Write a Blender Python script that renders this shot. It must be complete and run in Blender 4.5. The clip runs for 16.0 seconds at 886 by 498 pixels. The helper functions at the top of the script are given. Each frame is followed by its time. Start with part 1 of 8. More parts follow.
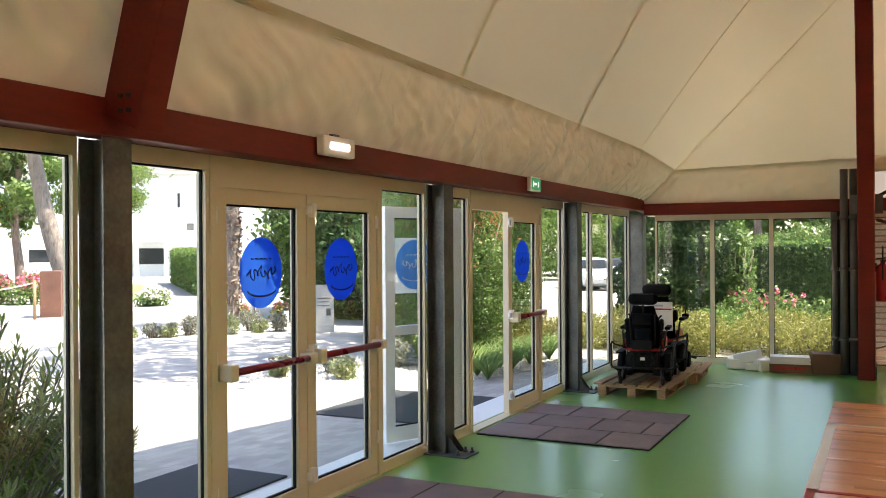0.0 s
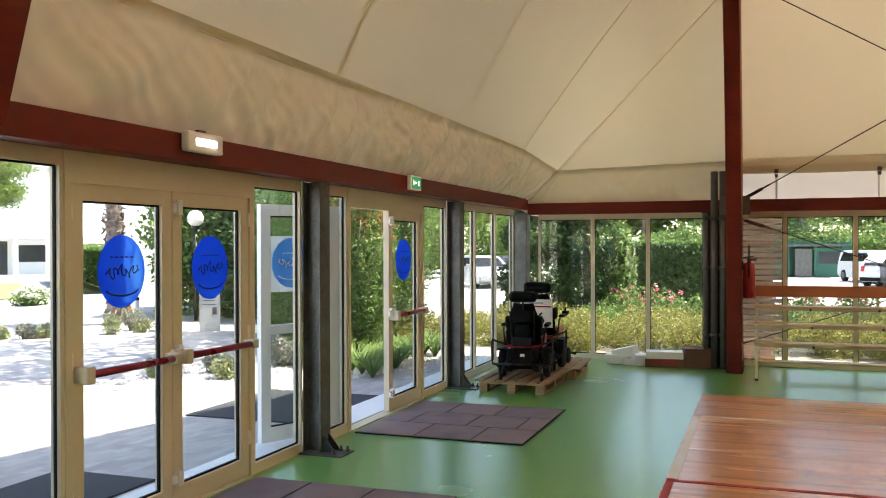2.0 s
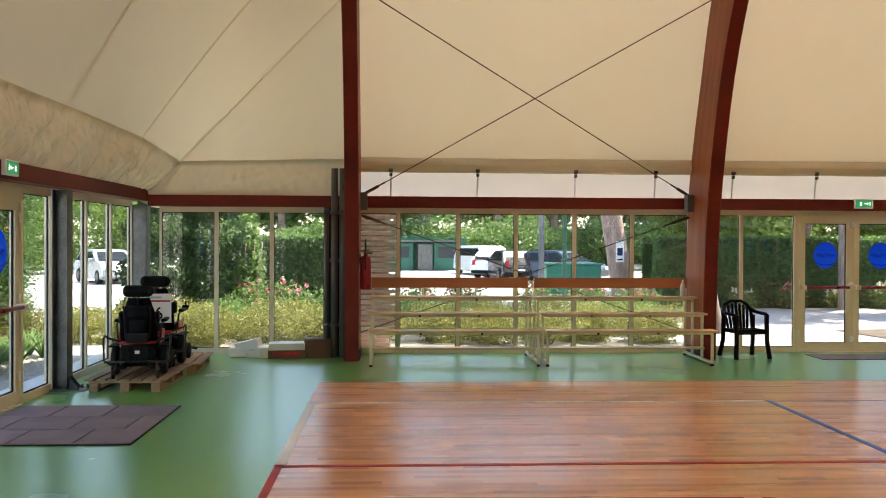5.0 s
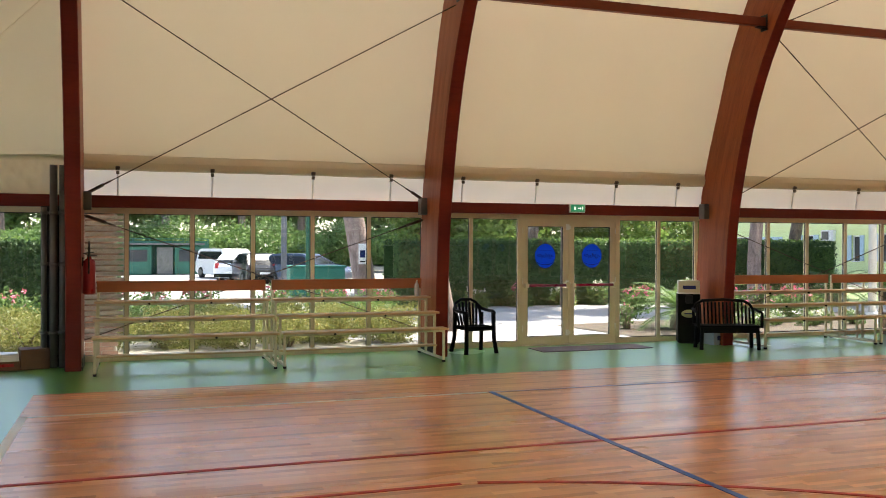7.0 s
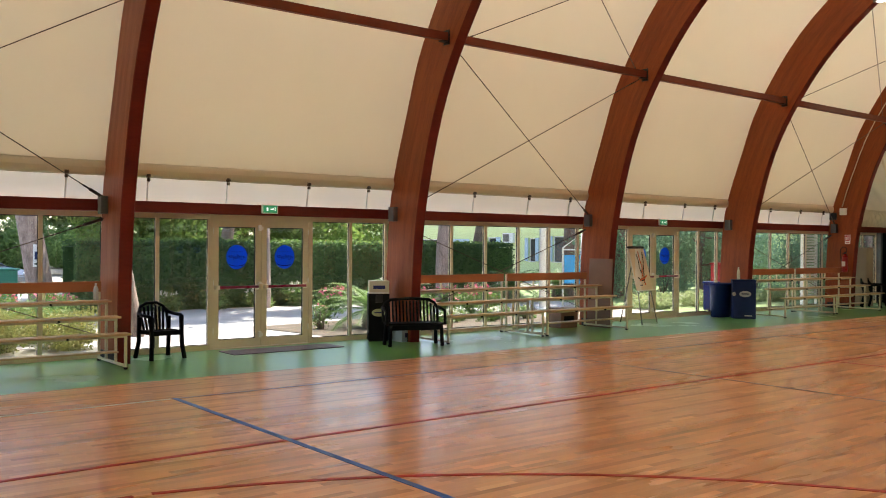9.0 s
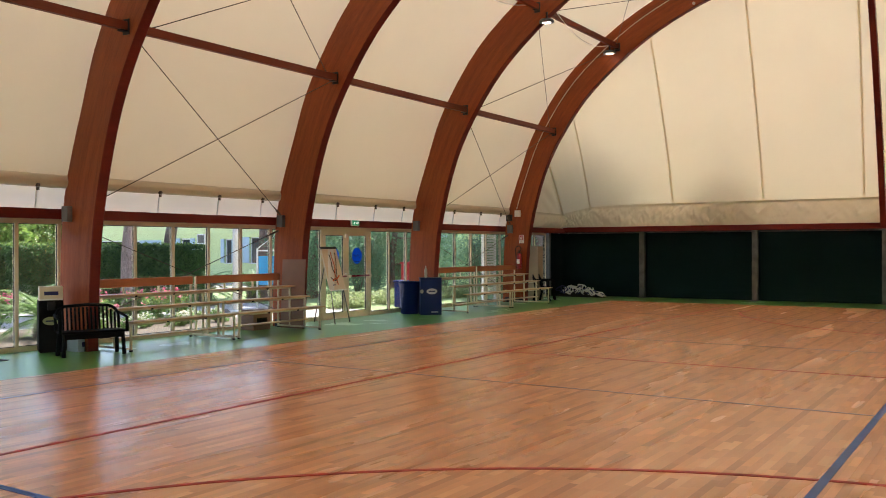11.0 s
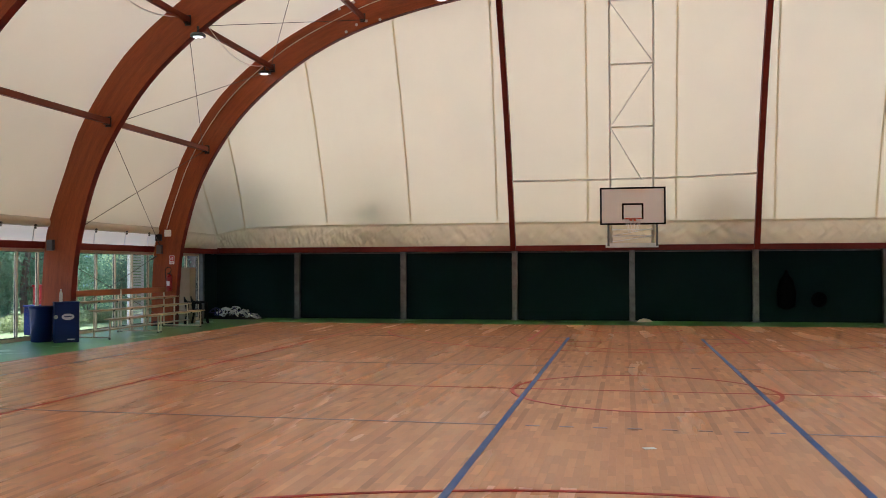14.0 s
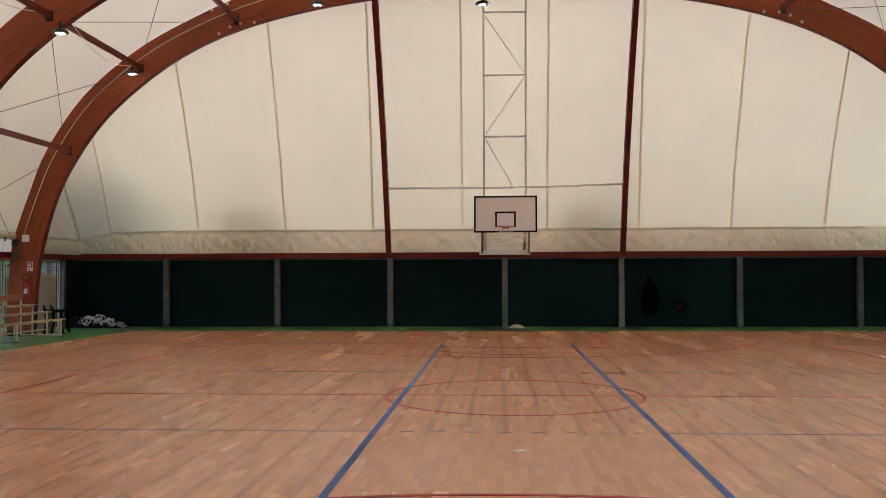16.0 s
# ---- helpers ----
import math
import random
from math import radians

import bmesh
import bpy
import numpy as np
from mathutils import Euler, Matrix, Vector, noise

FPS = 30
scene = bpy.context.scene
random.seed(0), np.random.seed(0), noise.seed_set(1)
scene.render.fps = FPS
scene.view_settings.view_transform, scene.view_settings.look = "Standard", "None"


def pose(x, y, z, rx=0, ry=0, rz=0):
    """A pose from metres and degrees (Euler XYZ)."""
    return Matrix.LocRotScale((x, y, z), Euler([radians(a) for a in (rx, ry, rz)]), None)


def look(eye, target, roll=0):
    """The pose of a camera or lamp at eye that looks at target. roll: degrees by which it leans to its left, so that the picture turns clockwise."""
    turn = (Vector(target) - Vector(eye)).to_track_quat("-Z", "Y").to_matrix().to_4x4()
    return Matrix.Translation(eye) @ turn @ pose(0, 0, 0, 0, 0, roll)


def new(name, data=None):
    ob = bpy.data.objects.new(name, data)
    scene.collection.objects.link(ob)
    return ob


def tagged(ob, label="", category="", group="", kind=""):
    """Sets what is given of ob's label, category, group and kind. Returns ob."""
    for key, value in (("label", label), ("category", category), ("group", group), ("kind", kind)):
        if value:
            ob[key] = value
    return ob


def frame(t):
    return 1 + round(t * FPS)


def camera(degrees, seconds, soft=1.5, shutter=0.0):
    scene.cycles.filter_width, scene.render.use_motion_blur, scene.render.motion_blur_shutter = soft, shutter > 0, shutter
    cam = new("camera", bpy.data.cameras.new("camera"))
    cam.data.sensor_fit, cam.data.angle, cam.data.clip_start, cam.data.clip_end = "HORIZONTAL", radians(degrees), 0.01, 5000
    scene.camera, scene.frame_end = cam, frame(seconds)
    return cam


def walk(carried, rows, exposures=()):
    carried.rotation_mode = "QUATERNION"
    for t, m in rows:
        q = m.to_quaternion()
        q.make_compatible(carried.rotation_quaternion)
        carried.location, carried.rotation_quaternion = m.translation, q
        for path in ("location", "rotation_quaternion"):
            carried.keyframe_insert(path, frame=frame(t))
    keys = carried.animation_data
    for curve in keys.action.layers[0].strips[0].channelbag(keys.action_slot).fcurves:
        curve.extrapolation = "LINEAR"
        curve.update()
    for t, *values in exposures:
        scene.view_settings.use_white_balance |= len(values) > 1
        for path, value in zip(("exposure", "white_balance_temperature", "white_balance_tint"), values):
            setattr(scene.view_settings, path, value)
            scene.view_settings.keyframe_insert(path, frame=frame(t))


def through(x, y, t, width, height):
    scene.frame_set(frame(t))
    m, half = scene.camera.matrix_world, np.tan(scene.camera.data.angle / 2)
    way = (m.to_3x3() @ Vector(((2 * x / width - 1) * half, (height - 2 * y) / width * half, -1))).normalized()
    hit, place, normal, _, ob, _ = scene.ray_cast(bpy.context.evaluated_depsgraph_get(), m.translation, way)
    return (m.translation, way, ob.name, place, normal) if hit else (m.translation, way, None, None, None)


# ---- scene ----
cam = camera(52.8, 16.0, soft=0.9, shutter=0.12)
PATH = [
    (0, (-0.628, -2.924, 1.751), (-2.42, -3.813, 1.748), -0.35),
    (0.5, (-0.644, -2.879, 1.753), (-2.437, -3.764, 1.748), -0.32),
    (1, (-0.663, -2.832, 1.754), (-2.471, -3.688, 1.748), -0.27),
    (1.5, (-0.679, -2.784, 1.756), (-2.517, -3.573, 1.748), -0.22),
    (2, (-0.689, -2.74, 1.756), (-2.569, -3.421, 1.747), -0.18),
    (2.5, (-0.686, -2.704, 1.755), (-2.609, -3.253, 1.745), -0.15),
    (3, (-0.677, -2.673, 1.754), (-2.633, -3.091, 1.742), -0.12),
    (3.5, (-0.673, -2.64, 1.752), (-2.652, -2.927, 1.7377), -0.1),
    (4, (-0.67, -2.604, 1.75), (-2.664, -2.755, 1.7335), -0.05),
    (6.3, (-0.597, -2.419, 1.718), (-2.547, -1.973, 1.703), 0.3),
    (6.5, (-0.589, -2.404, 1.717), (-2.525, -1.9, 1.704), 0.2),
    (7, (-0.566, -2.371, 1.714), (-2.457, -1.719, 1.703), 0.2),
    (7.5, (-0.539, -2.337, 1.712), (-2.374, -1.541, 1.702), 0.3),
    (8, (-0.517, -2.303, 1.71), (-2.279, -1.358, 1.701), 0.4),
    (8.5, (-0.497, -2.273, 1.709), (-2.173, -1.182, 1.703), 0.3),
    (9, (-0.474, -2.248, 1.71), (-2.05, -1.017, 1.705), 0.3),
    (9.5, (-0.448, -2.23, 1.71), (-1.911, -0.866, 1.707), 0.3),
    (10, (-0.421, -2.209, 1.709), (-1.759, -0.723, 1.709), 0.2),
    (10.2, (-0.41, -2.194, 1.709), (-1.7, -0.666, 1.708), 0.1),
    (12.3, (-0.308, -1.984, 1.714), (-1.056, -0.129, 1.723), -0.2),
    (12.5, (-0.299, -1.966, 1.714), (-0.998, -0.092, 1.726), -0.2),
    (13, (-0.278, -1.93, 1.715), (-0.872, -0.02, 1.736), -0.2),
    (13.5, (-0.258, -1.906, 1.717), (-0.751, 0.032, 1.748), -0.3),
    (14, (-0.24, -1.899, 1.718), (-0.638, 0.061, 1.76), -0.2),
    (14.5, (-0.227, -1.906, 1.72), (-0.536, 0.07, 1.765), -0.1),
    (15, (-0.224, -1.921, 1.72), (-0.455, 0.065, 1.769), -0.2),
    (15.5, (-0.222, -1.939, 1.72), (-0.39, 0.053, 1.773), -0.2),
    (16, (-0.219, -1.956, 1.722), (-0.342, 0.039, 1.778), -0.2),
]
walk(cam, [(t, look(eye, target, roll)) for t, eye, target, roll in PATH],
     [(0, 2.16, 7400, 18), (4, 2.24, 7050, 16), (7, 1.98, 6950, 16), (10, 2.02, 6850, 17), (12.4, 1.94, 5850, 19), (16, 1.84, 5550, 19)])

# ---- daylight ----
world = bpy.data.worlds.new("world")
scene.world = world
world.use_nodes = True
wn = world.node_tree.nodes
sky = wn.new("ShaderNodeTexSky")
sky.sky_type, sky.sun_disc = "NISHITA", False
SUN = Vector((-0.14, 0.40, 0.87)).normalized()
sky.sun_elevation, sky.sun_rotation = math.asin(SUN.z), math.atan2(SUN.x, SUN.y)
world.node_tree.links.new(sky.outputs[0], wn["Background"].inputs[0])
wn["Background"].inputs[1].default_value = 0.15
sun = new("sun", bpy.data.lights.new("sun", "SUN"))
sun.data.energy, sun.data.angle, sun.data.color = 4.5, radians(0.6), (1, 0.95, 0.86)
sun.matrix_world = look(SUN * 60, (0, 0, 0))

# ---- materials ----
def nodes_of(name):
    m = bpy.data.materials.new(name)
    m.use_nodes = True
    t = m.node_tree
    return m, t.nodes, t.links, t.nodes["Principled BSDF"]


def surf(name, c1, c2=None, rough=0.6, scale=4.0, bump=0.15, metal=0.0, stretch=(1, 1, 1), fine=60.0, wear=0.35, island=0.0, objvar=0.0, spec=0.5, coat=0.0, coord="Object"):
    """A surface of two tones with a large and a fine noise, bump, and a little variation of gloss."""
    m, n, l, b = nodes_of(name)
    c2 = c2 or tuple(0.75 * v for v in c1)
    tc = n.new("ShaderNodeTexCoord")
    mp = n.new("ShaderNodeMapping")
    mp.inputs["Scale"].default_value = stretch
    l.new(tc.outputs[coord], mp.inputs[0])
    big, small = n.new("ShaderNodeTexNoise"), n.new("ShaderNodeTexNoise")
    big.inputs["Scale"].default_value, big.inputs["Detail"].default_value = scale, 5
    small.inputs["Scale"].default_value, small.inputs["Detail"].default_value = fine, 3
    l.new(mp.outputs[0], big.inputs[0])
    l.new(mp.outputs[0], small.inputs[0])
    add = n.new("ShaderNodeMath")
    add.operation = "MULTIPLY_ADD"
    l.new(small.outputs[0], add.inputs[0])
    add.inputs[1].default_value = wear
    l.new(big.outputs[0], add.inputs[2])
    rng = n.new("ShaderNodeMapRange")
    rng.inputs[1].default_value, rng.inputs[2].default_value = 0.3 + wear * 0.35, 0.7 + wear * 0.6
    l.new(add.outputs[0], rng.inputs[0])
    fac = rng.outputs[0]
    mix = n.new("ShaderNodeMix")
    mix.data_type = "RGBA"
    mix.inputs[6].default_value, mix.inputs[7].default_value = (*c1, 1), (*c2, 1)
    l.new(fac, mix.inputs[0])
    col = mix.outputs[2]
    if island or objvar:
        src = n.new("ShaderNodeNewGeometry").outputs["Random Per Island"] if island else n.new("ShaderNodeObjectInfo").outputs["Random"]
        amt = island or objvar
        r2 = n.new("ShaderNodeMapRange")
        r2.inputs[3].default_value, r2.inputs[4].default_value = 1 - amt, 1 + amt
        l.new(src, r2.inputs[0])
        hsv = n.new("ShaderNodeHueSaturation")
        l.new(r2.outputs[0], hsv.inputs["Value"])
        l.new(col, hsv.inputs["Color"])
        col = hsv.outputs[0]
    l.new(col, b.inputs["Base Color"])
    rr = n.new("ShaderNodeMapRange")
    rr.inputs[3].default_value, rr.inputs[4].default_value = max(0.03, rough - 0.12), min(1, rough + 0.12)
    l.new(big.outputs[0], rr.inputs[0])
    l.new(rr.outputs[0], b.inputs["Roughness"])
    b.inputs["Metallic"].default_value = metal
    b.inputs["Specular IOR Level"].default_value = spec
    b.inputs["Coat Weight"].default_value = coat
    b.inputs["Coat Roughness"].default_value = 0.32
    if bump:
        bp = n.new("ShaderNodeBump")
        bp.inputs["Strength"].default_value, bp.inputs["Distance"].default_value = bump, 0.01
        l.new(add.outputs[0], bp.inputs["Height"])
        l.new(bp.outputs[0], b.inputs["Normal"])
    return m


def glow(name, colour, strength):
    m, n, l, b = nodes_of(name)
    b.inputs["Base Color"].default_value = (*colour, 1)
    b.inputs["Emission Color"].default_value, b.inputs["Emission Strength"].default_value = (*colour, 1), strength
    return m


def glass(name, tint=(0.95, 0.98, 0.97)):
    """Thin pane: clear with a surface reflection that grows at a grazing view."""
    m, n, l, b = nodes_of(name)
    n.remove(b)
    tr, gl, mx, lw, pw, ma = (n.new(k) for k in ("ShaderNodeBsdfTransparent", "ShaderNodeBsdfGlossy", "ShaderNodeMixShader", "ShaderNodeLayerWeight", "ShaderNodeMath", "ShaderNodeMath"))
    tr.inputs[0].default_value = (*tint, 1)
    gl.inputs["Roughness"].default_value = 0.01
    pw.operation, ma.operation = "POWER", "MULTIPLY_ADD"
    l.new(lw.outputs["Facing"], pw.inputs[0])
    pw.inputs[1].default_value = 4.5
    l.new(pw.outputs[0], ma.inputs[0])
    ma.inputs[1].default_value, ma.inputs[2].default_value = 0.4, 0.045
    l.new(ma.outputs[0], mx.inputs[0])
    l.new(tr.outputs[0], mx.inputs[1])
    l.new(gl.outputs[0], mx.inputs[2])
    l.new(mx.outputs[0], n["Material Output"].inputs[0])
    return m


def membrane(name, c, through_c, share, wrinkle=0.0, wscale=3.0, stretch=(1, 1, 1), rough=0.42):
    """Coated tent fabric that lets some daylight through."""
    m, n, l, b = nodes_of(name)
    tc, mp, big, fine = (n.new(k) for k in ("ShaderNodeTexCoord", "ShaderNodeMapping", "ShaderNodeTexNoise", "ShaderNodeTexNoise"))
    mp.inputs["Scale"].default_value = stretch
    l.new(tc.outputs["Object"], mp.inputs[0])
    big.inputs["Scale"].default_value, big.inputs["Detail"].default_value = 0.45, 4
    fine.inputs["Scale"].default_value, fine.inputs["Detail"].default_value = wscale, 4
    l.new(mp.outputs[0], big.inputs[0])
    l.new(mp.outputs[0], fine.inputs[0])
    mix = n.new("ShaderNodeMix")
    mix.data_type = "RGBA"
    mix.inputs[6].default_value, mix.inputs[7].default_value = (*c, 1), (*(0.82 * v for v in c), 1)
    l.new(big.outputs[0], mix.inputs[0])
    l.new(mix.outputs[2], b.inputs["Base Color"])
    b.inputs["Roughness"].default_value = rough
    tr, mx = n.new("ShaderNodeBsdfTranslucent"), n.new("ShaderNodeMixShader")
    tr.inputs[0].default_value = (*through_c, 1)
    mx.inputs[0].default_value = share
    bp = n.new("ShaderNodeBump")
    bp.inputs["Strength"].default_value, bp.inputs["Distance"].default_value = 0.3 + wrinkle, 0.01 + 0.05 * wrinkle
    l.new(fine.outputs[0], bp.inputs["Height"])
    l.new(bp.outputs[0], b.inputs["Normal"])
    l.new(b.outputs[0], mx.inputs[1])
    l.new(tr.outputs[0], mx.inputs[2])
    l.new(mx.outputs[0], n["Material Output"].inputs[0])
    return m


def film(name, c, tint, share):
    """Printed window film that lets tinted light through."""
    m, n, l, b = nodes_of(name)
    b.inputs["Base Color"].default_value = (*c, 1)
    b.inputs["Roughness"].default_value = 0.35
    tr, tl, m1, m2 = (n.new(k) for k in ("ShaderNodeBsdfTransparent", "ShaderNodeBsdfTranslucent", "ShaderNodeMixShader", "ShaderNodeMixShader"))
    tr.inputs[0].default_value = tl.inputs[0].default_value = (*tint, 1)
    m1.inputs[0].default_value, m2.inputs[0].default_value = 0.5, share
    l.new(b.outputs[0], m1.inputs[1])
    l.new(tl.outputs[0], m1.inputs[2])
    l.new(m1.outputs[0], m2.inputs[1])
    l.new(tr.outputs[0], m2.inputs[2])
    l.new(m2.outputs[0], n["Material Output"].inputs[0])
    return m


def leafy(name, c1, c2, through=0.35):
    m, n, l, b = nodes_of(name)
    g = n.new("ShaderNodeNewGeometry")
    mix = n.new("ShaderNodeMix")
    mix.data_type = "RGBA"
    mix.inputs[6].default_value, mix.inputs[7].default_value = (*c1, 1), (*c2, 1)
    l.new(g.outputs["Random Per Island"], mix.inputs[0])
    l.new(mix.outputs[2], b.inputs["Base Color"])
    b.inputs["Roughness"].default_value = 0.55
    tr, mx = n.new("ShaderNodeBsdfTranslucent"), n.new("ShaderNodeMixShader")
    l.new(mix.outputs[2], tr.inputs[0])
    mx.inputs[0].default_value = through
    l.new(b.outputs[0], mx.inputs[1])
    l.new(tr.outputs[0], mx.inputs[2])
    l.new(mx.outputs[0], n["Material Output"].inputs[0])
    return m


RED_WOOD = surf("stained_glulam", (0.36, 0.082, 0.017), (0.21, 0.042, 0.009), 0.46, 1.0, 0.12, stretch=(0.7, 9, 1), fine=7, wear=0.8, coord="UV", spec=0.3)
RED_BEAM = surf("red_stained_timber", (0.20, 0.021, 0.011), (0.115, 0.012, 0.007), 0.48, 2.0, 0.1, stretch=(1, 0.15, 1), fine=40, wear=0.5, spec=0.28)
RED_BEAM_X = surf("red_stained_header", (0.20, 0.021, 0.011), (0.115, 0.012, 0.007), 0.48, 2.0, 0.1, stretch=(0.15, 1, 1), fine=40, wear=0.5, spec=0.28)
PURLIN_WOOD = surf("brown_stained_purlin", (0.23, 0.047, 0.016), (0.14, 0.026, 0.009), 0.45, 2.0, 0.1, stretch=(1, 0.15, 1), fine=40, wear=0.5, spec=0.3)
CREAM = surf("cream_aluminium", (0.74, 0.66, 0.49), (0.68, 0.60, 0.45), 0.38, 1.5, 0.02, fine=30)
WHITE_ALU = surf("white_aluminium", (0.87, 0.87, 0.86), (0.81, 0.81, 0.80), 0.35, 1.5, 0.02, fine=30)
STEEL = surf("galvanised_steel", (0.20, 0.20, 0.19), (0.10, 0.10, 0.095), 0.45, 5.0, 0.1, metal=0.7, fine=45, wear=0.7)
DARK_STEEL = surf("dark_steel", (0.035, 0.035, 0.036), (0.02, 0.02, 0.02), 0.45, 6.0, 0.1, metal=0.5)
PIPE_GREY = surf("grey_pipe_paint", (0.13, 0.125, 0.12), (0.09, 0.087, 0.082), 0.5, 4.0, 0.05)
CABLE = surf("steel_cable", (0.095, 0.055, 0.030), None, 0.5, 8.0, 0.05, metal=0.3)
ROOF = membrane("roof_membrane", (0.80, 0.725, 0.555), (0.84, 0.745, 0.53), 0.15)
# unseen outer layer, added to blur the tree shadows on the roof
OUTER_SKIN = membrane("outer_roof_skin", (0.82, 0.82, 0.80), (0.92, 0.92, 0.90), 0.62)
VALANCE = membrane("loose_membrane", (0.80, 0.71, 0.53), (0.75, 0.63, 0.42), 0.11, 0.15, 1.3, rough=0.24)
STRIP = membrane("white_skirt_membrane", (0.87, 0.82, 0.71), (0.97, 0.89, 0.75), 0.36)
SEAM = membrane("welded_seam", (0.76, 0.68, 0.51), (0.84, 0.74, 0.53), 0.56)
PANE = glass("window_glass")
GREEN_FLOOR = surf("green_sports_vinyl", (0.13, 0.42, 0.078), (0.115, 0.365, 0.068), 0.24, 0.5, 0.012, fine=9, wear=0.3, coat=0.8, spec=0.5)
PARQUET = surf("sports_parquet", (0.80, 0.383, 0.185), (0.71, 0.324, 0.148), 0.26, 1.1, 0.03, stretch=(1, 0.12, 1), fine=40, wear=0.5, island=0.11, coat=0.22, spec=0.5)
PARQUET_DARK = surf("sports_parquet_darker", (0.61, 0.272, 0.123), (0.52, 0.223, 0.098), 0.26, 1.1, 0.03, stretch=(1, 0.12, 1), fine=40, wear=0.5, island=0.11, coat=0.22, spec=0.5)
PARQUET_LIGHT = surf("sports_parquet_lighter", (0.88, 0.445, 0.222), (0.79, 0.385, 0.185), 0.26, 1.1, 0.03, stretch=(1, 0.12, 1), fine=40, wear=0.5, island=0.15, coat=0.22, spec=0.5)
PARQUET_BASE = surf("parquet_joint", (0.62, 0.30, 0.14), None, 0.5, 2.0, 0.03)
LINE_RED = surf("red_line_paint", (0.50, 0.030, 0.013), (0.40, 0.022, 0.010), 0.45, 3.0, 0.03, wear=0.5, spec=0.2)
LINE_BLUE = surf("blue_line_paint", (0.025, 0.12, 0.46), (0.025, 0.10, 0.38), 0.42, 3.0, 0.03, wear=0.5, spec=0.35)
LINE_VIOLET = surf("violet_line_paint", (0.16, 0.10, 0.16), (0.20, 0.11, 0.13), 0.38, 3.0, 0.03, wear=0.5)
LINE_WHITE = surf("white_line_paint", (0.86, 0.81, 0.73), (0.76, 0.70, 0.61), 0.4, 3.0, 0.03, wear=0.5)
DARK_PANEL = surf("dark_green_padding", (0.0075, 0.023, 0.0245), (0.006, 0.0185, 0.020), 0.85, 0.8, 0.05, fine=20, spec=0.08)
MAT_GREY = surf("grey_brown_rubber_mat", (0.235, 0.185, 0.20), (0.165, 0.13, 0.142), 0.8, 3.0, 0.3, fine=160, wear=0.8, objvar=0.12)
MAT_JOINT = surf("mat_joint", (0.02, 0.018, 0.02), None, 0.8, 3.0, 0.1)
MAT_OUT = surf("charcoal_door_mat", (0.018, 0.020, 0.026), (0.032, 0.034, 0.04), 0.9, 3.0, 0.4, fine=120, wear=0.8)
BENCH_WOOD = surf("varnished_bench_wood", (0.68, 0.48, 0.28), (0.54, 0.36, 0.19), 0.34, 2.0, 0.08, stretch=(1, 0.1, 1), fine=40, wear=0.6)
BENCH_RED = surf("reddish_back_board", (0.46, 0.16, 0.065), (0.36, 0.12, 0.05), 0.4, 2.0, 0.08, stretch=(1, 0.1, 1), fine=40, wear=0.6)
BENCH_STEEL = surf("cream_painted_tube", (0.76, 0.70, 0.52), (0.66, 0.60, 0.43), 0.35, 5.0, 0.05)
BLACK_PLASTIC = surf("black_plastic", (0.008, 0.008, 0.009), (0.013, 0.013, 0.013), 0.6, 6.0, 0.05, spec=0.07)
RUBBER = surf("black_rubber", (0.009, 0.009, 0.009), (0.015, 0.015, 0.014), 0.75, 8.0, 0.2, spec=0.25)
RED_BAR = surf("dark_red_bar", (0.29, 0.008, 0.034), (0.23, 0.007, 0.028), 0.3, 3.0, 0.03)
RED_PAINT = surf("red_paint", (0.50, 0.016, 0.02), (0.40, 0.012, 0.015), 0.3, 3.0, 0.03)
EXT_RED = surf("extinguisher_red", (0.33, 0.012, 0.016), (0.26, 0.010, 0.013), 0.3, 3.0, 0.03)
BLUE_STICKER = film("blue_sticker", (0.025, 0.23, 0.74), (0.09, 0.42, 1.0), 0.27)
AZURE_STICKER = film("azure_sticker", (0.03, 0.38, 0.88), (0.22, 0.62, 1.0), 0.3)
WHITE_FILM = film("white_sticker_film", (0.86, 0.86, 0.84), (0.95, 0.95, 0.95), 0.25)
NAVY = surf("navy_print", (0.010, 0.018, 0.14), (0.008, 0.015, 0.11), 0.4, 3.0, 0.02)
WHITE = surf("white_plastic", (0.86, 0.85, 0.83), (0.80, 0.79, 0.77), 0.4, 3.0, 0.03)
PALLET_WOOD = surf("raw_pallet_wood", (0.42, 0.27, 0.15), (0.28, 0.17, 0.09), 0.8, 3.0, 0.3, fine=30, wear=0.8, objvar=0.15)
CARD = surf("brown_cardboard", (0.19, 0.10, 0.06), (0.14, 0.075, 0.045), 0.8, 3.0, 0.1)
HARDBOARD = surf("brown_hardboard", (0.27, 0.15, 0.10), (0.22, 0.12, 0.08), 0.6, 2.0, 0.05)
PALE_PAINT = surf("pale_cream_paint", (0.86, 0.82, 0.73), (0.80, 0.76, 0.67), 0.45, 2.0, 0.03)
SOOT = surf("soot_black_cloth", (0.0035, 0.0045, 0.005), (0.0025, 0.003, 0.0035), 0.9, 6.0, 0.1, spec=0.05)
HOOK = surf("bronzed_hook_steel", (0.16, 0.12, 0.085), (0.10, 0.075, 0.05), 0.5, 6.0, 0.05, metal=0.5)
BOLT = surf("bright_bolt_steel", (0.62, 0.60, 0.56), (0.5, 0.48, 0.45), 0.4, 6.0, 0.05, metal=0.6)
LED = glow("led_face", (1.0, 0.95, 0.88), 4.5)
BOARD = surf("white_board_laminate", (0.93, 0.90, 0.87), (0.91, 0.88, 0.85), 0.5, 2.0, 0.02)
EXIT_GREEN = glow("exit_sign_green", (0.015, 0.26, 0.12), 0.16)
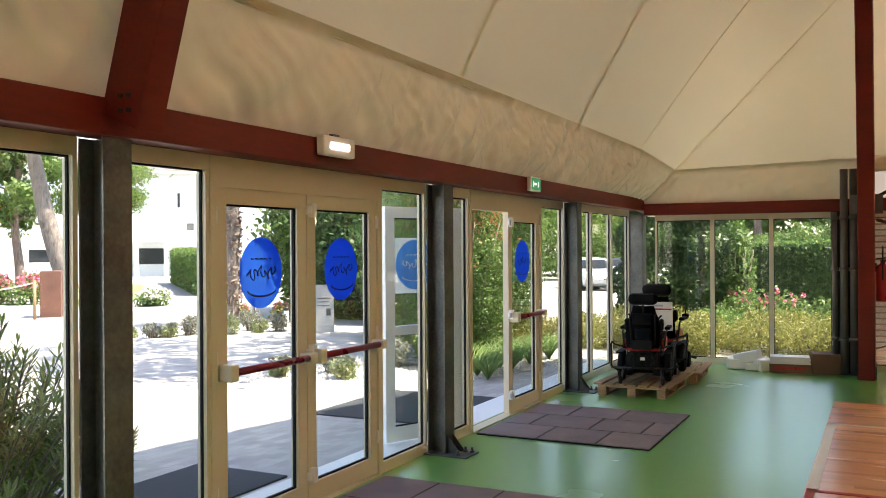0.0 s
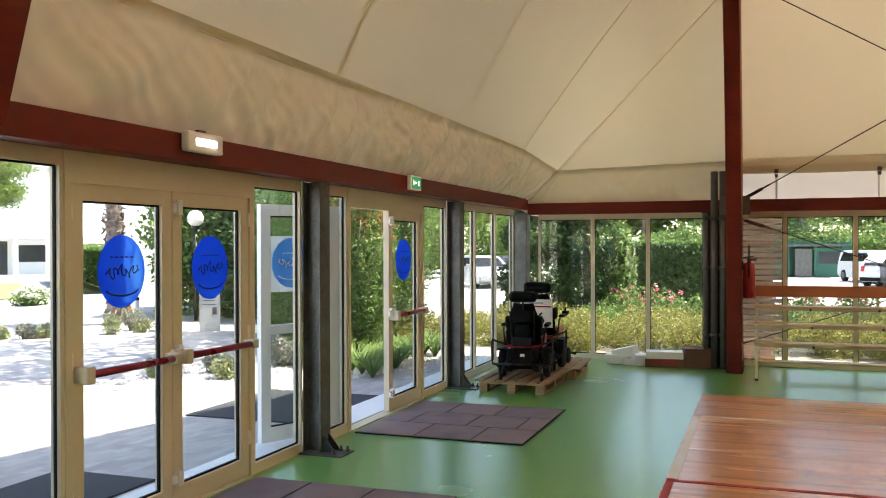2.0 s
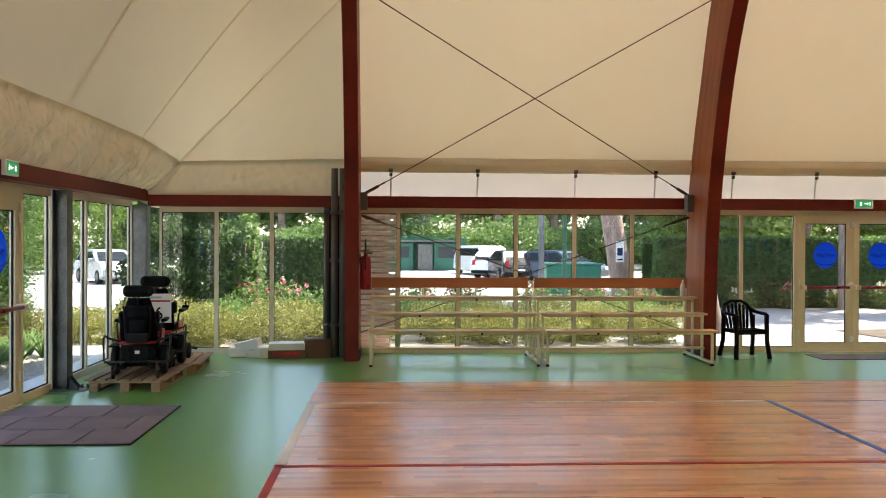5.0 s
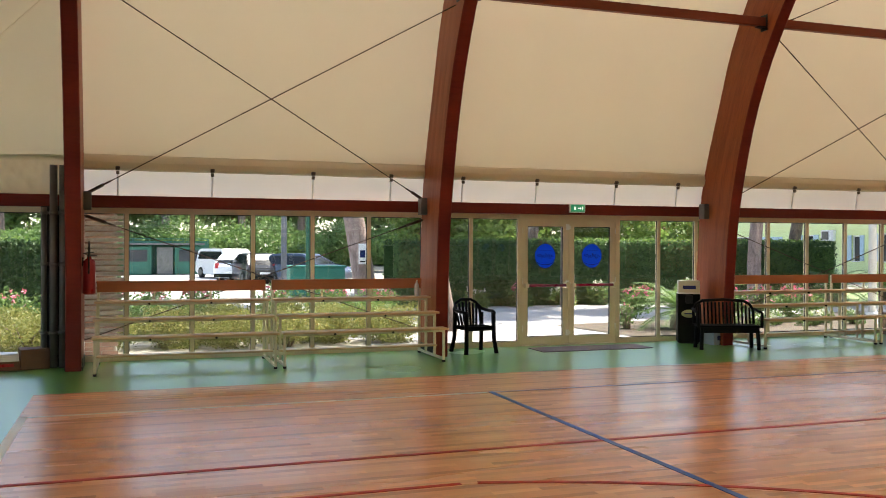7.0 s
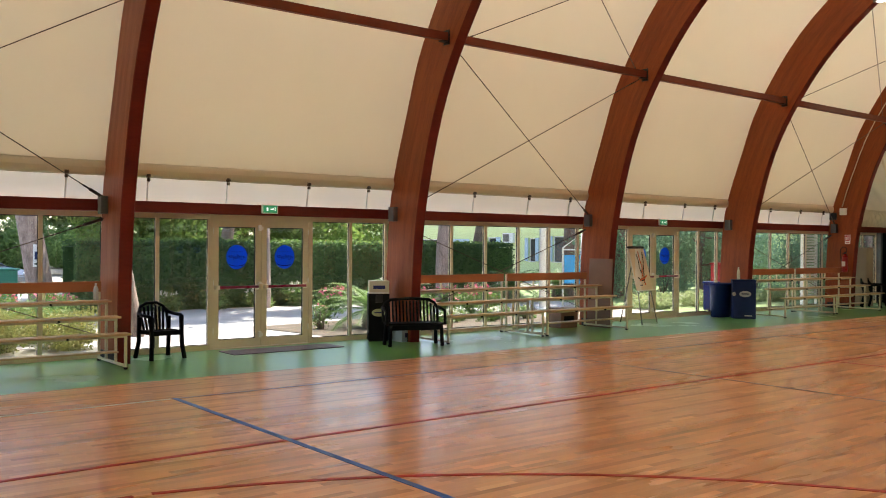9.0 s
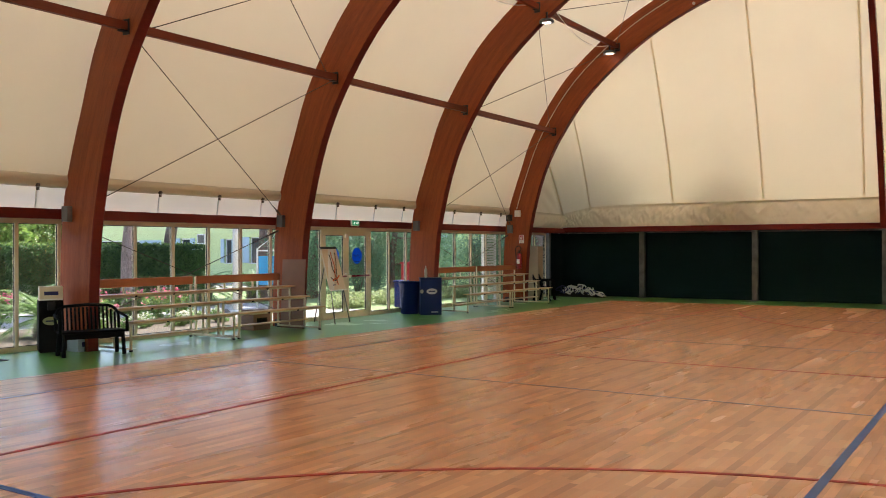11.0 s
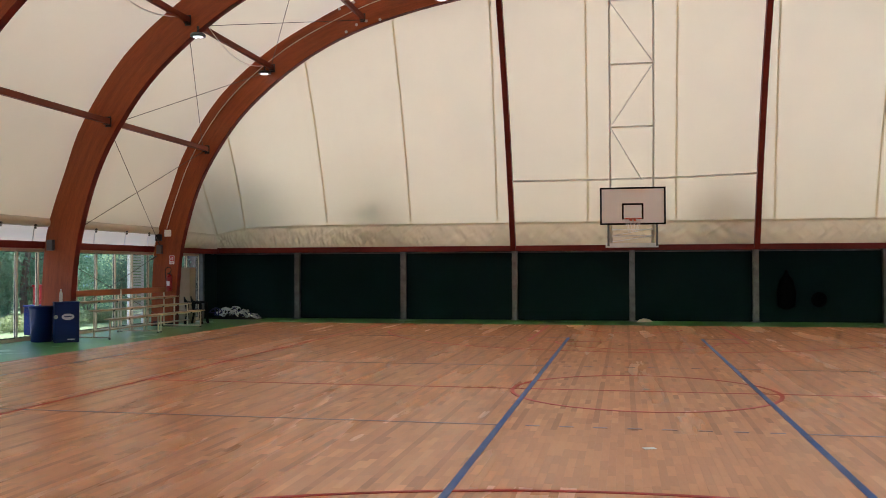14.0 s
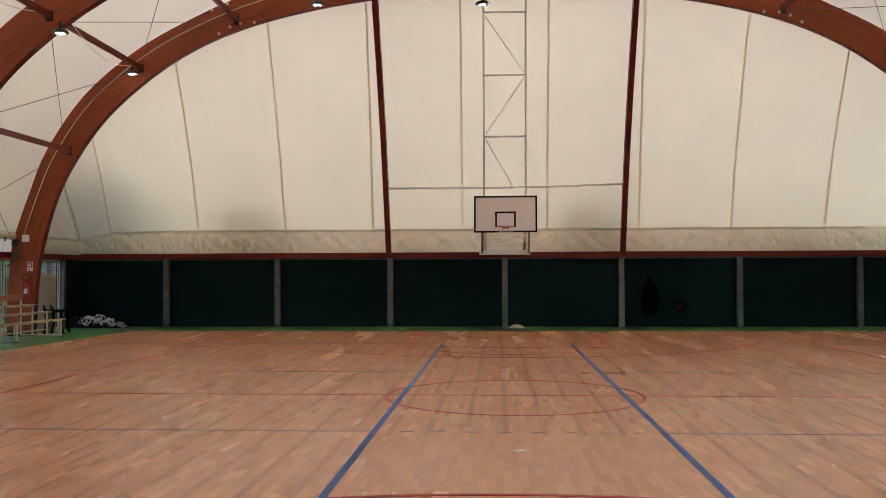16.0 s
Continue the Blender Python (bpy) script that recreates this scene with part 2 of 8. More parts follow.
EXIT_WHITE = glow("exit_sign_white", (0.75, 0.85, 0.8), 0.35)


# ---- building helpers ----
def box(bm, x0, x1, y0, y1, z0, z1, bev=0.0, m=None):
    got = bmesh.ops.create_cube(bm, size=1)["verts"]
    for v in got:
        v.co = Vector((x0 + (v.co.x + 0.5) * (x1 - x0), y0 + (v.co.y + 0.5) * (y1 - y0), z0 + (v.co.z + 0.5) * (z1 - z0)))
    if bev:
        edges = list({e for v in got for e in v.link_edges})
        got = list({v for f in bmesh.ops.bevel(bm, geom=edges, offset=bev, segments=2, affect="EDGES", profile=0.5)["faces"] for v in f.verts})
    if m is not None:
        bmesh.ops.transform(bm, matrix=m, verts=got)
    return got


def tube(bm, pts, r, seg=8, cap=True, r1=None):
    """A round bar along a line of points; r to r1 from start to end."""
    pts = [Vector(p) for p in pts]
    rings, ref = [], None
    for i, p in enumerate(pts):
        d = (pts[min(i + 1, len(pts) - 1)] - pts[max(i - 1, 0)]).normalized()
        if ref is None:
            ref = d.orthogonal().normalized()
        ref = (ref - d * ref.dot(d)).normalized()
        side = d.cross(ref)
        rad = r if r1 is None else r + (r1 - r) * i / max(1, len(pts) - 1)
        rings.append([bm.verts.new(p + (ref * math.cos(a) + side * math.sin(a)) * rad) for a in (2 * math.pi * k / seg for k in range(seg))])
    for a, b in zip(rings, rings[1:]):
        for k in range(seg):
            f = bm.faces.new((a[k], a[(k + 1) % seg], b[(k + 1) % seg], b[k]))
            f.smooth = True
    if cap:
        bm.faces.new(rings[0][::-1])
        bm.faces.new(rings[-1])
    return rings


def lathe(bm, profile, seg=20, at=(0, 0, 0)):
    """A turned body from (radius, height) pairs."""
    at = Vector(at)
    rings = [[bm.verts.new(at + Vector((r * math.cos(a), r * math.sin(a), z))) for a in (2 * math.pi * k / seg for k in range(seg))] for r, z in profile]
    for a, b in zip(rings, rings[1:]):
        for k in range(seg):
            f = bm.faces.new((a[k], a[(k + 1) % seg], b[(k + 1) % seg], b[k]))
            f.smooth = True
    bm.faces.new(rings[0][::-1])
    bm.faces.new(rings[-1])


def prism(bm, outline, y0, y1):
    """An (x, z) outline drawn out from y0 to y1."""
    a = [bm.verts.new((x, y0, z)) for x, z in outline]
    b = [bm.verts.new((x, y1, z)) for x, z in outline]
    n = len(a)
    for i in range(n):
        bm.faces.new((a[i], a[(i + 1) % n], b[(i + 1) % n], b[i]))
    bm.faces.new(a[::-1])
    bm.faces.new(b)


def grid(bm, nu, nv, f, smooth=True):
    """A sheet of (nu+1) x (nv+1) points f(u, v)."""
    vs = [[bm.verts.new(f(i / nu, j / nv)) for j in range(nv + 1)] for i in range(nu + 1)]
    for i in range(nu):
        for j in range(nv):
            bm.faces.new((vs[i][j], vs[i + 1][j], vs[i + 1][j + 1], vs[i][j + 1])).smooth = smooth
    return vs


def thing(name, label, category, at=(0, 0, 0), turn=0.0, group="", kind=""):
    ob = new(name)
    ob.matrix_basis = pose(*at, 0, 0, turn)
    return tagged(ob, label, category, group, kind)


def part(name, bm, material, parent=None, label="", m=None, fix=True):
    """One mesh object out of a bmesh, under a thing or a part."""
    if m is not None:
        bmesh.ops.transform(bm, matrix=m, verts=bm.verts)
    if fix:
        bmesh.ops.recalc_face_normals(bm, faces=bm.faces)
    me = bpy.data.meshes.new(name)
    bm.to_mesh(me)
    bm.free()
    me.materials.append(material)
    ob = new(name, me)
    ob.parent = parent
    return tagged(ob, label)


def solid(name, material, parent, *boxes, bev=0.0, label="", m=None):
    """One part of one or more plain blocks."""
    bm = bmesh.new()
    for b in boxes:
        box(bm, *b, bev=bev)
    return part(name, bm, material, parent, label, m)


def lone(name, bm, material, label, category, kind="", group="", at=None):
    ob = part(name, bm, material)
    if at is not None:
        ob.matrix_basis = at
    return tagged(ob, label, category, group, kind)


def spline(points, n):
    """n points along a smooth curve through the given ones."""
    p = [Vector((*q, 0)[:3]) for q in points]
    out = []
    for k in range(n):
        s = k / (n - 1) * (len(p) - 1)
        i = min(int(s), len(p) - 2)
        t = s - i
        a, b, c, d = p[max(i - 1, 0)], p[i], p[i + 1], p[min(i + 2, len(p) - 1)]
        out.append(0.5 * ((2 * b) + (c - a) * t + (2 * a - 5 * b + 4 * c - d) * t * t + (3 * b - a - 3 * c + d) * t ** 3))
    return out


# wall spaces: (along, inward, up) to the world
XW, YN, YF = 14.35, -6.47, 27.35
WEST = Matrix(((0, 1, 0, -XW), (1, 0, 0, 0), (0, 0, 1, 0), (0, 0, 0, 1)))
EAST = Matrix(((0, -1, 0, XW), (1, 0, 0, 0), (0, 0, 1, 0), (0, 0, 0, 1)))
SOUTH = Matrix(((1, 0, 0, 0), (0, 1, 0, YN), (0, 0, 1, 0), (0, 0, 0, 1)))
NORTH = Matrix(((1, 0, 0, 0), (0, -1, 0, YF), (0, 0, 1, 0), (0, 0, 0, 1)))
ARCHES = [-3.15 + 5.18 * k for k in range(6)]
OUTER = [(-14.17, 0), (-14.15, 1.1), (-14.02, 2.6), (-13.53, 4.1), (-13.04, 5.3), (-11.98, 6.82), (-10.54, 8.04), (-9.12, 8.85), (-7.3, 9.62), (-5.04, 10.12), (-2.5, 10.25), (0, 10.38)]
INNER = [(-13.38, 0), (-13.34, 1.1), (-13.19, 2.4), (-12.73, 4.0), (-12.04, 5.28), (-11.09, 6.45), (-9.55, 7.67), (-7.9, 8.5), (-5.97, 9.06), (-3.7, 9.44), (-1.8, 9.6), (0, 9.66)]
OUT, INN = spline(OUTER, 45), spline(INNER, 45)


def out_at(z):
    """How far from the middle the outer edge of the arch stands at a height."""
    for a, b in zip(OUT, OUT[1:]):
        if a.y <= z <= b.y:
            return a.x + (b.x - a.x) * (z - a.y) / (b.y - a.y + 1e-9)
    return 0.0


# ---- floor and court ----
bm = bmesh.new()
box(bm, -XW - 0.1, XW + 0.1, YN - 0.1, YF + 0.1, -0.25, 0)
lone("floor", bm, GREEN_FLOOR, "glossy green sports vinyl floor of the hall", "floor", "structure")

CX0, CX1, CY0, CY1 = -11.52, 11.52, -3.45, 24.95
court = thing("court_floor", "orange-brown strip parquet playing field", "floor", kind="structure")
solid("underlay", PARQUET_BASE, court, (CX0, CX1, CY0, CY1, 0.0, 0.003))


def line_box(x0, x1, y0, y1, material, label):
    bm = bmesh.new()
    box(bm, min(x0, x1), max(x0, x1), min(y0, y1), max(y0, y1), 0.005, {"red": 0.0078, "blu": 0.0084, "thi": 0.0072}.get(label[:3], 0.0068))
    lone("court_line", bm, material, label, "line", "structure")


def line_arc(cx, cy, r, a0, a1, w, material, label, n=64):
    bm = bmesh.new()
    rows = []
    for k in range(n + 1):
        a = radians(a0 + (a1 - a0) * k / n)
        rows.append([bm.verts.new((cx + q * math.cos(a), cy + q * math.sin(a), z)) for q, z in ((r - w / 2, 0.005), (r - w / 2, 0.0082), (r + w / 2, 0.0082), (r + w / 2, 0.005))])
    for a, b in zip(rows, rows[1:]):
        for k in range(3):
            bm.faces.new((a[k], a[k + 1], b[k + 1], b[k]))
    lone("court_line", bm, material, label, "line", "structure")


R1, B1, V1, W1 = "red painted line on the parquet", "blue painted line on the parquet", "thin violet painted line on the parquet", "worn white painted line on the parquet"
BX, MY = 7.48, 10.75
for s in (-1, 1):
    line_box(s * BX - 0.03, s * BX + 0.03, CY0 + 0.02, CY1 - 0.065, LINE_RED, R1)
line_box(-BX - 0.05, BX + 0.05, CY0 + 0.01, CY0 + 0.068, LINE_RED, R1)
line_box(-BX, BX, MY - 0.025, MY + 0.025, LINE_RED, R1)
line_arc(0, MY, 1.8, 0, 360, 0.056, LINE_RED, R1)
for end, d in ((CY0 + 0.2, 1), (24.75, -1)):
    by = end + d * 1.575
    top = math.degrees(math.acos(6.55 / 6.75))
    line_arc(0, by, 6.72, (top if d > 0 else 180 + top), (180 - top if d > 0 else 360 - top), 0.056, LINE_RED, R1, 96)
    for s in (-1, 1):
        line_box(s * 6.53 - 0.025, s * 6.53 + 0.025, end, by + d * 1.5, LINE_RED, R1)
        line_box(s * 2.45 - 0.035, s * 2.45 + 0.035, end, end + d * 5.8, LINE_RED, R1)
        for q in (1.75, 2.9, 3.8, 4.7):
            line_box(s * 2.45, s * 2.62, end + d * q, end + d * (q + 0.06), LINE_RED, R1)
    line_box(-2.45, 2.45, end + d * 5.77, end + d * 5.82, LINE_RED, R1)
    line_arc(0, end + d * 5.8, 1.8, 0 if d > 0 else 180, 180 if d > 0 else 360, 0.056, LINE_RED, R1)
    line_arc(0, by, 1.27, 0 if d > 0 else 180, 180 if d > 0 else 360, 0.056, LINE_RED, R1)
VY0, VY1 = 1.52, 20.05
for s in (-1, 1):
    line_box(s * 1.565 - 0.049, s * 1.565 + 0.019, VY0, VY1, LINE_BLUE, B1)
    line_box(s * 1.58, s * 10.15, VY0 - 0.03, VY0 + 0.03, LINE_BLUE, B1)
    line_box(s * 1.58, s * 10.15, VY1 - 0.03, VY1 + 0.02, LINE_VIOLET, V1)
    line_box(s * 10.12 - 0.025, s * 10.12 + 0.025, VY0, VY1, LINE_VIOLET, V1)
    for y in (7.80, 13.72):
        line_box(s * 1.58, s * 10.1, y - 0.02, y + 0.02, LINE_VIOLET, V1)
for y in (7.80, 13.72):
    for k in range(8):
        line_box(-1.30 + k * 0.36, -1.15 + k * 0.36, y - 0.02, y + 0.02, LINE_VIOLET, V1)
line_box(-10.15, -10.09, CY0 + 0.005, VY0 - 0.05, LINE_WHITE, W1)
line_box(-10.16, -BX - 0.06, CY0 + 0.005, CY0 + 0.085, LINE_WHITE, W1)


# ---- timber arches ----
def arch(y):
    """One laminated arch over the whole width, of two halves with bolts at the shoulder."""
    a = thing("timber_arch", "tall red-brown glued laminated timber arch over the hall", "arch", (0, y, 0), group="hall arches", kind="structure")
    for s in (-1, 1):
        bm = bmesh.new()
        rows, run = [], 0.0
        uv = bm.loops.layers.uv.new("grain")
        place = {}
        for j, (o, i) in enumerate(zip(OUT, INN)):
            run += (o - OUT[max(j - 1, 0)]).length
            c = 0.012
            dx = (i - o).normalized() * c
            rows.append([bm.verts.new((-s * q.x, yy, q.y)) for q, yy in ((o, -0.1), (o, 0.1), (i - dx, 0.1), (i, 0.1 - c), (i, -0.1 + c), (i - dx, -0.1))])
            place.update({v: (run, q) for v, q in zip(rows[-1], (0.0, 0.0, 0.78, 0.8, 0.8, 0.78))})
        for p, q in zip(rows, rows[1:]):
            for k in range(6):
                bm.faces.new((p[k], p[(k + 1) % 6], q[(k + 1) % 6], q[k]))
        bm.faces.new(rows[0])
        bm.faces.new(rows[-1][::-1])
        # the inner edge and its chamfers take the darker red of the beams
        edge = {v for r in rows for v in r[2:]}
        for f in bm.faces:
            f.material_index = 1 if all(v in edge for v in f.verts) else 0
            for lp in f.loops:
                a0, b0 = place[lp.vert]
                lp[uv].uv = (a0 + 3 * y, b0 + (0.0 if lp.vert.co.y < 0 else 0.25))
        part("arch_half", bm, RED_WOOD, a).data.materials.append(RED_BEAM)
        # steel shoe and the bracket of the wall beam
        bm = bmesh.new()
        for yy in (-0.112, 0.102):
            box(bm, min(s * 13.45, s * 14.1), max(s * 13.45, s * 14.1), yy, yy + 0.01, 0.0, 0.16, bev=0.003)
        part("foot_shoe", bm, DARK_STEEL, a)
        bm = bmesh.new()
        for yy in (-0.26, 0.10):
            box(bm, min(s * 13.80, s * 13.96), max(s * 13.80, s * 13.96), yy + (0.06 if yy < 0 else 0), yy + (0.16 if yy < 0 else 0.10), 2.17, 2.43, bev=0.006)
        part("beam_bracket", bm, PIPE_GREY, a)
    return a


for y in ARCHES:
    arch(y)

PURLINS = [(-12.37, 5.27), (-10.3, 7.6), (-7.55, 8.92), (-4.0, 9.75), (0.0, 10.0)]
for s in (-1, 1):
    for px, pz in PURLINS[: 5 if s < 0 else 4]:
        for y0, y1 in zip(ARCHES, ARCHES[1:]):
            p = thing("purlin", "red-brown timber purlin between two arches with steel shoes", "beam", (-s * px, y0 + 0.1, pz), group="purlins", kind="structure")
            solid("beam", PURLIN_WOOD, p, (-0.05, 0.05, 0.0, y1 - y0 - 0.2, -0.075, 0.065), bev=0.008)
            solid("shoe", DARK_STEEL, p, (-0.075, 0.075, 0.0, 0.02, -0.14, 0.11), (-0.06, 0.06, 0.0, 0.14, -0.095, -0.077), bev=0.004)
            solid("shoe", DARK_STEEL, p, (-0.075, 0.075, y1 - y0 - 0.22, y1 - y0 - 0.2, -0.14, 0.11), (-0.06, 0.06, y1 - y0 - 0.34, y1 - y0 - 0.2, -0.095, -0.077), bev=0.004)

# ---- roof membrane ----
ZS = 2.96


def roof_bay(y0, y1, lift=0.0):
    """One bay of the roof; lift: how far the added outer skin stands off."""
    bm = bmesh.new()
    zi = [p for p in OUT if p.y > ZS]
    line = [Vector((out_at(ZS - 0.08), ZS - 0.08, 0))] + zi
    full = line + [Vector((-p.x, p.y, 0)) for p in line[-2::-1]]

    def at(u, v):
        s = u * (len(full) - 1)
        i = min(int(s), len(full) - 2)
        p = full[i].lerp(full[i + 1], s - i)
        d = Vector((p.x * 0.55, p.y * 0.9)).normalized()
        sag = 0.10 + 0.12 * math.sin(math.pi * v) ** 0.8
        off = 0.02 + sag * 0.25 + lift
        return Vector((p.x + d.x * off, y0 + (y1 - y0) * v, p.y + d.y * off))

    grid(bm, 88, 10, at)
    if lift:
        return lone("roof", bm, OUTER_SKIN, "unseen outer skin of the double membrane roof, added to soften shadows", "roof", "structure")
    return lone("ceiling", bm, ROOF, "taut cream translucent membrane roof between timber arches", "roof", "structure")


for y0, y1 in zip(ARCHES, ARCHES[1:]):
    roof_bay(y0, y1)
    # the added outer skin reaches past the end arches to close bright gaps
    roof_bay(y0 - 1.2 * (y0 == ARCHES[0]), y1 + 1.2 * (y1 == ARCHES[-1]), 0.45)

ZV = 3.14
arch_line = [Vector((out_at(ZS), ZS, 0))] + [p for p in OUT if p.y > ZS]
arch_line = arch_line + [Vector((-p.x, p.y, 0)) for p in arch_line[-2::-1]]


def u_of_arch_x(x):
    n = len(arch_line) - 1
    for i in range(n):
        if arch_line[i].x <= x <= arch_line[i + 1].x:
            return (i + (x - arch_line[i].x) / (arch_line[i + 1].x - arch_line[i].x + 1e-9)) / n
    return 0.5


# where each strip of a hipped end stands: distance from the middle at the arch and at the wall's top
FEET = {-1: [(0.0, 0.0), (8.6, 7.45), (11.1, 10.65), (12.4, 13.0)], 1: [(0.0, 0.0), (3.93, 4.3), (6.8, 7.2), (9.5, 10.11), (12.05, 13.03)]}
HIP = {-1: u_of_arch_x(-13.07), 1: u_of_arch_x(-12.95)}
CORNER = Vector((XW - 0.30, 0.70, 2.84))


def end_point(u, v, ya, yw):
    """The hipped end: u along the arch, v from the wall's top (0) up to the arch (1)."""
    s = u * (len(arch_line) - 1)
    i = min(int(s), len(arch_line) - 2)
    p = arch_line[i].lerp(arch_line[i + 1], s - i)
    top = Vector((p.x, ya, p.y))
    d = 1 if yw > ya else -1
    hip, feet = HIP[d], FEET[d]
    side = -1 if u < 0.5 else 1
    w = min(u, 1 - u)
    if w < hip:
        r = w / hip
        low = Vector((side * CORNER.x, ya + (yw - d * CORNER.y - ya) * r, 2.90 + (CORNER.z - 2.90) * r))
    else:
        ax, last = abs(p.x), feet[-1]
        if ax <= last[0]:
            k = next(j for j in range(len(feet) - 1) if ax <= feet[j + 1][0])
            (h0, f0), (h1, f1) = feet[k], feet[k + 1]
            low = Vector((side * (f0 + (f1 - f0) * (ax - h0) / (h1 - h0)), yw - d * 0.30, ZV))
            near = max(0.0, (abs(low.x) - 11.0) / (last[1] - 11.0))
            low += Vector((0, -d * 0.14 * near * near, -0.07 * near * near))
        else:
            hx = abs(arch_line[int(round(hip * (len(arch_line) - 1)))].x)
            r = min(1.0, (ax - last[0]) / max(0.05, hx - last[0]))
            low = Vector((side * last[1], yw - d * 0.44, ZV - 0.07)).lerp(Vector((side * CORNER.x, yw - d * CORNER.y, CORNER.z)), r)
    m = low.lerp(top, v)
    if w < hip:
        r = w / hip
        crease = math.sin(34 * (r * 0.9 + v * 0.5)) * (0.022 * math.exp(-((r - 0.9) / 0.25) ** 2 - ((v - 0.3) / 0.25) ** 2) + 0.022 * math.exp(-((r - 0.12) / 0.16) ** 2 - ((v - 0.12) / 0.14) ** 2))
        m += Vector((-side * crease, 0, -crease * 0.5))
    bulge = math.sin(math.pi * v) * 0.16 * min(1.0, max(0.0, (p.y - 5.3) / 2.0))
    return m + Vector((0, d * bulge, bulge * 0.5))


def roof_end(ya, yw):
    bm = bmesh.new()
    grid(bm, 480, 14, lambda u, v: end_point(u, v, ya, yw))
    skin = bmesh.new()
    d = 1 if yw > ya else -1
    grid(skin, 96, 10, lambda u, v: end_point(u, v, ya, yw) + Vector((0.35 if u > 0.5 else -0.35, d * 0.4 * (1 - 0.5 * v), 0.2 + 0.25 * v)))
    # the skin's hanging edge outside the wall beam, added against sun on the skirt
    grid(skin, 96, 2, lambda u, v: end_point(u, 0, ya, yw) + Vector((0.35 if u > 0.5 else -0.35, d * 0.4, 0.2 - 0.85 * v)))
    lone("roof", skin, OUTER_SKIN, "unseen outer skin of the double roof's end, added to soften shadows", "roof", "structure")
    return lone("ceiling", bm, ROOF, "hipped cream translucent membrane closing the roof's end", "roof", "structure")


roof_end(ARCHES[0], YN)
roof_end(ARCHES[-1], YF)


def seam(u, ya, yw, w=0.032):
    d = -1 if yw > ya else 1
    bm = bmesh.new()
    pts = [end_point(u, k / 14, ya, yw) for k in range(15)]
    for a, b in zip(pts, pts[1:]):
        off = Vector((0, d * 0.015, -0.012))
        q = [a + off + Vector((-w, 0, 0)), a + off + Vector((w, 0, 0)), b + off + Vector((w, 0, 0)), b + off + Vector((-w, 0, 0))]
        bm.faces.new([bm.verts.new(p) for p in q])
    bmesh.ops.remove_doubles(bm, verts=bm.verts, dist=1e-4)
    lone("roof_seam", bm, SEAM, "welded overlap seam in the cream roof membrane", "seam", "structure")


for d, ya, yw in ((-1, ARCHES[0], YN), (1, ARCHES[-1], YF)):
    for ax in (1.7, 5.2, 8.6, 11.1, 12.4) if d < 0 else (1.25, 3.93, 6.8, 9.5, 12.05):
        for side in (-1, 1):
            seam(u_of_arch_x(side * ax), ya, yw)
    for q in (HIP[d], 1 - HIP[d]):
        seam(q, ya, yw, 0.03)


def valance(ya, yw, seed):
    """The loose skirt that hangs from the edge of a hipped end down to the wall beams, round both corners."""
    d = 1 if yw > ya else -1
    bm = bmesh.new()

    def at(a, b):
        top = end_point(a, 0, ya, yw)
        side, w = (-1 if a < 0.5 else 1), min(a, 1 - a)
        hip = HIP[d]
        q = max(0.0, min(1.0, (w - hip + 0.012) / 0.024))
        if w < hip:
            low = Vector((side * (XW - 0.12), ya + (yw - d * 0.12 - ya) * w / hip, 2.36))
        else:
            low = Vector((top.x * (XW - 0.12) / (XW - 0.30), yw - d * 0.12, 2.42 if abs(top.x) < 11 else 2.38))
        inward = Vector((-side * (1 - q), -d * q, 0)).normalized()
        c = top.x + top.y
        fold = noise.noise((c * 0.9, b * 1.2, seed)) * 0.10 + noise.noise((c * 2.6 + b * 2.2, b * 0.7, seed + 7)) * 0.07
        fold += abs(noise.noise((c * 6.5 + b * 3.1, b * 1.3, seed + 11))) * 0.05 - abs(noise.noise((c * 3.4 - b * 2.8, b * 1.1, seed + 3))) * 0.09
        fold += abs(noise.noise((c * 8.0 + b * 1.5, b * 1.6, seed + 17))) * 0.10 * max(0.0, min(1.0, (abs(top.x) - 5.5) / 3))
        fold += (0.5 - abs(noise.noise((c * 15 + b * 6, b * 4.0, seed + 23)))) * 0.035 * max(0.15, min(1.0, (abs(top.x) - 5.5) / 3))
        soft = math.sin(math.pi * b) ** 0.5 if 0 < b < 1 else 0.0
        p = low.lerp(top, b) + inward * (0.06 * math.sin(math.pi * b) + fold * soft * (0.3 + 0.7 * q))
        return p + (Vector((0, 0, 0.04)) + inward * 0.06 if b == 1 else Vector((0, 0, 0)))

    grid(bm, 900, 22, at)
    return lone("skirt_fabric", bm, VALANCE, "creased cream membrane skirt above the wall beam", "membrane", "structure")


valance(ARCHES[0], YN, 1)
valance(ARCHES[-1], YF, 5)


# edge cord where the skirt meets the roof
for m, d in ((SOUTH, 1), (NORTH, 1)):
    bm = bmesh.new()
    tube(bm, [(u, 0.31, ZV + 0.0) for u in np.linspace(-11.0, 11.0, 40)], 0.011, 6)
    tagged(part("roof_seam", bm, SEAM, None, "", m), "welded overlap seam in the cream roof membrane", "seam", "", "structure")


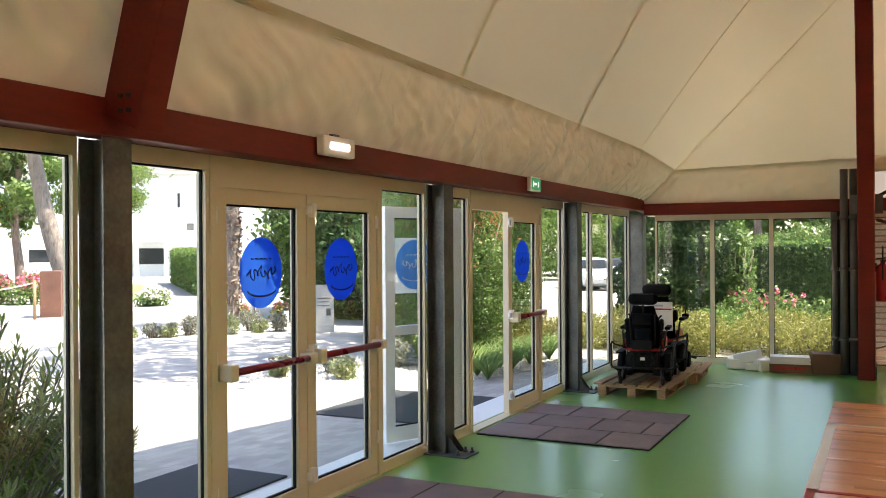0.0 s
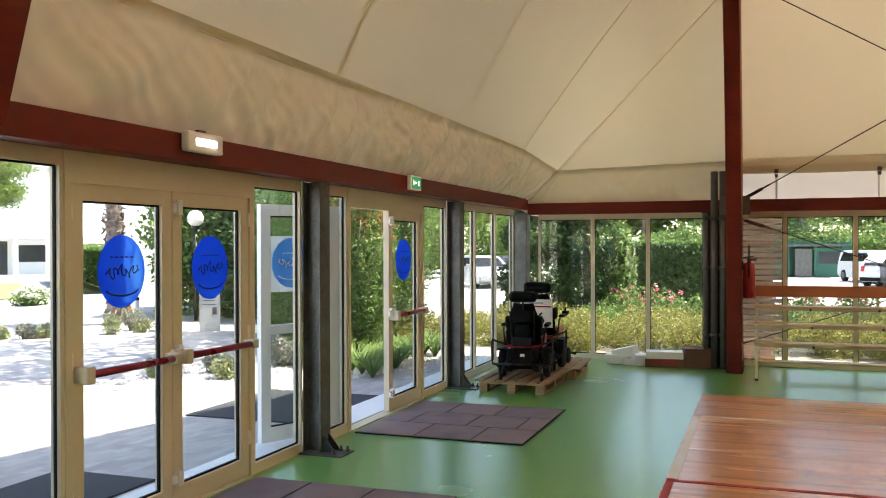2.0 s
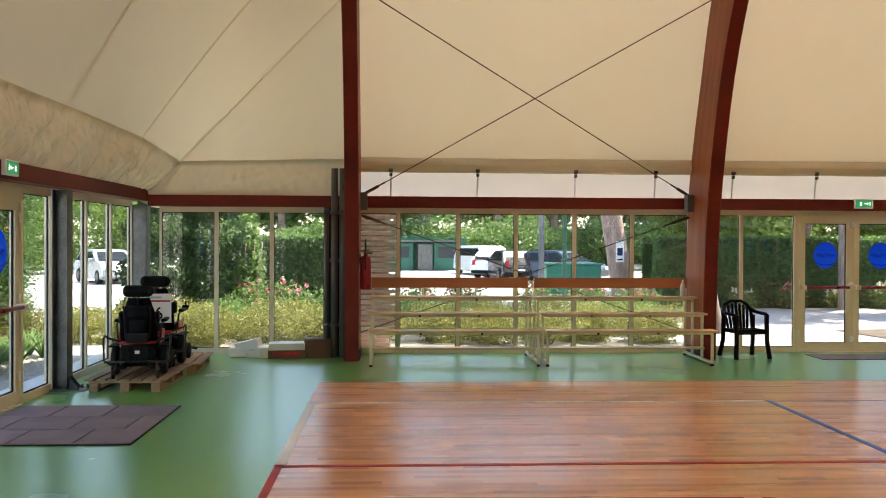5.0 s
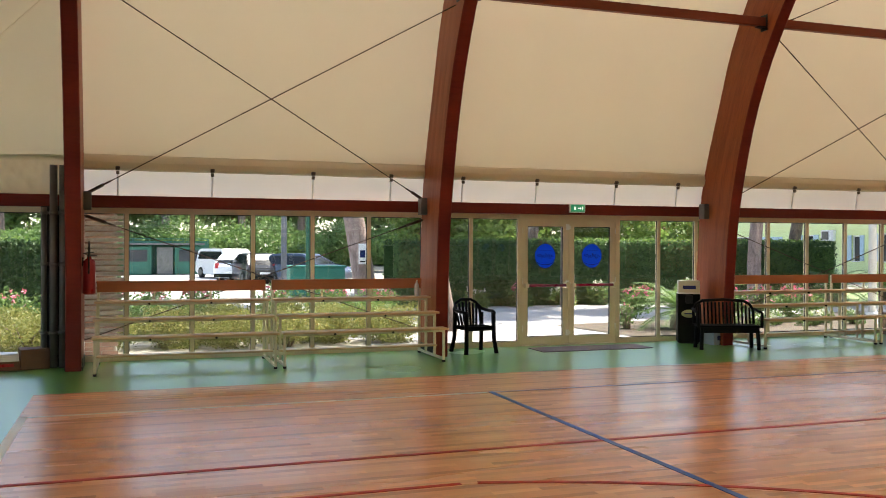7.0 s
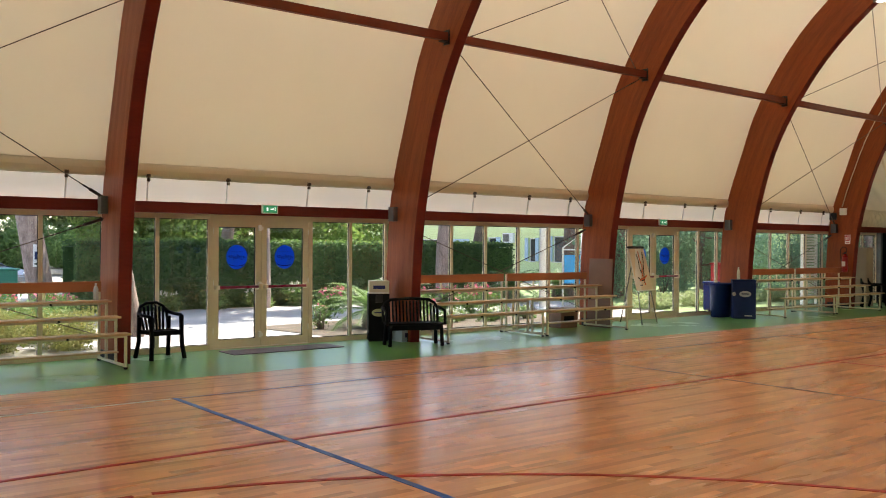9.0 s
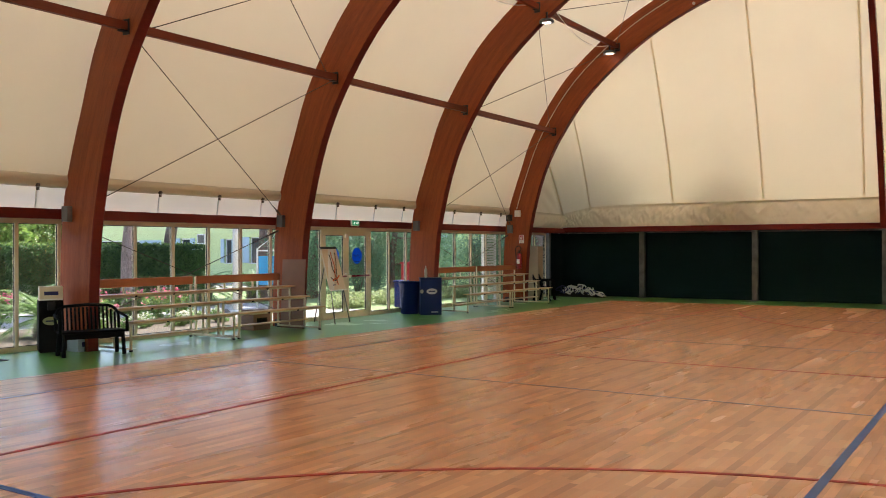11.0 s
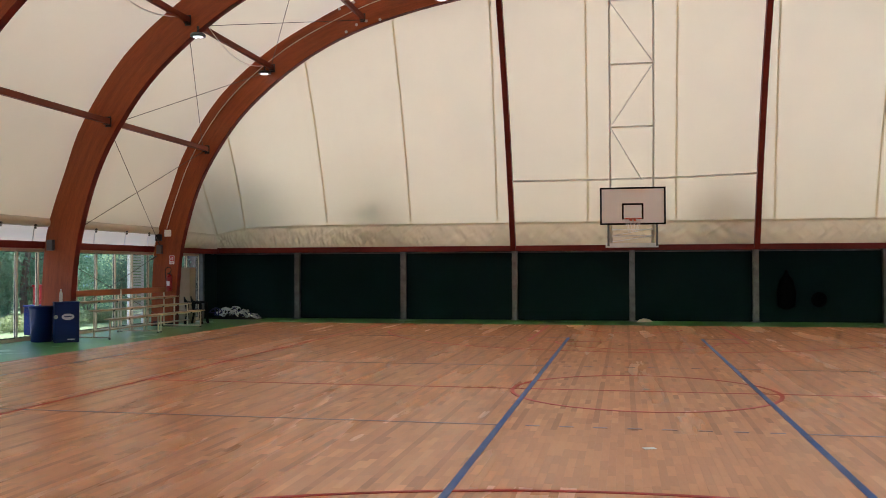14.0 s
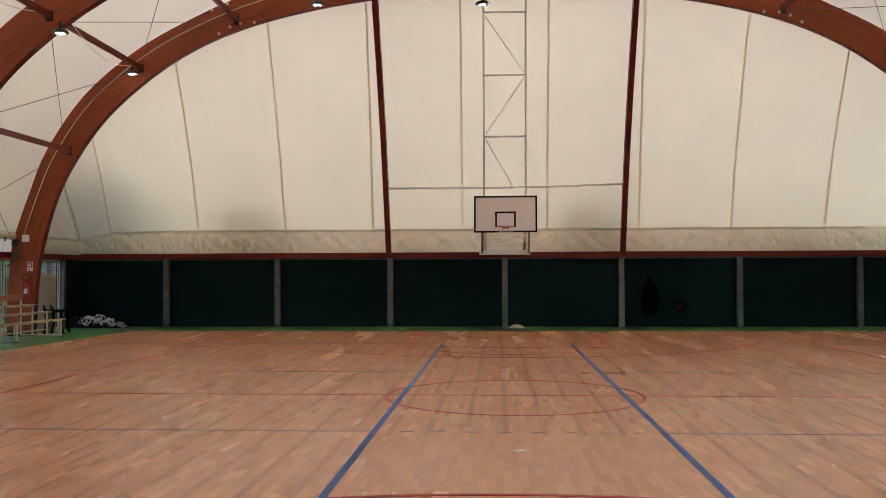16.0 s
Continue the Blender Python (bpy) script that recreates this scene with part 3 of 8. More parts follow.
# ribs of the hipped ends
def rib(x, ya, yw):
    d = 1 if yw > ya else -1
    r = thing("end_rib", "dark red timber rib from wall beam up to the end arch", "beam", (0, 0, 0), group="end ribs", kind="structure")
    z_top = 9.33 if abs(x) < 5 else 8.0
    foot, head = Vector((x, yw - d * 0.22, 2.40)), Vector((x * 0.965, ya + d * 0.12, z_top + 0.3))
    bm = bmesh.new()
    rows = []
    for k in range(17):
        v = k / 16
        p = foot.lerp(head, v)
        b = math.sin(math.pi * v) * 0.25
        p += Vector((0, d * b * 0.8, b * 0.6))
        t = (head - foot).normalized()
        nrm = Vector((0, -d * abs(t.z), -abs(t.y)))
        deep = 0.24
        rows.append([bm.verts.new(p + q) for q in (Vector((-0.08, 0, 0)), Vector((0.08, 0, 0)), Vector((0.08, 0, 0)) + nrm * deep, Vector((-0.08, 0, 0)) + nrm * deep)])
    for a, b in zip(rows, rows[1:]):
        for k in range(4):
            bm.faces.new((a[k], a[(k + 1) % 4], b[(k + 1) % 4], b[k]))
    bm.faces.new(rows[0])
    bm.faces.new(rows[-1][::-1])
    part("beam", bm, RED_BEAM_X, r)
    bm = bmesh.new()
    for k in range(4):
        tube(bm, [(x - 0.095, yw - d * (0.35 + 0.05 * (k % 2)), 2.40 + 0.07 * (k // 2)), (x + 0.095, yw - d * (0.35 + 0.05 * (k % 2)), 2.40 + 0.07 * (k // 2))], 0.012, 6)
    part("bolt", bm, DARK_STEEL, r)


for x in (-3.78, 3.78):
    rib(x, ARCHES[0], YN)
    rib(x, ARCHES[-1], YF)

# ---- wall beams ----
for name, m, u0, u1, mt in (("wall_beam_south", SOUTH, -XW, XW, RED_BEAM_X), ("wall_beam_north", NORTH, -XW, XW, RED_BEAM_X), ("wall_beam_west", WEST, YN + 0.26, YF - 0.26, RED_BEAM), ("wall_beam_east", EAST, YN + 0.26, YF - 0.26, RED_BEAM)):
    bm = bmesh.new()
    z0, z1 = (2.295, 2.472) if m is SOUTH else (2.25, 2.43) if m is NORTH else (2.22, 2.39)
    box(bm, u0, u1, 0.06, 0.25, z0, z1, bev=0.008, m=m)
    lone(name, bm, mt, "dark red stained timber beam along the top of the wall", "beam", "structure")


# ---- glazing ----
def window(m, u0, u1, z0=0.0, z1=None, w=0.06, d=0.0):
    """A fixed pane with its frame."""
    z1 = z1 or (2.285 if m is SOUTH else 2.215)
    t = thing("window_unit", "fixed glass pane in a cream aluminium frame", "window", group="hall windows", kind="structure")
    bm = bmesh.new()
    for a, b, c, e in ((u0, u0 + w / 2, z0, z1 + 0.1), (u1 - w / 2, u1, z0, z1 + 0.1), (u0 + w / 2, u1 - w / 2, z0, z0 + 0.085), (u0 + w / 2, u1 - w / 2, z1 - 0.075, z1 + 0.1)):
        box(bm, a, b, d - 0.035, d + 0.035, c, e)
    part("window_frame", bm, CREAM, t, m=m)
    bm = bmesh.new()
    box(bm, u0 + w / 2, u1 - w / 2, d - 0.004, d + 0.004, z0 + 0.085, z1 - 0.075)
    part("pane", bm, PANE, t, m=m).visible_shadow = False
    bm = bmesh.new()
    for a, b, c, e in ((u0 + w / 2, u0 + w / 2 + 0.008, z0 + 0.085, z1 - 0.075), (u1 - w / 2 - 0.008, u1 - w / 2, z0 + 0.085, z1 - 0.075), (u0 + w / 2 + 0.011, u1 - w / 2 - 0.011, z0 + 0.085, z0 + 0.096), (u0 + w / 2 + 0.011, u1 - w / 2 - 0.011, z1 - 0.086, z1 - 0.075)):
        box(bm, a, b, d - 0.009, d + 0.009, c, e)
    part("gasket", bm, RUBBER, t, "black rubber glazing strip", m=m)
    return t


def letters_bar(bm, m):
    """The unreadable white brand stroke: a smile and a squiggle."""
    pts = [(0.15 * math.sin(k * 0.22), 0, -0.10 - 0.05 * math.cos(k * 0.22)) for k in range(-6, 7)]
    tube(bm, pts, 0.0075, 4)
    pts = [(-0.15 + 0.30 * k / 60 + 0.012 * math.sin(k * 0.9), 0, 0.028 * math.sin(k * 0.62) + 0.016 * math.sin(k * 0.23)) for k in range(61)]
    tube(bm, pts, 0.0055, 4)
    for k in range(5):
        tube(bm, [(-0.1 + 0.045 * k, 0, 0.085), (-0.07 + 0.045 * k, 0, 0.09)], 0.006, 4)
    bmesh.ops.scale(bm, vec=(1, 0.15, 1), verts=bm.verts)
    bmesh.ops.transform(bm, matrix=m, verts=bm.verts)


def leaf_door(m, u0, u1, bar=1, hinge=None, material=None, sticker=True, swing=0.0, d=0.0, inner_mark=False, stick_z=1.60, stick_r=(0.215, 0.225)):
    """One door leaf, with its glass, push bar and round blue sticker; swing: degrees it stands open about the hinge."""
    material = material or CREAM
    h = u0 if hinge is None else hinge
    t = thing("glass_door", "glazed aluminium door leaf with red push bar and blue sticker", "door", group="entrance doors")
    t.matrix_basis = m @ pose(h, d, 0, 0, 0, swing)
    a, b, s = u0 - h, u1 - h, 0.10
    e = 0.19 if inner_mark else s  # stile on the free or hinged side
    bm = bmesh.new()
    for q in ((a, a + s, 0.02, 2.12), (b - e, b, 0.02, 2.12), (a + s, b - e, 0.02, 0.15), (a + s, b - e, 2.02, 2.12)):
        box(bm, q[0], q[1], -0.03, 0.03, q[2], q[3])
    if inner_mark:
        box(bm, a + s, b - e, -0.03, 0.03, 0.97, 1.05)
    part("door_frame", bm, material, t)
    bm = bmesh.new()
    box(bm, a + s, b - e, -0.005, 0.005, 0.15, 2.02)
    part("pane", bm, PANE, t).visible_shadow = False
    bm = bmesh.new()
    for q in ((a + s, a + s + 0.012, 0.15, 2.02), (b - e - 0.012, b - e, 0.15, 2.02), (a + s + 0.012, b - e - 0.012, 0.15, 0.162), (a + s + 0.012, b - e - 0.012, 2.008, 2.02)):
        box(bm, q[0], q[1], -0.010, 0.010, q[2], q[3])
    part("gasket", bm, RUBBER, t, "black rubber glazing strip")
    if bar:
        bm = bmesh.new()
        tube(bm, [(a + 0.06, 0.10, 1.02), (b - 0.06, 0.10, 1.02)], 0.024, 10)
        pb = part("push_bar", bm, RED_BAR, t, "dark red panic push bar")
        bm = bmesh.new()
        box(bm, a + 0.015, a + 0.085, 0.03, 0.135, 0.985, 1.055, bev=0.01)
        box(bm, b - 0.085, b - 0.015, 0.03, 0.135, 0.97, 1.07, bev=0.01)
        part("bar_bracket", bm, CREAM, pb)
    if sticker:
        c = (a + s + b - e) / 2 - (0.06 if inner_mark else 0)
        bm = bmesh.new()
        ring = [bm.verts.new((c + stick_r[0] * math.cos(k * math.pi / 20), 0.008, stick_z + stick_r[1] * math.sin(k * math.pi / 20))) for k in range(40)]
        f = bm.faces.new(ring)
        bmesh.ops.solidify(bm, geom=[f], thickness=0.002)
        st = part("sticker", bm, AZURE_STICKER if inner_mark else BLUE_STICKER, t, "round blue sticker with a hand-written mark")
        if inner_mark:
            solid("sticker_backing", WHITE_FILM, t, (c - 0.24, c + 0.24, 0.0105, 0.0125, stick_z - 0.26, stick_z + 0.24))
        bm = bmesh.new()
        letters_bar(bm, pose(c, 0.014 if not inner_mark else 0.0035, stick_z))
        part("mark", bm, NAVY if not inner_mark else WHITE, st)
    bm = bmesh.new()
    for z in (0.25, 1.05, 1.9):
        tube(bm, [(b - 0.0 if abs(b) < abs(a) else a, 0.035, z), (b if abs(b) < abs(a) else a, 0.035, z + 0.1)], 0.012, 6)
    part("hinge", bm, WHITE_ALU, t)
    if swing == 0 and b > 0.5:
        for z in (0.16, 1.0, 1.96):
            solid("latch_block", WHITE_ALU, t, (b - 0.055, b - 0.004, 0.031, 0.075, z, z + 0.10), (b - 0.04, b + 0.028, 0.034, 0.062, z + 0.02, z + 0.075), bev=0.006)
    return t


def door_frame(m, u0, u1):
    zt = 2.385 if m is SOUTH else 2.315
    bm = bmesh.new()
    for q in ((u0 - 0.05, u0, 0.0, zt), (u1, u1 + 0.05, 0.0, zt), (u0, u1, 2.116, zt)):
        box(bm, q[0], q[1], -0.045, 0.045, q[2], q[3], m=m)
    box(bm, u0, u1, -0.06, 0.06, 0.0, 0.012, m=m)
    lone("door_frame", bm, CREAM, "cream aluminium frame of a double door", "door frame", "structure")


def exit_sign(m, u, z=2.42, d=0.27):
    t = thing("exit_sign", "green illuminated exit sign on the red wall beam", "sign", group="exit signs")
    t.matrix_basis = m @ pose(u, d, z)
    bm = bmesh.new()
    box(bm, -0.145, 0.145, 0, 0.045, -0.075, 0.075, bev=0.008)
    part("housing", bm, WHITE, t)
    bm = bmesh.new()
    box(bm, -0.13, 0.13, 0.046, 0.05, -0.06, 0.06)
    part("face", bm, EXIT_GREEN, t)
    solid("symbol", EXIT_WHITE, t, (-0.07, -0.04, 0.051, 0.053, -0.03, 0.025))
    solid("arrow_shaft", EXIT_WHITE, t, (0.0, 0.045, 0.051, 0.053, -0.008, 0.008))
    solid("symbol", EXIT_WHITE, t, (0.082, 0.095, 0.051, 0.053, -0.03, 0.03))
    bm = bmesh.new()
    bm.faces.new([bm.verts.new(p) for p in ((0.045, 0.052, -0.025), (0.07, 0.052, 0), (0.045, 0.052, 0.025))])
    part("arrow_head", bm, EXIT_WHITE, t)
    return t


# west and east walls
YR = 26.0
for m, east in ((WEST, False), (EAST, True)):
    marks = [YN + 0.38, -5.24, -4.41, -3.58]
    for a, b in zip(marks, marks[1:]):
        window(m, a, b)
    window(m, -3.58, ARCHES[0] + 0.66)
    for k in range(5):
        a0, a1 = ARCHES[k], ARCHES[k] + 5.18
        if k % 2 == 0:
            cuts = [a0 + q for q in (0.66, 1.58, 2.47, 3.38, 4.28)]
            for a, b in zip(cuts, cuts[1:]):
                window(m, a, b)
            nxt = a1 + (0.83 if k < 4 else 0.66)
            window(m, cuts[-1], a1)
            window(m, a1, nxt)
        else:
            l0, dl, dm, dr, r0 = (a0 + q for q in (0.83, 1.75, 2.62, 3.53, 4.40))
            window(m, l0, dl - 0.05)
            door_frame(m, dl, dr)
            leaf_door(m, dl + 0.004, dm - 0.004, hinge=dl + 0.004, stick_r=(0.19, 0.205), stick_z=1.52)
            leaf_door(m, dm + 0.004, dr - 0.004, hinge=dr - 0.004, stick_r=(0.19, 0.205), stick_z=1.52)
            window(m, dr + 0.05, r0)
            window(m, r0, a1)
            window(m, a1, a1 + 0.66)
            if not east:
                exit_sign(m, dm + 0.02, 2.325)
    e = ARCHES[-1] + 0.66
    for q in range(3):
        window(m, e + (YR - e) * q / 3, e + (YR - e) * (q + 1) / 3)
    # the padded lining turns the corner for a metre
    bm = bmesh.new()
    box(bm, YR + 0.02, YR + 0.15, -0.03, 0.16, 0.0, 2.25, bev=0.006, m=m)
    lone("wall_post", bm, STEEL, "grey steel post at the end of the side windows", "post", "structure")
    bm = bmesh.new()
    grid(bm, 6, 8, lambda u, v: Vector((YR + 0.15 + (YF - YR - 0.15) * u, 0.03 + 0.012 * noise.noise((u * 3, v * 3, 5)), 0.02 + 2.28 * v)))
    tagged(part("padded_return", bm, DARK_PANEL, None, "", m), "dark green padded panel in the hall's corner", "wall", "", "structure")
    bm = bmesh.new()
    box(bm, YR + 0.02, YF, -0.10, -0.03, 0.0, 2.3, m=m)
    lone("wall_return", bm, DARK_PANEL, "short solid piece of side wall behind the padding", "wall", "structure")
    # white strip of the lifted skirt with its roll tube and holders
    for k in range(5):
        a0, a1 = ARCHES[k], ARCHES[k + 1]
        bm = bmesh.new()
        grid(bm, 20, 4, lambda u, v: Vector((a0 + (a1 - a0) * u, 0.20 + 0.13 * v + 0.015 * math.sin(math.pi * v) + 0.012 * noise.noise((u * 14, v * 2, k)), 2.39 + 0.42 * v)))
        tagged(part("skirt_strip", bm, STRIP, None, "", m), "white translucent strip between wall beam and rolled skirt", "membrane", "", "structure")
        bm = bmesh.new()
        grid(bm, 24, 10, lambda u, v: Vector((a0 + (a1 - a0) * u, 0.36 + 0.075 * math.cos(v * 2 * math.pi) + 0.014 * noise.noise((u * 9, v * 2, k)), 2.85 + 0.115 * math.sin(v * 2 * math.pi) + 0.008 * noise.noise((u * 7, 3, k)))))
        tagged(part("skirt_roll", bm, VALANCE, None, "", m), "cream membrane skirt rolled on a tube", "membrane", "", "structure")
        for q in (0.105, 0.355, 0.64, 0.875):
            u = a0 + (a1 - a0) * q
            t = thing("roll_holder", "galvanised steel strap that holds the rolled skirt", "bracket", group="roll holders")
            bm = bmesh.new()
            tube(bm, [m @ Vector((u, 0.345, 2.39)), m @ Vector((u + 0.004, 0.375, 2.62)), m @ Vector((u, 0.40, 2.73))], 0.013, 6)
            part("strap", bm, WHITE, t)
            bm = bmesh.new()
            box(bm, u - 0.022, u + 0.022, 0.40, 0.44, 2.68, 2.73, bev=0.006, m=m)
            tube(bm, [m @ Vector((u - 0.028, 0.42, 2.765)), m @ Vector((u + 0.028, 0.42, 2.765))], 0.03, 8)
            part("hook", bm, HOOK, t)

# eaves: the membrane's lower edge outside the long walls
for m in (WEST, EAST):
    bm = bmesh.new()
    grid(bm, 30, 3, lambda u, v: Vector((YN + (YF - YN) * u, 0.05 - 0.5 * v, 2.50 - 0.14 * v - 0.05 * v * v)))
    tagged(part("roof_eave", bm, STRIP, None, "", m), "pale membrane eave along the hall's long side", "eave", "", "structure")

# south wall
PX = (3.81, 7.47, 11.1)


def steel_post(m, u, h=2.292):
    t = thing("steel_post", "grey galvanised steel wall post on a bolted foot plate", "post", group="wall posts", kind="structure")
    t.matrix_basis = m @ pose(u, 0.13, 0)
    solid("flange", STEEL, t, (-0.09, 0.09, 0.065, 0.077, 0.012, h))
    solid("flange", STEEL, t, (-0.09, 0.09, -0.09, -0.078, 0.012, h))
    solid("web", STEEL, t, (-0.005, 0.005, -0.078, 0.065, 0.012, h))
    bm = bmesh.new()
    box(bm, -0.10, 0.16, -0.10, 0.30, 0.0, 0.012)
    part("foot_plate", bm, STEEL, t)
    bm = bmesh.new()
    for x, y in ((-0.05, 0.2), (0.10, 0.2), (-0.05, 0.26)):
        tube(bm, [(x, y, 0.012), (x, y, 0.055)], 0.011, 6)
        tube(bm, [(x, y, 0.012), (x, y, 0.028)], 0.02, 6)
    part("bolt", bm, STEEL, t)
    bm = bmesh.new()
    for x in (-0.05, 0.05):
        vs = [bm.verts.new(p) for p in ((x - 0.004, 0.078, 0.012), (x - 0.004, 0.2, 0.012), (x - 0.004, 0.078, 0.16))]
        ws = [bm.verts.new(v.co + Vector((0.008, 0, 0))) for v in vs]
        bm.faces.new(vs)
        bm.faces.new(ws[::-1])
        for i in range(3):
            bm.faces.new((vs[i], vs[(i + 1) % 3], ws[(i + 1) % 3], ws[i]))
    part("stiffener", bm, STEEL, t)
    return t


for s in (-1, 1):
    for x in PX:
        steel_post(SOUTH, s * x)
steel_post(SOUTH, 0.0)
for s in (-1, 1):
    bm = bmesh.new()
    box(bm, s * (XW - 0.12) - 0.11, s * (XW - 0.12) + 0.11, -0.02, 0.24, 0.0, 2.24, bev=0.006, m=SOUTH)
    lone("corner_post", bm, STEEL, "grey steel post in the hall's corner", "post", "structure")

# entrance with two closed leaves
window(SOUTH, -4.66, -3.90)
door_frame(SOUTH, -6.56, -4.71)
leaf_door(SOUTH, -5.63, -4.715, hinge=-4.715)
leaf_door(SOUTH, -6.555, -5.64, hinge=-6.555)
window(SOUTH, -7.38, -6.61)
# entrance with one leaf swung wide open
window(SOUTH, -8.26, -7.56)
door_frame(SOUTH, -10.16, -8.31)
leaf_door(SOUTH, -9.23, -8.315, hinge=-8.315, swing=155, d=-0.06, material=WHITE_ALU, inner_mark=True)
leaf_door(SOUTH, -10.155, -9.24, hinge=-10.155)
window(SOUTH, -11.01, -10.21)
q = (XW - 0.23 - 11.19) / 3
for k in range(3):
    window(SOUTH, -11.19 - q * (k + 1), -11.19 - q * k)
# the entrance wall goes on behind the camera
cuts = [-3.72, -2.48, -1.24, -0.1, 0.1, 1.3, 2.5, 3.72, 3.9, 5.1, 6.2, 7.38, 7.56, 8.7, 9.9, 11.0, 11.2, 12.1, 13.1, XW - 0.23]
for a, b in zip(cuts, cuts[1:]):
    if b - a > 0.5:
        window(SOUTH, a, b)
exit_sign(SOUTH, -9.31, 2.40)

# north wall: dark padded panels between steel posts
NPOST = 3.75
for k in range(-3, 4):
    t = thing("wall_post", "grey steel post between dark wall panels", "post", (0, 0, 0), group="end wall posts", kind="structure")
    bm = bmesh.new()
    box(bm, k * NPOST - 0.09, k * NPOST + 0.09, 0.06, 0.24, 0.0, 2.25, bev=0.006, m=NORTH)
    part("section", bm, STEEL, t)
    bm = bmesh.new()
    box(bm, k * NPOST - 0.13, k * NPOST + 0.13, 0.06, 0.34, 0.0, 0.015, m=NORTH)
    part("foot_plate", bm, STEEL, t)
wall_north = thing("wall_north", "end wall lined with dark green padded panels", "wall", kind="structure")
edges = [-XW + 0.05] + [k * NPOST for k in range(-3, 4)] + [XW - 0.05]
for i, (a, b) in enumerate(zip(edges, edges[1:])):
    a2 = a + (0.10 if i else 0.02)
    b2 = b - (0.10 if i < len(edges) - 2 else 0.02)
    bm = bmesh.new()
    grid(bm, 16, 10, lambda u, v: Vector((a2 + (b2 - a2) * u, 0.05 + 0.012 * noise.noise((u * 5 + i * 9, v * 3, 2)), 0.03 + 2.2 * v)))
    part("panel", bm, DARK_PANEL, wall_north, m=NORTH)
    bm = bmesh.new()
    box(bm, a2, b2, 0.03, 0.075, 2.20, 2.235, m=NORTH)
    part("top_rail", bm, STEEL, wall_north)
bm = bmesh.new()
box(bm, -XW, XW, -0.12, 0.0, 0.0, 2.3, m=NORTH)
part("backing", bm, DARK_PANEL, wall_north)


# ---- crossed cables ----
def cable(a, b, r=0.008):
    """A bracing cable with a turnbuckle at its lower end."""
    t = thing("bracing_cable", "thin dark steel bracing cable crossing between arches", "cable", group="bracing cables")
    a, b = Vector(a), Vector(b)
    bm = bmesh.new()
    tube(bm, [a, b], r, 6)
    part("strand", bm, CABLE, t)
    d = (b - a).normalized()
    bm = bmesh.new()
    tube(bm, [a + d * 0.02, a + d * 0.05, a + d * 0.26, a + d * 0.30], 0.024, 8)
    tube(bm, [a + d * 0.30, a + d * 0.42], 0.014, 6)
    part("turnbuckle", bm, CABLE, t)
    return t


for k in (0, 2, 4):
    y0, y1 = ARCHES[k] + 0.1, ARCHES[k + 1] - 0.1
    for s in (-1, 1):
        nodes = [(-13.88, 2.38), (-12.5, 5.2), (-10.4, 7.5), (-7.6, 8.85)]
        for (xa, za), (xb, zb) in zip(nodes, nodes[1:]):
            cable((-s * xa, y0, za), (-s * xb, y1, zb - (0.09 if k == 0 and zb < 6 else 0)))
            cable((-s * xa, y1, za), (-s * xb, y0, zb - (0.12 if k == 0 and zb < 6 else 0)))
        cable((-s * -14.0, y0, 2.1), (-s * -14.0, y1, 0.35))
        cable((-s * -14.0, y1, 2.1), (-s * -14.0, y0, 0.35))

# ---- things in the hall ----
def mat_set(x0, x1, y0, y1, rows):
    t = thing("entrance_mat", "grey-brown rubber tile mat with black joints by the doors", "mat", (x0, y0, 0), group="entrance mats")
    solid("mat_base", MAT_JOINT, t, (0, x1 - x0, 0, y1 - y0, 0.001, 0.010))
    w = (x1 - x0) / len(rows)
    for i, cuts in enumerate(rows):
        cs = [0.0, *cuts, 1.0]
        for a, b in zip(cs, cs[1:]):
            solid("mat_tile", MAT_GREY, t, (i * w + 0.008, (i + 1) * w - 0.008, a * (y1 - y0) + 0.008, b * (y1 - y0) - 0.008, 0.010, 0.017), bev=0.002)


mat_set(-10.0, -8.24, -6.36, -4.74, [(0.3, 0.62), (0.18, 0.55, 0.86), (0.36, 0.7)])
mat_set(-6.53, -4.70, -6.36, -4.76, [(0.3, 0.62), (0.18, 0.55, 0.86), (0.36, 0.7)])
bm = bmesh.new()
box(bm, -14.0, -13.42, 3.75, 5.75, 0.0, 0.012, bev=0.004)
lone("door_mat", bm, MAT_GREY, "thin dark grey mat lying before the glass doors", "mat")


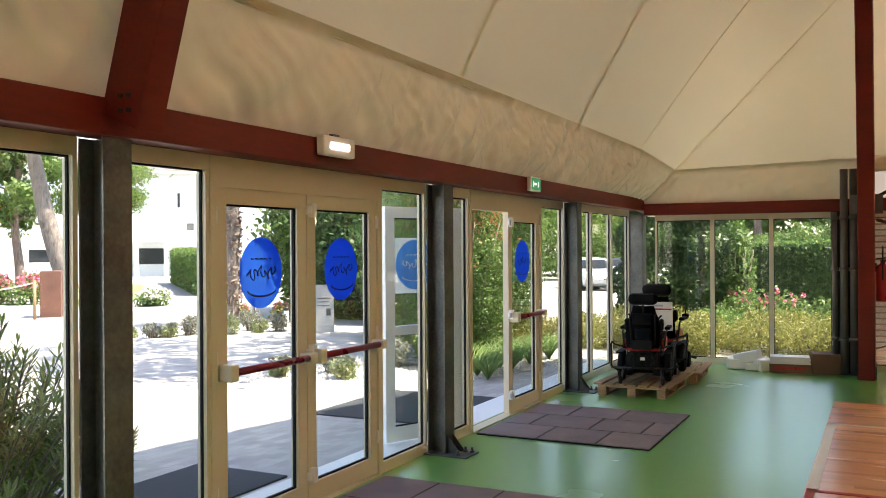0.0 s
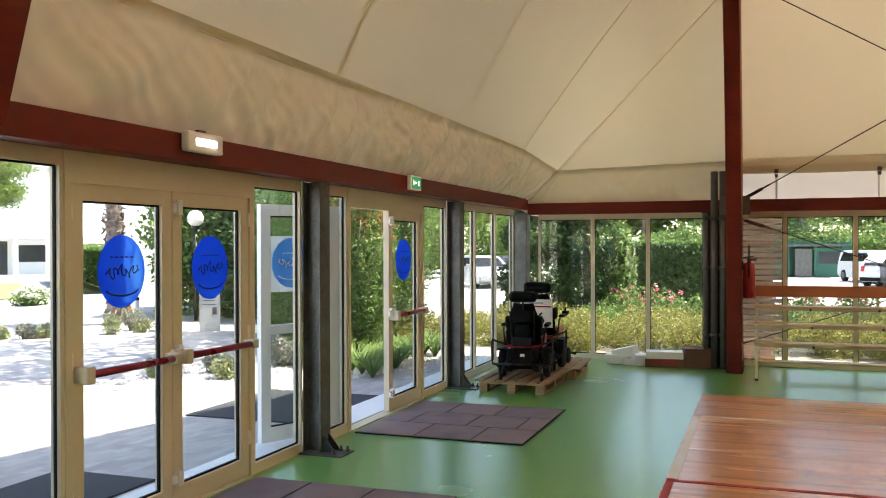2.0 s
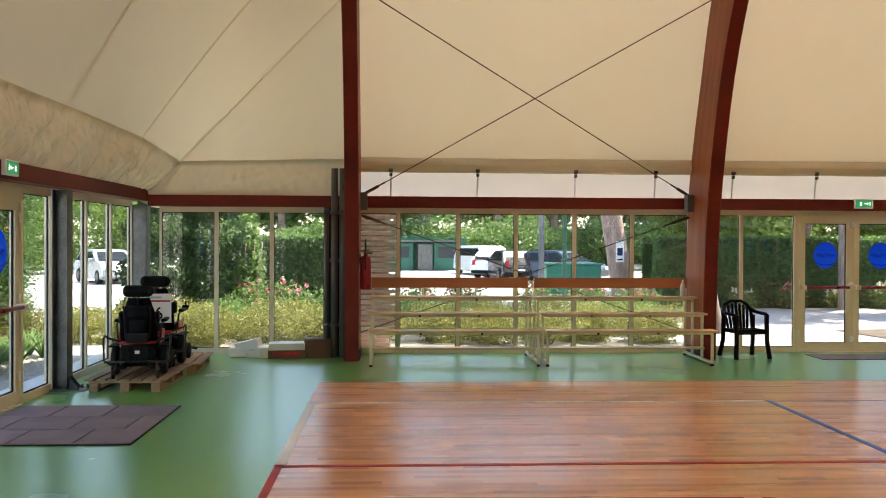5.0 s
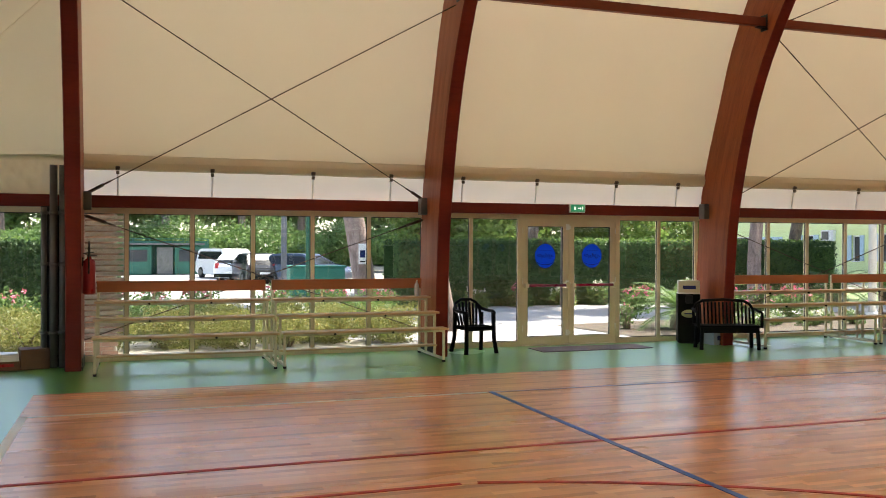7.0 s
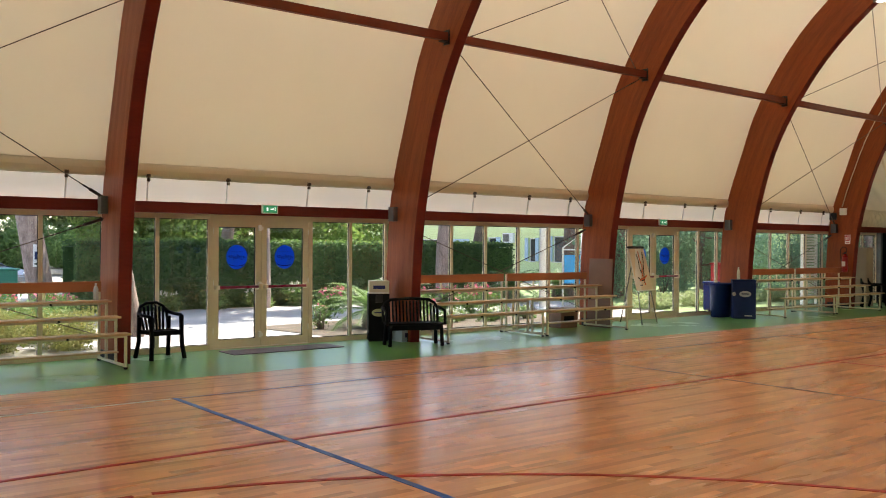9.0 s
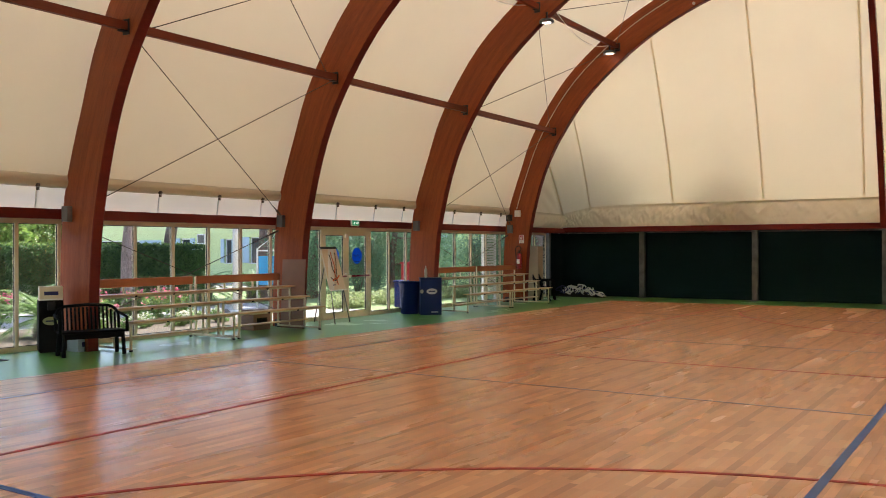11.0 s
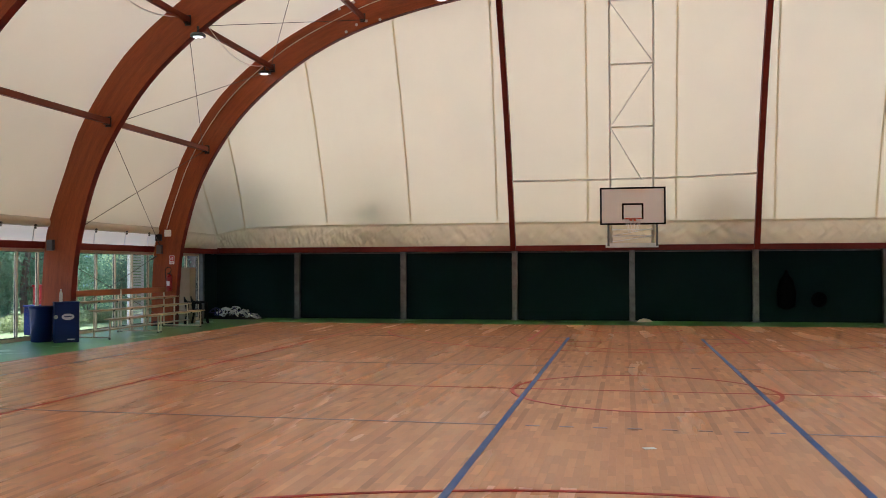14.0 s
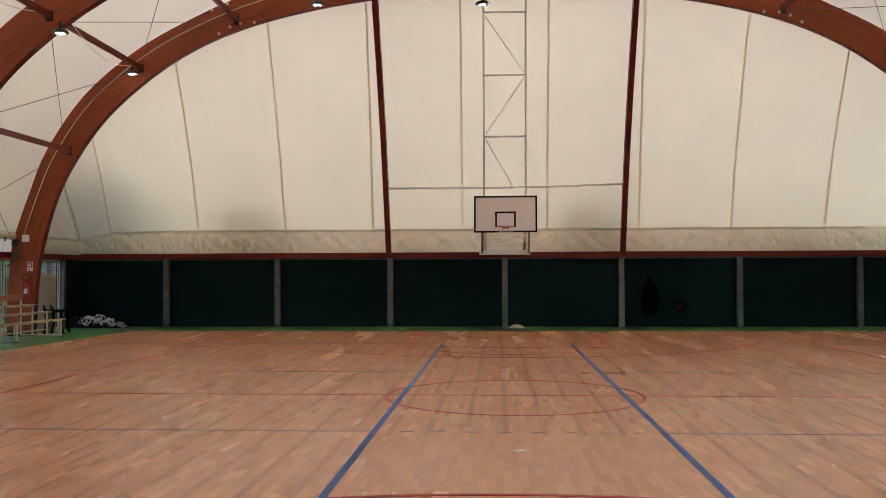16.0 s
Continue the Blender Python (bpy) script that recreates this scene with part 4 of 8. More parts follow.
def bleacher(x, y, w=2.38):
    """Three wooden tiers on a cream steel frame with a reddish back board. The front feet stand at x, y."""
    t = thing("bleacher", "three-tier wooden bench on cream steel tubes with back board", "bench", (x, y, 0), group="spectator benches")
    tiers = ((0.0, 0.475), (-0.42, 0.68), (-0.84, 0.885))
    for dx, z in tiers:
        solid("seat", BENCH_WOOD, t, (dx - 0.13, dx + 0.13, 0, w, z, z + 0.03), bev=0.006)
        solid("seat_rail", BENCH_STEEL, t, (dx - 0.02, dx + 0.02, 0.02, w - 0.02, z - 0.035, z - 0.001), bev=0.004)
        for q in (0.3, 0.65):
            bm = bmesh.new()
            tube(bm, [(dx + 0.10, q * w, z - 0.012), (dx + 0.135, q * w, z - 0.012)], 0.016, 8)
            part("seat_bolt", bm, BLACK_PLASTIC, t)
    solid("back_board", BENCH_RED, t, (-1.16, -1.135, 0.02, w - 0.02, 1.02, 1.175), bev=0.005)
    solid("foot_board", BENCH_WOOD, t, (-0.52, -0.34, 0.02, w - 0.02, 0.19, 0.215), bev=0.005)
    for v in (0.02, w - 0.055):
        bm = bmesh.new()
        for dx, z in tiers:
            box(bm, dx - 0.018, dx + 0.018, v, v + 0.035, 0.03, z, bev=0.004)
        box(bm, -1.197, -1.162, v, v + 0.035, 0.03, 1.16, bev=0.004)
        box(bm, -1.18, 0.02, v, v + 0.035, 0.03, 0.065, bev=0.004)
        box(bm, -1.18, -0.84, v + 0.002, v + 0.033, 0.85, 0.885)
        part("side_frame", bm, BENCH_STEEL, t)
        solid("rubber_foot", RUBBER, t, (-0.022, 0.022, v - 0.004, v + 0.04, 0, 0.03), bev=0.004)
        solid("rubber_foot", RUBBER, t, (-1.202, -1.157, v - 0.004, v + 0.04, 0, 0.03), bev=0.004)
    for q in (0.33, 0.66):
        solid("board_stay", BENCH_STEEL, t, (-1.192, -1.162, q * w - 0.015, q * w + 0.015, 0.87, 1.16), (-1.19, -0.86, q * w - 0.014, q * w + 0.014, 0.852, 0.883))
    return t


for x, y, w in ((-12.83, -2.90, 2.38), (-12.83, -0.47, 2.38), (-12.74, 7.42, 2.38), (-12.74, 9.85, 2.38), (-12.52, 17.76, 2.38), (-12.52, 20.20, 2.38)):
    bleacher(x, y, w)


def armchair(x, y, turn, label="black plastic garden armchair with slotted back"):
    t = thing("plastic_armchair", label, "chair", (x, y, 0), turn, group="plastic chairs")
    bm = bmesh.new()
    grid(bm, 8, 8, lambda u, v: Vector((-0.21 + 0.42 * u, -0.20 + 0.40 * v, 0.42 - 0.025 * math.sin(math.pi * u) * math.sin(math.pi * v))))
    bmesh.ops.solidify(bm, geom=bm.faces, thickness=0.02)
    part("seat", bm, BLACK_PLASTIC, t)
    solid("apron", BLACK_PLASTIC, t, (-0.23, 0.23, 0.19, 0.22, 0.36, 0.43), (-0.24, -0.21, -0.19, 0.19, 0.37, 0.43), (0.21, 0.24, -0.19, 0.19, 0.37, 0.43), bev=0.006)
    for sx in (-1, 1):
        for sy, top in ((-1, 0.62), (1, 0.43)):
            bm = bmesh.new()
            tube(bm, [(sx * 0.27, sy * 0.24 + (0.0 if sy > 0 else -0.02), 0.0), (sx * 0.245, sy * 0.20, 0.25), (sx * 0.24, sy * 0.19, top if sy < 0 else 0.64)], 0.034, 6, r1=0.036)
            part("leg", bm, BLACK_PLASTIC, t)
        bm = bmesh.new()
        tube(bm, [(sx * 0.25, 0.21, 0.63), (sx * 0.275, 0.12, 0.655), (sx * 0.275, -0.08, 0.66), (sx * 0.25, -0.21, 0.68), (sx * 0.20, -0.25, 0.74)], 0.026, 6)
        part("armrest", bm, BLACK_PLASTIC, t)
    for k in range(7):
        q = -0.18 + 0.36 * k / 6
        bm = bmesh.new()
        tube(bm, [(q * 0.85, -0.20, 0.40), (q, -0.25, 0.62), (q * 1.05, -0.275, 0.81 - abs(q) * 0.35)], 0.021, 5)
        part("back_slat", bm, BLACK_PLASTIC, t)
    bm = bmesh.new()
    tube(bm, [(-0.235, -0.20, 0.45), (-0.235, -0.24, 0.66), (-0.19, -0.27, 0.77), (-0.09, -0.28, 0.825), (0.09, -0.28, 0.825), (0.19, -0.27, 0.77), (0.235, -0.24, 0.66), (0.235, -0.20, 0.45)], 0.024, 6)
    part("back_frame", bm, BLACK_PLASTIC, t)
    return t


armchair(-13.75, 2.70, -82)
armchair(-13.35, 23.75, -60, "black plastic armchair beside the last bench")
armchair(-13.45, 24.35, -60, "black plastic armchair in the hall's far corner")


def garden_bench(x, y, turn):
    t = thing("plastic_bench", "black plastic two-seat garden bench with slatted back", "bench", (x, y, 0), turn)
    solid("seat", BLACK_PLASTIC, t, (-0.55, 0.55, -0.2, 0.22, 0.38, 0.42), bev=0.015)
    solid("apron", BLACK_PLASTIC, t, (-0.48, 0.48, 0.17, 0.20, 0.29, 0.38), bev=0.008)
    for k in range(15):
        q = -0.49 + 0.98 * k / 14
        bm = bmesh.new()
        tube(bm, [(q, -0.20, 0.40), (q, -0.24, 0.60), (q, -0.265, 0.80 - 0.10 * max(0.0, abs(q) - 0.36) / 0.13)], 0.019, 5)
        part("back_slat", bm, BLACK_PLASTIC, t)
    bm = bmesh.new()
    tube(bm, [(-0.55, -0.20, 0.42), (-0.555, -0.24, 0.66), (-0.50, -0.265, 0.76), (-0.38, -0.28, 0.82), (0.0, -0.285, 0.84), (0.38, -0.28, 0.82), (0.50, -0.265, 0.76), (0.555, -0.24, 0.66), (0.55, -0.20, 0.42)], 0.027, 6)
    part("back_frame", bm, BLACK_PLASTIC, t)
    for sx in (-1, 1):
        bm = bmesh.new()
        tube(bm, [(sx * 0.57, 0.20, 0.38), (sx * 0.58, 0.18, 0.63), (sx * 0.58, -0.05, 0.66), (sx * 0.57, -0.23, 0.68)], 0.028, 6)
        part("armrest", bm, BLACK_PLASTIC, t)
        for sy in (-1, 1):
            bm = bmesh.new()
            tube(bm, [(sx * 0.52, sy * 0.21, 0), (sx * 0.5, sy * 0.18, 0.40)], 0.035, 6)
            part("leg", bm, BLACK_PLASTIC, t)
    return t


garden_bench(-12.98, 6.88, -110).scale = (0.9, 0.9, 0.95)


LABEL = surf("pale_green_label", (0.60, 0.62, 0.36), (0.55, 0.57, 0.32), 0.5, 3.0, 0.02)


def drinks_cabinet(x, y):
    t = thing("drinks_cabinet", "black vending cabinet with an oval white label", "cabinet", (x, y, 0), -118)
    solid("body", BLACK_PLASTIC, t, (-0.19, 0.19, -0.1, 0.2, 0.02, 0.86), bev=0.012)
    solid("plinth", DARK_STEEL, t, (-0.17, 0.17, -0.09, 0.18, 0, 0.02))
    solid("top_tray", WHITE, t, (-0.185, 0.185, -0.095, 0.195, 0.86, 0.885), bev=0.008)
    bm = bmesh.new()
    ring = [bm.verts.new((0.0 + 0.13 * math.cos(k * math.pi / 16), 0.208, 0.52 + 0.07 * math.sin(k * math.pi / 16))) for k in range(32)]
    f = bm.faces.new(ring)
    bmesh.ops.solidify(bm, geom=[f], thickness=0.002)
    part("label_plate", bm, LABEL, t, "oval pale green label")
    solid("label_bar", NAVY, t, (-0.08, 0.08, 0.2105, 0.212, 0.51, 0.53))
    solid("spout", DARK_STEEL, t, (-0.06, 0.06, 0.2, 0.24, 0.70, 0.84), bev=0.01)
    return t


drinks_cabinet(-14.0, 6.82)


def carton(name, label, cat, x, y, z, sx, sy, sz, material, turn=0, tape=None):
    t = thing(name, label, cat, (x, y, z), turn)
    solid("body", material, t, (-sx / 2, sx / 2, -sy / 2, sy / 2, 0, sz), bev=0.006)
    bm = bmesh.new()
    box(bm, -sx / 2 + 0.004, -0.003, -sy / 2 + 0.002, sy / 2 - 0.002, sz, sz + 0.004)
    box(bm, 0.003, sx / 2 - 0.004, -sy / 2 + 0.002, sy / 2 - 0.002, sz, sz + 0.004)
    part("flap", bm, material, t)
    if tape:
        solid("print_bar", tape, t, (sx / 2 + 0.0005, sx / 2 + 0.002, -sy * 0.3, sy * 0.3, sz * 0.3, sz * 0.6))
    return t


CREAM_BOX = surf("cream_print_card", (0.72, 0.66, 0.52), (0.66, 0.60, 0.46), 0.5, 3.0, 0.04)
carton("capsule_box", "cream cardboard box on top of the cabinet", "box", -13.95, 6.80, 0.885, 0.24, 0.36, 0.20, CREAM_BOX, -28, NAVY)
BLUE_GREY = surf("pale_blue_plastic", (0.42, 0.52, 0.60), (0.36, 0.45, 0.52), 0.5, 3.0, 0.04)
carton("bottle_crate", "pale blue crate of bottles on the floor under the chairs", "crate", -13.62, 7.16, 0.0, 0.30, 0.36, 0.27, BLUE_GREY, 0, NAVY)


def hardboard(x, y, w, h):
    """A sheet that leans back against the near face of an arch."""
    t = thing("hardboard_sheet", "brown hardboard sheet leaning against a timber arch", "board", (x, y, 0))
    bm = bmesh.new()
    box(bm, -w / 2, w / 2, -0.008, 0.008, 0.0, h, bev=0.003, m=pose(0, 0, 0.004, -3.0, 0, 0))
    part("sheet", bm, HARDBOARD, t)
    bm = bmesh.new()
    box(bm, -w / 2, w / 2, -0.014, 0.010, 0.0, 0.03, m=pose(0, 0, 0, -3.0, 0, 0))
    part("edge_strip", bm, CARD, t)
    return t


hardboard(-13.52, 12.19, 0.66, 1.47)
carton("wooden_crate", "brown wooden crate standing below a bench", "crate", -13.95, 11.55, 0, 0.36, 0.5, 0.42, HARDBOARD, 0, BLACK_PLASTIC)


def easel(x, y, turn):
    PAPER = surf("drawing_paper", (0.80, 0.68, 0.54), (0.74, 0.62, 0.48), 0.7, 3.0, 0.02)
    ORANGE = surf("orange_brush_paint", (0.75, 0.16, 0.05), None, 0.6, 3.0, 0.02)
    t = thing("easel", "flip-chart easel with a sheet of brush strokes in red and black", "easel", (x, y, 0), turn)
    tilt = pose(0, 0.28, 0, 15, 0, 0)
    bm = bmesh.new()
    box(bm, -0.36, 0.36, -0.01, 0.0, 0.80, 1.76, m=tilt, bev=0.003)
    part("board", bm, WHITE, t)
    bm = bmesh.new()
    grid(bm, 8, 10, lambda u, v: tilt @ Vector((-0.33 + 0.66 * u, 0.006 + 0.012 * math.sin(u * 5 + v * 3), 0.78 + 0.96 * v)))
    sheet = part("paper_sheet", bm, PAPER, t, "cream paper with brush strokes")
    strokes = [(BLACK_PLASTIC, [(-0.20, 1.66), (-0.17, 1.45), (-0.10, 1.25), (-0.06, 1.1), (-0.02, 0.95)], 0.016),
               (ORANGE, [(-0.02, 1.68), (-0.03, 1.5), (-0.06, 1.3), (0.0, 1.15), (-0.05, 0.9)], 0.02),
               (BLACK_PLASTIC, [(0.07, 1.62), (0.04, 1.45), (0.06, 1.3), (0.0, 1.15), (0.0, 1.02), (0.10, 1.02), (0.22, 1.08)], 0.015),
               (ORANGE, [(-0.18, 1.12), (-0.05, 1.05), (0.05, 1.04), (0.16, 1.0)], 0.022), (NAVY, [(0.08, 0.90), (0.2, 0.90)], 0.012)]
    for mt, pts, r in strokes:
        bm = bmesh.new()
        tube(bm, spline([(p[0], p[1]) for p in pts], 24), r, 6)
        for v in bm.verts:
            v.co = Vector((v.co.x, v.co.z * 0.12 + 0.022, v.co.y))
        part("brush_stroke", bm, mt, sheet, m=tilt)
    solid("clamp_rail", DARK_STEEL, t, (-0.34, 0.34, -0.02, 0.03, 1.75, 1.80), bev=0.005, m=tilt)
    solid("pen_tray", WHITE, t, (-0.34, 0.34, 0.0, 0.07, 0.765, 0.785), bev=0.004, m=tilt)
    for p, q in (((-0.28, 0.05, 0.80), (-0.34, 0.20, 0)), ((0.28, 0.05, 0.80), (0.34, 0.20, 0)), ((0, -0.19, 1.7), (0, -0.55, 0))):
        bm = bmesh.new()
        tube(bm, [p, q], 0.013, 6)
        part("leg", bm, STEEL, t)
    return t


easel(-13.55, 13.66, -80)


def barrel(x, y, r, h, material, label):
    t = thing("plastic_bin", label, "bin", (x, y, 0), group="waste bins")
    bm = bmesh.new()
    lathe(bm, [(r * 0.82, 0), (r * 0.86, 0.02), (r * 0.97, h * 0.9), (r * 1.04, h * 0.93), (r * 1.04, h), (r * 0.96, h), (r * 0.8, 0.06)], 24)
    part("tub", bm, material, t)
    bm = bmesh.new()
    lathe(bm, [(r * 1.06, h - 0.02), (r * 1.07, h), (r * 1.0, h + 0.012), (r * 0.97, h - 0.01)], 24)
    part("rim", bm, material, t)
    return t


BLUE_PLASTIC = surf("blue_plastic", (0.005, 0.018, 0.115), (0.004, 0.014, 0.085), 0.45, 3.0, 0.03, spec=0.25)
barrel(-13.78, 16.95, 0.27, 0.83, BLUE_PLASTIC, "blue plastic waste bin against a timber arch")


def navy_counter(x, y, turn):
    t = thing("display_counter", "navy blue cardboard display counter with white oval mark", "counter", (x, y, 0), turn)
    solid("body", BLUE_PLASTIC, t, (-0.27, 0.27, -0.2, 0.25, 0.0, 0.92), bev=0.01)
    solid("top", BLUE_PLASTIC, t, (-0.28, 0.28, -0.21, 0.26, 0.92, 0.945), bev=0.006)
    bm = bmesh.new()
    ring = [bm.verts.new((-0.02 + 0.14 * math.cos(k * math.pi / 16), 0.253, 0.60 + 0.075 * math.sin(k * math.pi / 16))) for k in range(32)]
    f = bm.faces.new(ring)
    bmesh.ops.solidify(bm, geom=[f], thickness=0.002)
    part("oval_mark", bm, WHITE, t, "white oval mark")
    solid("mark_bar", NAVY, t, (-0.10, 0.06, 0.2545, 0.256, 0.59, 0.615))
    bm = bmesh.new()
    ring = [bm.verts.new((0.24 + 0.045 * math.cos(k * math.pi / 12), 0.253, 0.60 + 0.05 * math.sin(k * math.pi / 12))) for k in range(24)]
    f = bm.faces.new(ring)
    bmesh.ops.solidify(bm, geom=[f], thickness=0.002)
    part("round_mark", bm, CREAM_BOX, t)
    solid("text_bar", WHITE, t, (-0.18, 0.0, 0.2535, 0.255, 0.06, 0.085))
    return t


navy_counter(-13.2, 17.05, -140)


def bottle(x, y, z, material, label, h=0.24):
    t = thing("bottle", label, "bottle", (x, y, z), group="bottles")
    bm = bmesh.new()
    lathe(bm, [(0.034, 0), (0.037, 0.01), (0.037, h * 0.62), (0.03, h * 0.75), (0.013, h * 0.88), (0.013, h * 0.95)], 14)
    part("body", bm, material, t)
    bm = bmesh.new()
    lathe(bm, [(0.016, h * 0.94), (0.016, h), (0.012, h + 0.003)], 12)
    part("cap", bm, WHITE, t)
    return t


PET = surf("clear_plastic", (0.55, 0.58, 0.58), (0.5, 0.52, 0.52), 0.15, 3.0, 0.02)
bottle(-13.66, 1.72, 0.917, PET, "clear plastic water bottle standing on the top bench")
bottle(-13.3, 17.0, 0.945, CREAM_BOX, "pale spray bottle standing on the blue counter", 0.30)


def extinguisher(x, y, z, turn):
    t = thing("fire_extinguisher", "red fire extinguisher hung on a timber arch", "extinguisher", (x, y, z), turn, group="fire extinguishers")
    bm = bmesh.new()
    lathe(bm, [(0.07, 0), (0.082, 0.015), (0.082, 0.40), (0.07, 0.45), (0.03, 0.485), (0.026, 0.51)], 20)
    part("cylinder", bm, EXT_RED, t)
    bm = bmesh.new()
    box(bm, -0.05, 0.05, 0.079, 0.084, 0.16, 0.30, bev=0.002)
    part("label_plate", bm, WHITE, t)
    bm = bmesh.new()
    box(bm, -0.02, 0.02, -0.03, 0.10, 0.51, 0.535, bev=0.005)
    box(bm, -0.012, 0.012, -0.02, 0.12, 0.55, 0.565, bev=0.004, m=pose(0, 0, 0, 6, 0, 0))
    part("lever", bm, DARK_STEEL, t)
    bm = bmesh.new()
    tube(bm, spline([(0.03, 0.53), (-0.05, 0.60), (-0.03, 0.69), (0.06, 0.71), (0.13, 0.64), (0.13, 0.48), (0.10, 0.28)], 28), 0.011, 7)
    part("hose", bm, RUBBER, t, m=Matrix(((1, 0, 0, 0), (0, 0, 1, 0), (0, 1, 0, 0), (0, 0, 0, 1))))
    solid("wall_hook", DARK_STEEL, t, (-0.02, 0.02, -0.11, -0.07, 0.38, 0.5))
    return t


extinguisher(-13.52, ARCHES[0] + 0.19, 1.02, 0)
extinguisher(-13.52, ARCHES[5] - 0.21, 1.05, 180)


def notice(x, y, z, turn, w=0.16, h=0.26):
    t = thing("safety_sign", "small white and red extinguisher sign on a timber arch", "sign", (x, y, z), turn)
    solid("plate", WHITE, t, (-w / 2, w / 2, 0, 0.004, 0, h))
    solid("red_field", RED_PAINT, t, (-w / 2 + 0.015, w / 2 - 0.015, 0.0045, 0.006, h * 0.35, h - 0.015))
    solid("symbol", WHITE, t, (-0.03, -0.005, 0.0065, 0.008, h * 0.45, h * 0.85), (0.015, 0.04, 0.0065, 0.008, h * 0.45, h * 0.75))
    solid("text_bar", RED_PAINT, t, (-0.05, 0.05, 0.0045, 0.006, h * 0.12, h * 0.2))
    return t


notice(-13.5, ARCHES[5] - 0.104, 1.85, 180)


def junction(x, y, z, s, label, material):
    bm = bmesh.new()
    box(bm, x - s / 2, x + s / 2, y - 0.06, y, z, z + s, bev=0.01)
    lone("junction_box", bm, material, label, "box", group="junction boxes")


junction(-13.62, ARCHES[5] - 0.103, 2.68, 0.20, "white plastic junction box on a timber arch", WHITE)
junction(-13.92, ARCHES[5] - 0.103, 2.55, 0.20, "dark steel switch box on a timber arch", DARK_STEEL)
# pale conduit along the last arch
bm = bmesh.new()
tube(bm, [Vector((o.x * 0.68 + i.x * 0.32, ARCHES[5] - 0.118, o.y * 0.68 + i.y * 0.32)) for o, i in zip(OUT[9:], INN[9:])], 0.014, 6)
lone("conduit", bm, CREAM, "pale cable conduit fixed along the timber arch", "conduit")

# vertical pipes in the corner by the first arch
for dy, h, r in ((-0.28, 2.78, 0.05), (-0.16, 2.78, 0.05), (-0.40, 2.2, 0.035)):
    t = thing("rain_pipe", "grey steel rain pipe beside the timber arch", "pipe", (-13.86, ARCHES[0] + dy, 0), group="rain pipes")
    bm = bmesh.new()
    tube(bm, [(0, 0, 0), (0, 0, h)], r, 14)
    part("pipe", bm, PIPE_GREY, t)
    for z in (0.45, 1.4, 2.1):
        bm = bmesh.new()
        tube(bm, [(0, 0, z), (0, 0, z + 0.05)], r + 0.012, 14)
        part("clamp", bm, PIPE_GREY, t)
bm = bmesh.new()
box(bm, -14.25, -13.95, -3.60, -3.27, 0, 2.22, bev=0.006)
lone("corner_column", bm, DARK_STEEL, "dark steel column beside the first timber arch", "post", "structure")


def pallet(x, y, turn):
    t = thing("wooden_pallet", "raw wooden pallet on the green floor", "pallet", (x, y, 0), turn, group="pallets")
    for k in range(7):
        v = -0.4 + 0.8 * k / 6
        solid("deck_board", PALLET_WOOD, t, (-0.6, 0.6, v - 0.05, v + 0.05, 0.122, 0.144), bev=0.003)
    for u in (-0.545, 0.0, 0.545):
        solid("cross_board", PALLET_WOOD, t, (u - 0.05, u + 0.05, -0.4, 0.4, 0.10, 0.122), bev=0.003)
        for v in (-0.345, 0.0, 0.345):
            solid("block", PALLET_WOOD, t, (u - 0.055, u + 0.055, v - 0.05, v + 0.05, 0.022, 0.10), bev=0.003)
    for v in (-0.345, 0.0, 0.345):
        solid("runner", PALLET_WOOD, t, (-0.6, 0.6, v - 0.05, v + 0.05, 0.0, 0.022), bev=0.003)
    return t


pallet(-11.48, -5.58, 0)
pallet(-12.73, -5.50, 3)


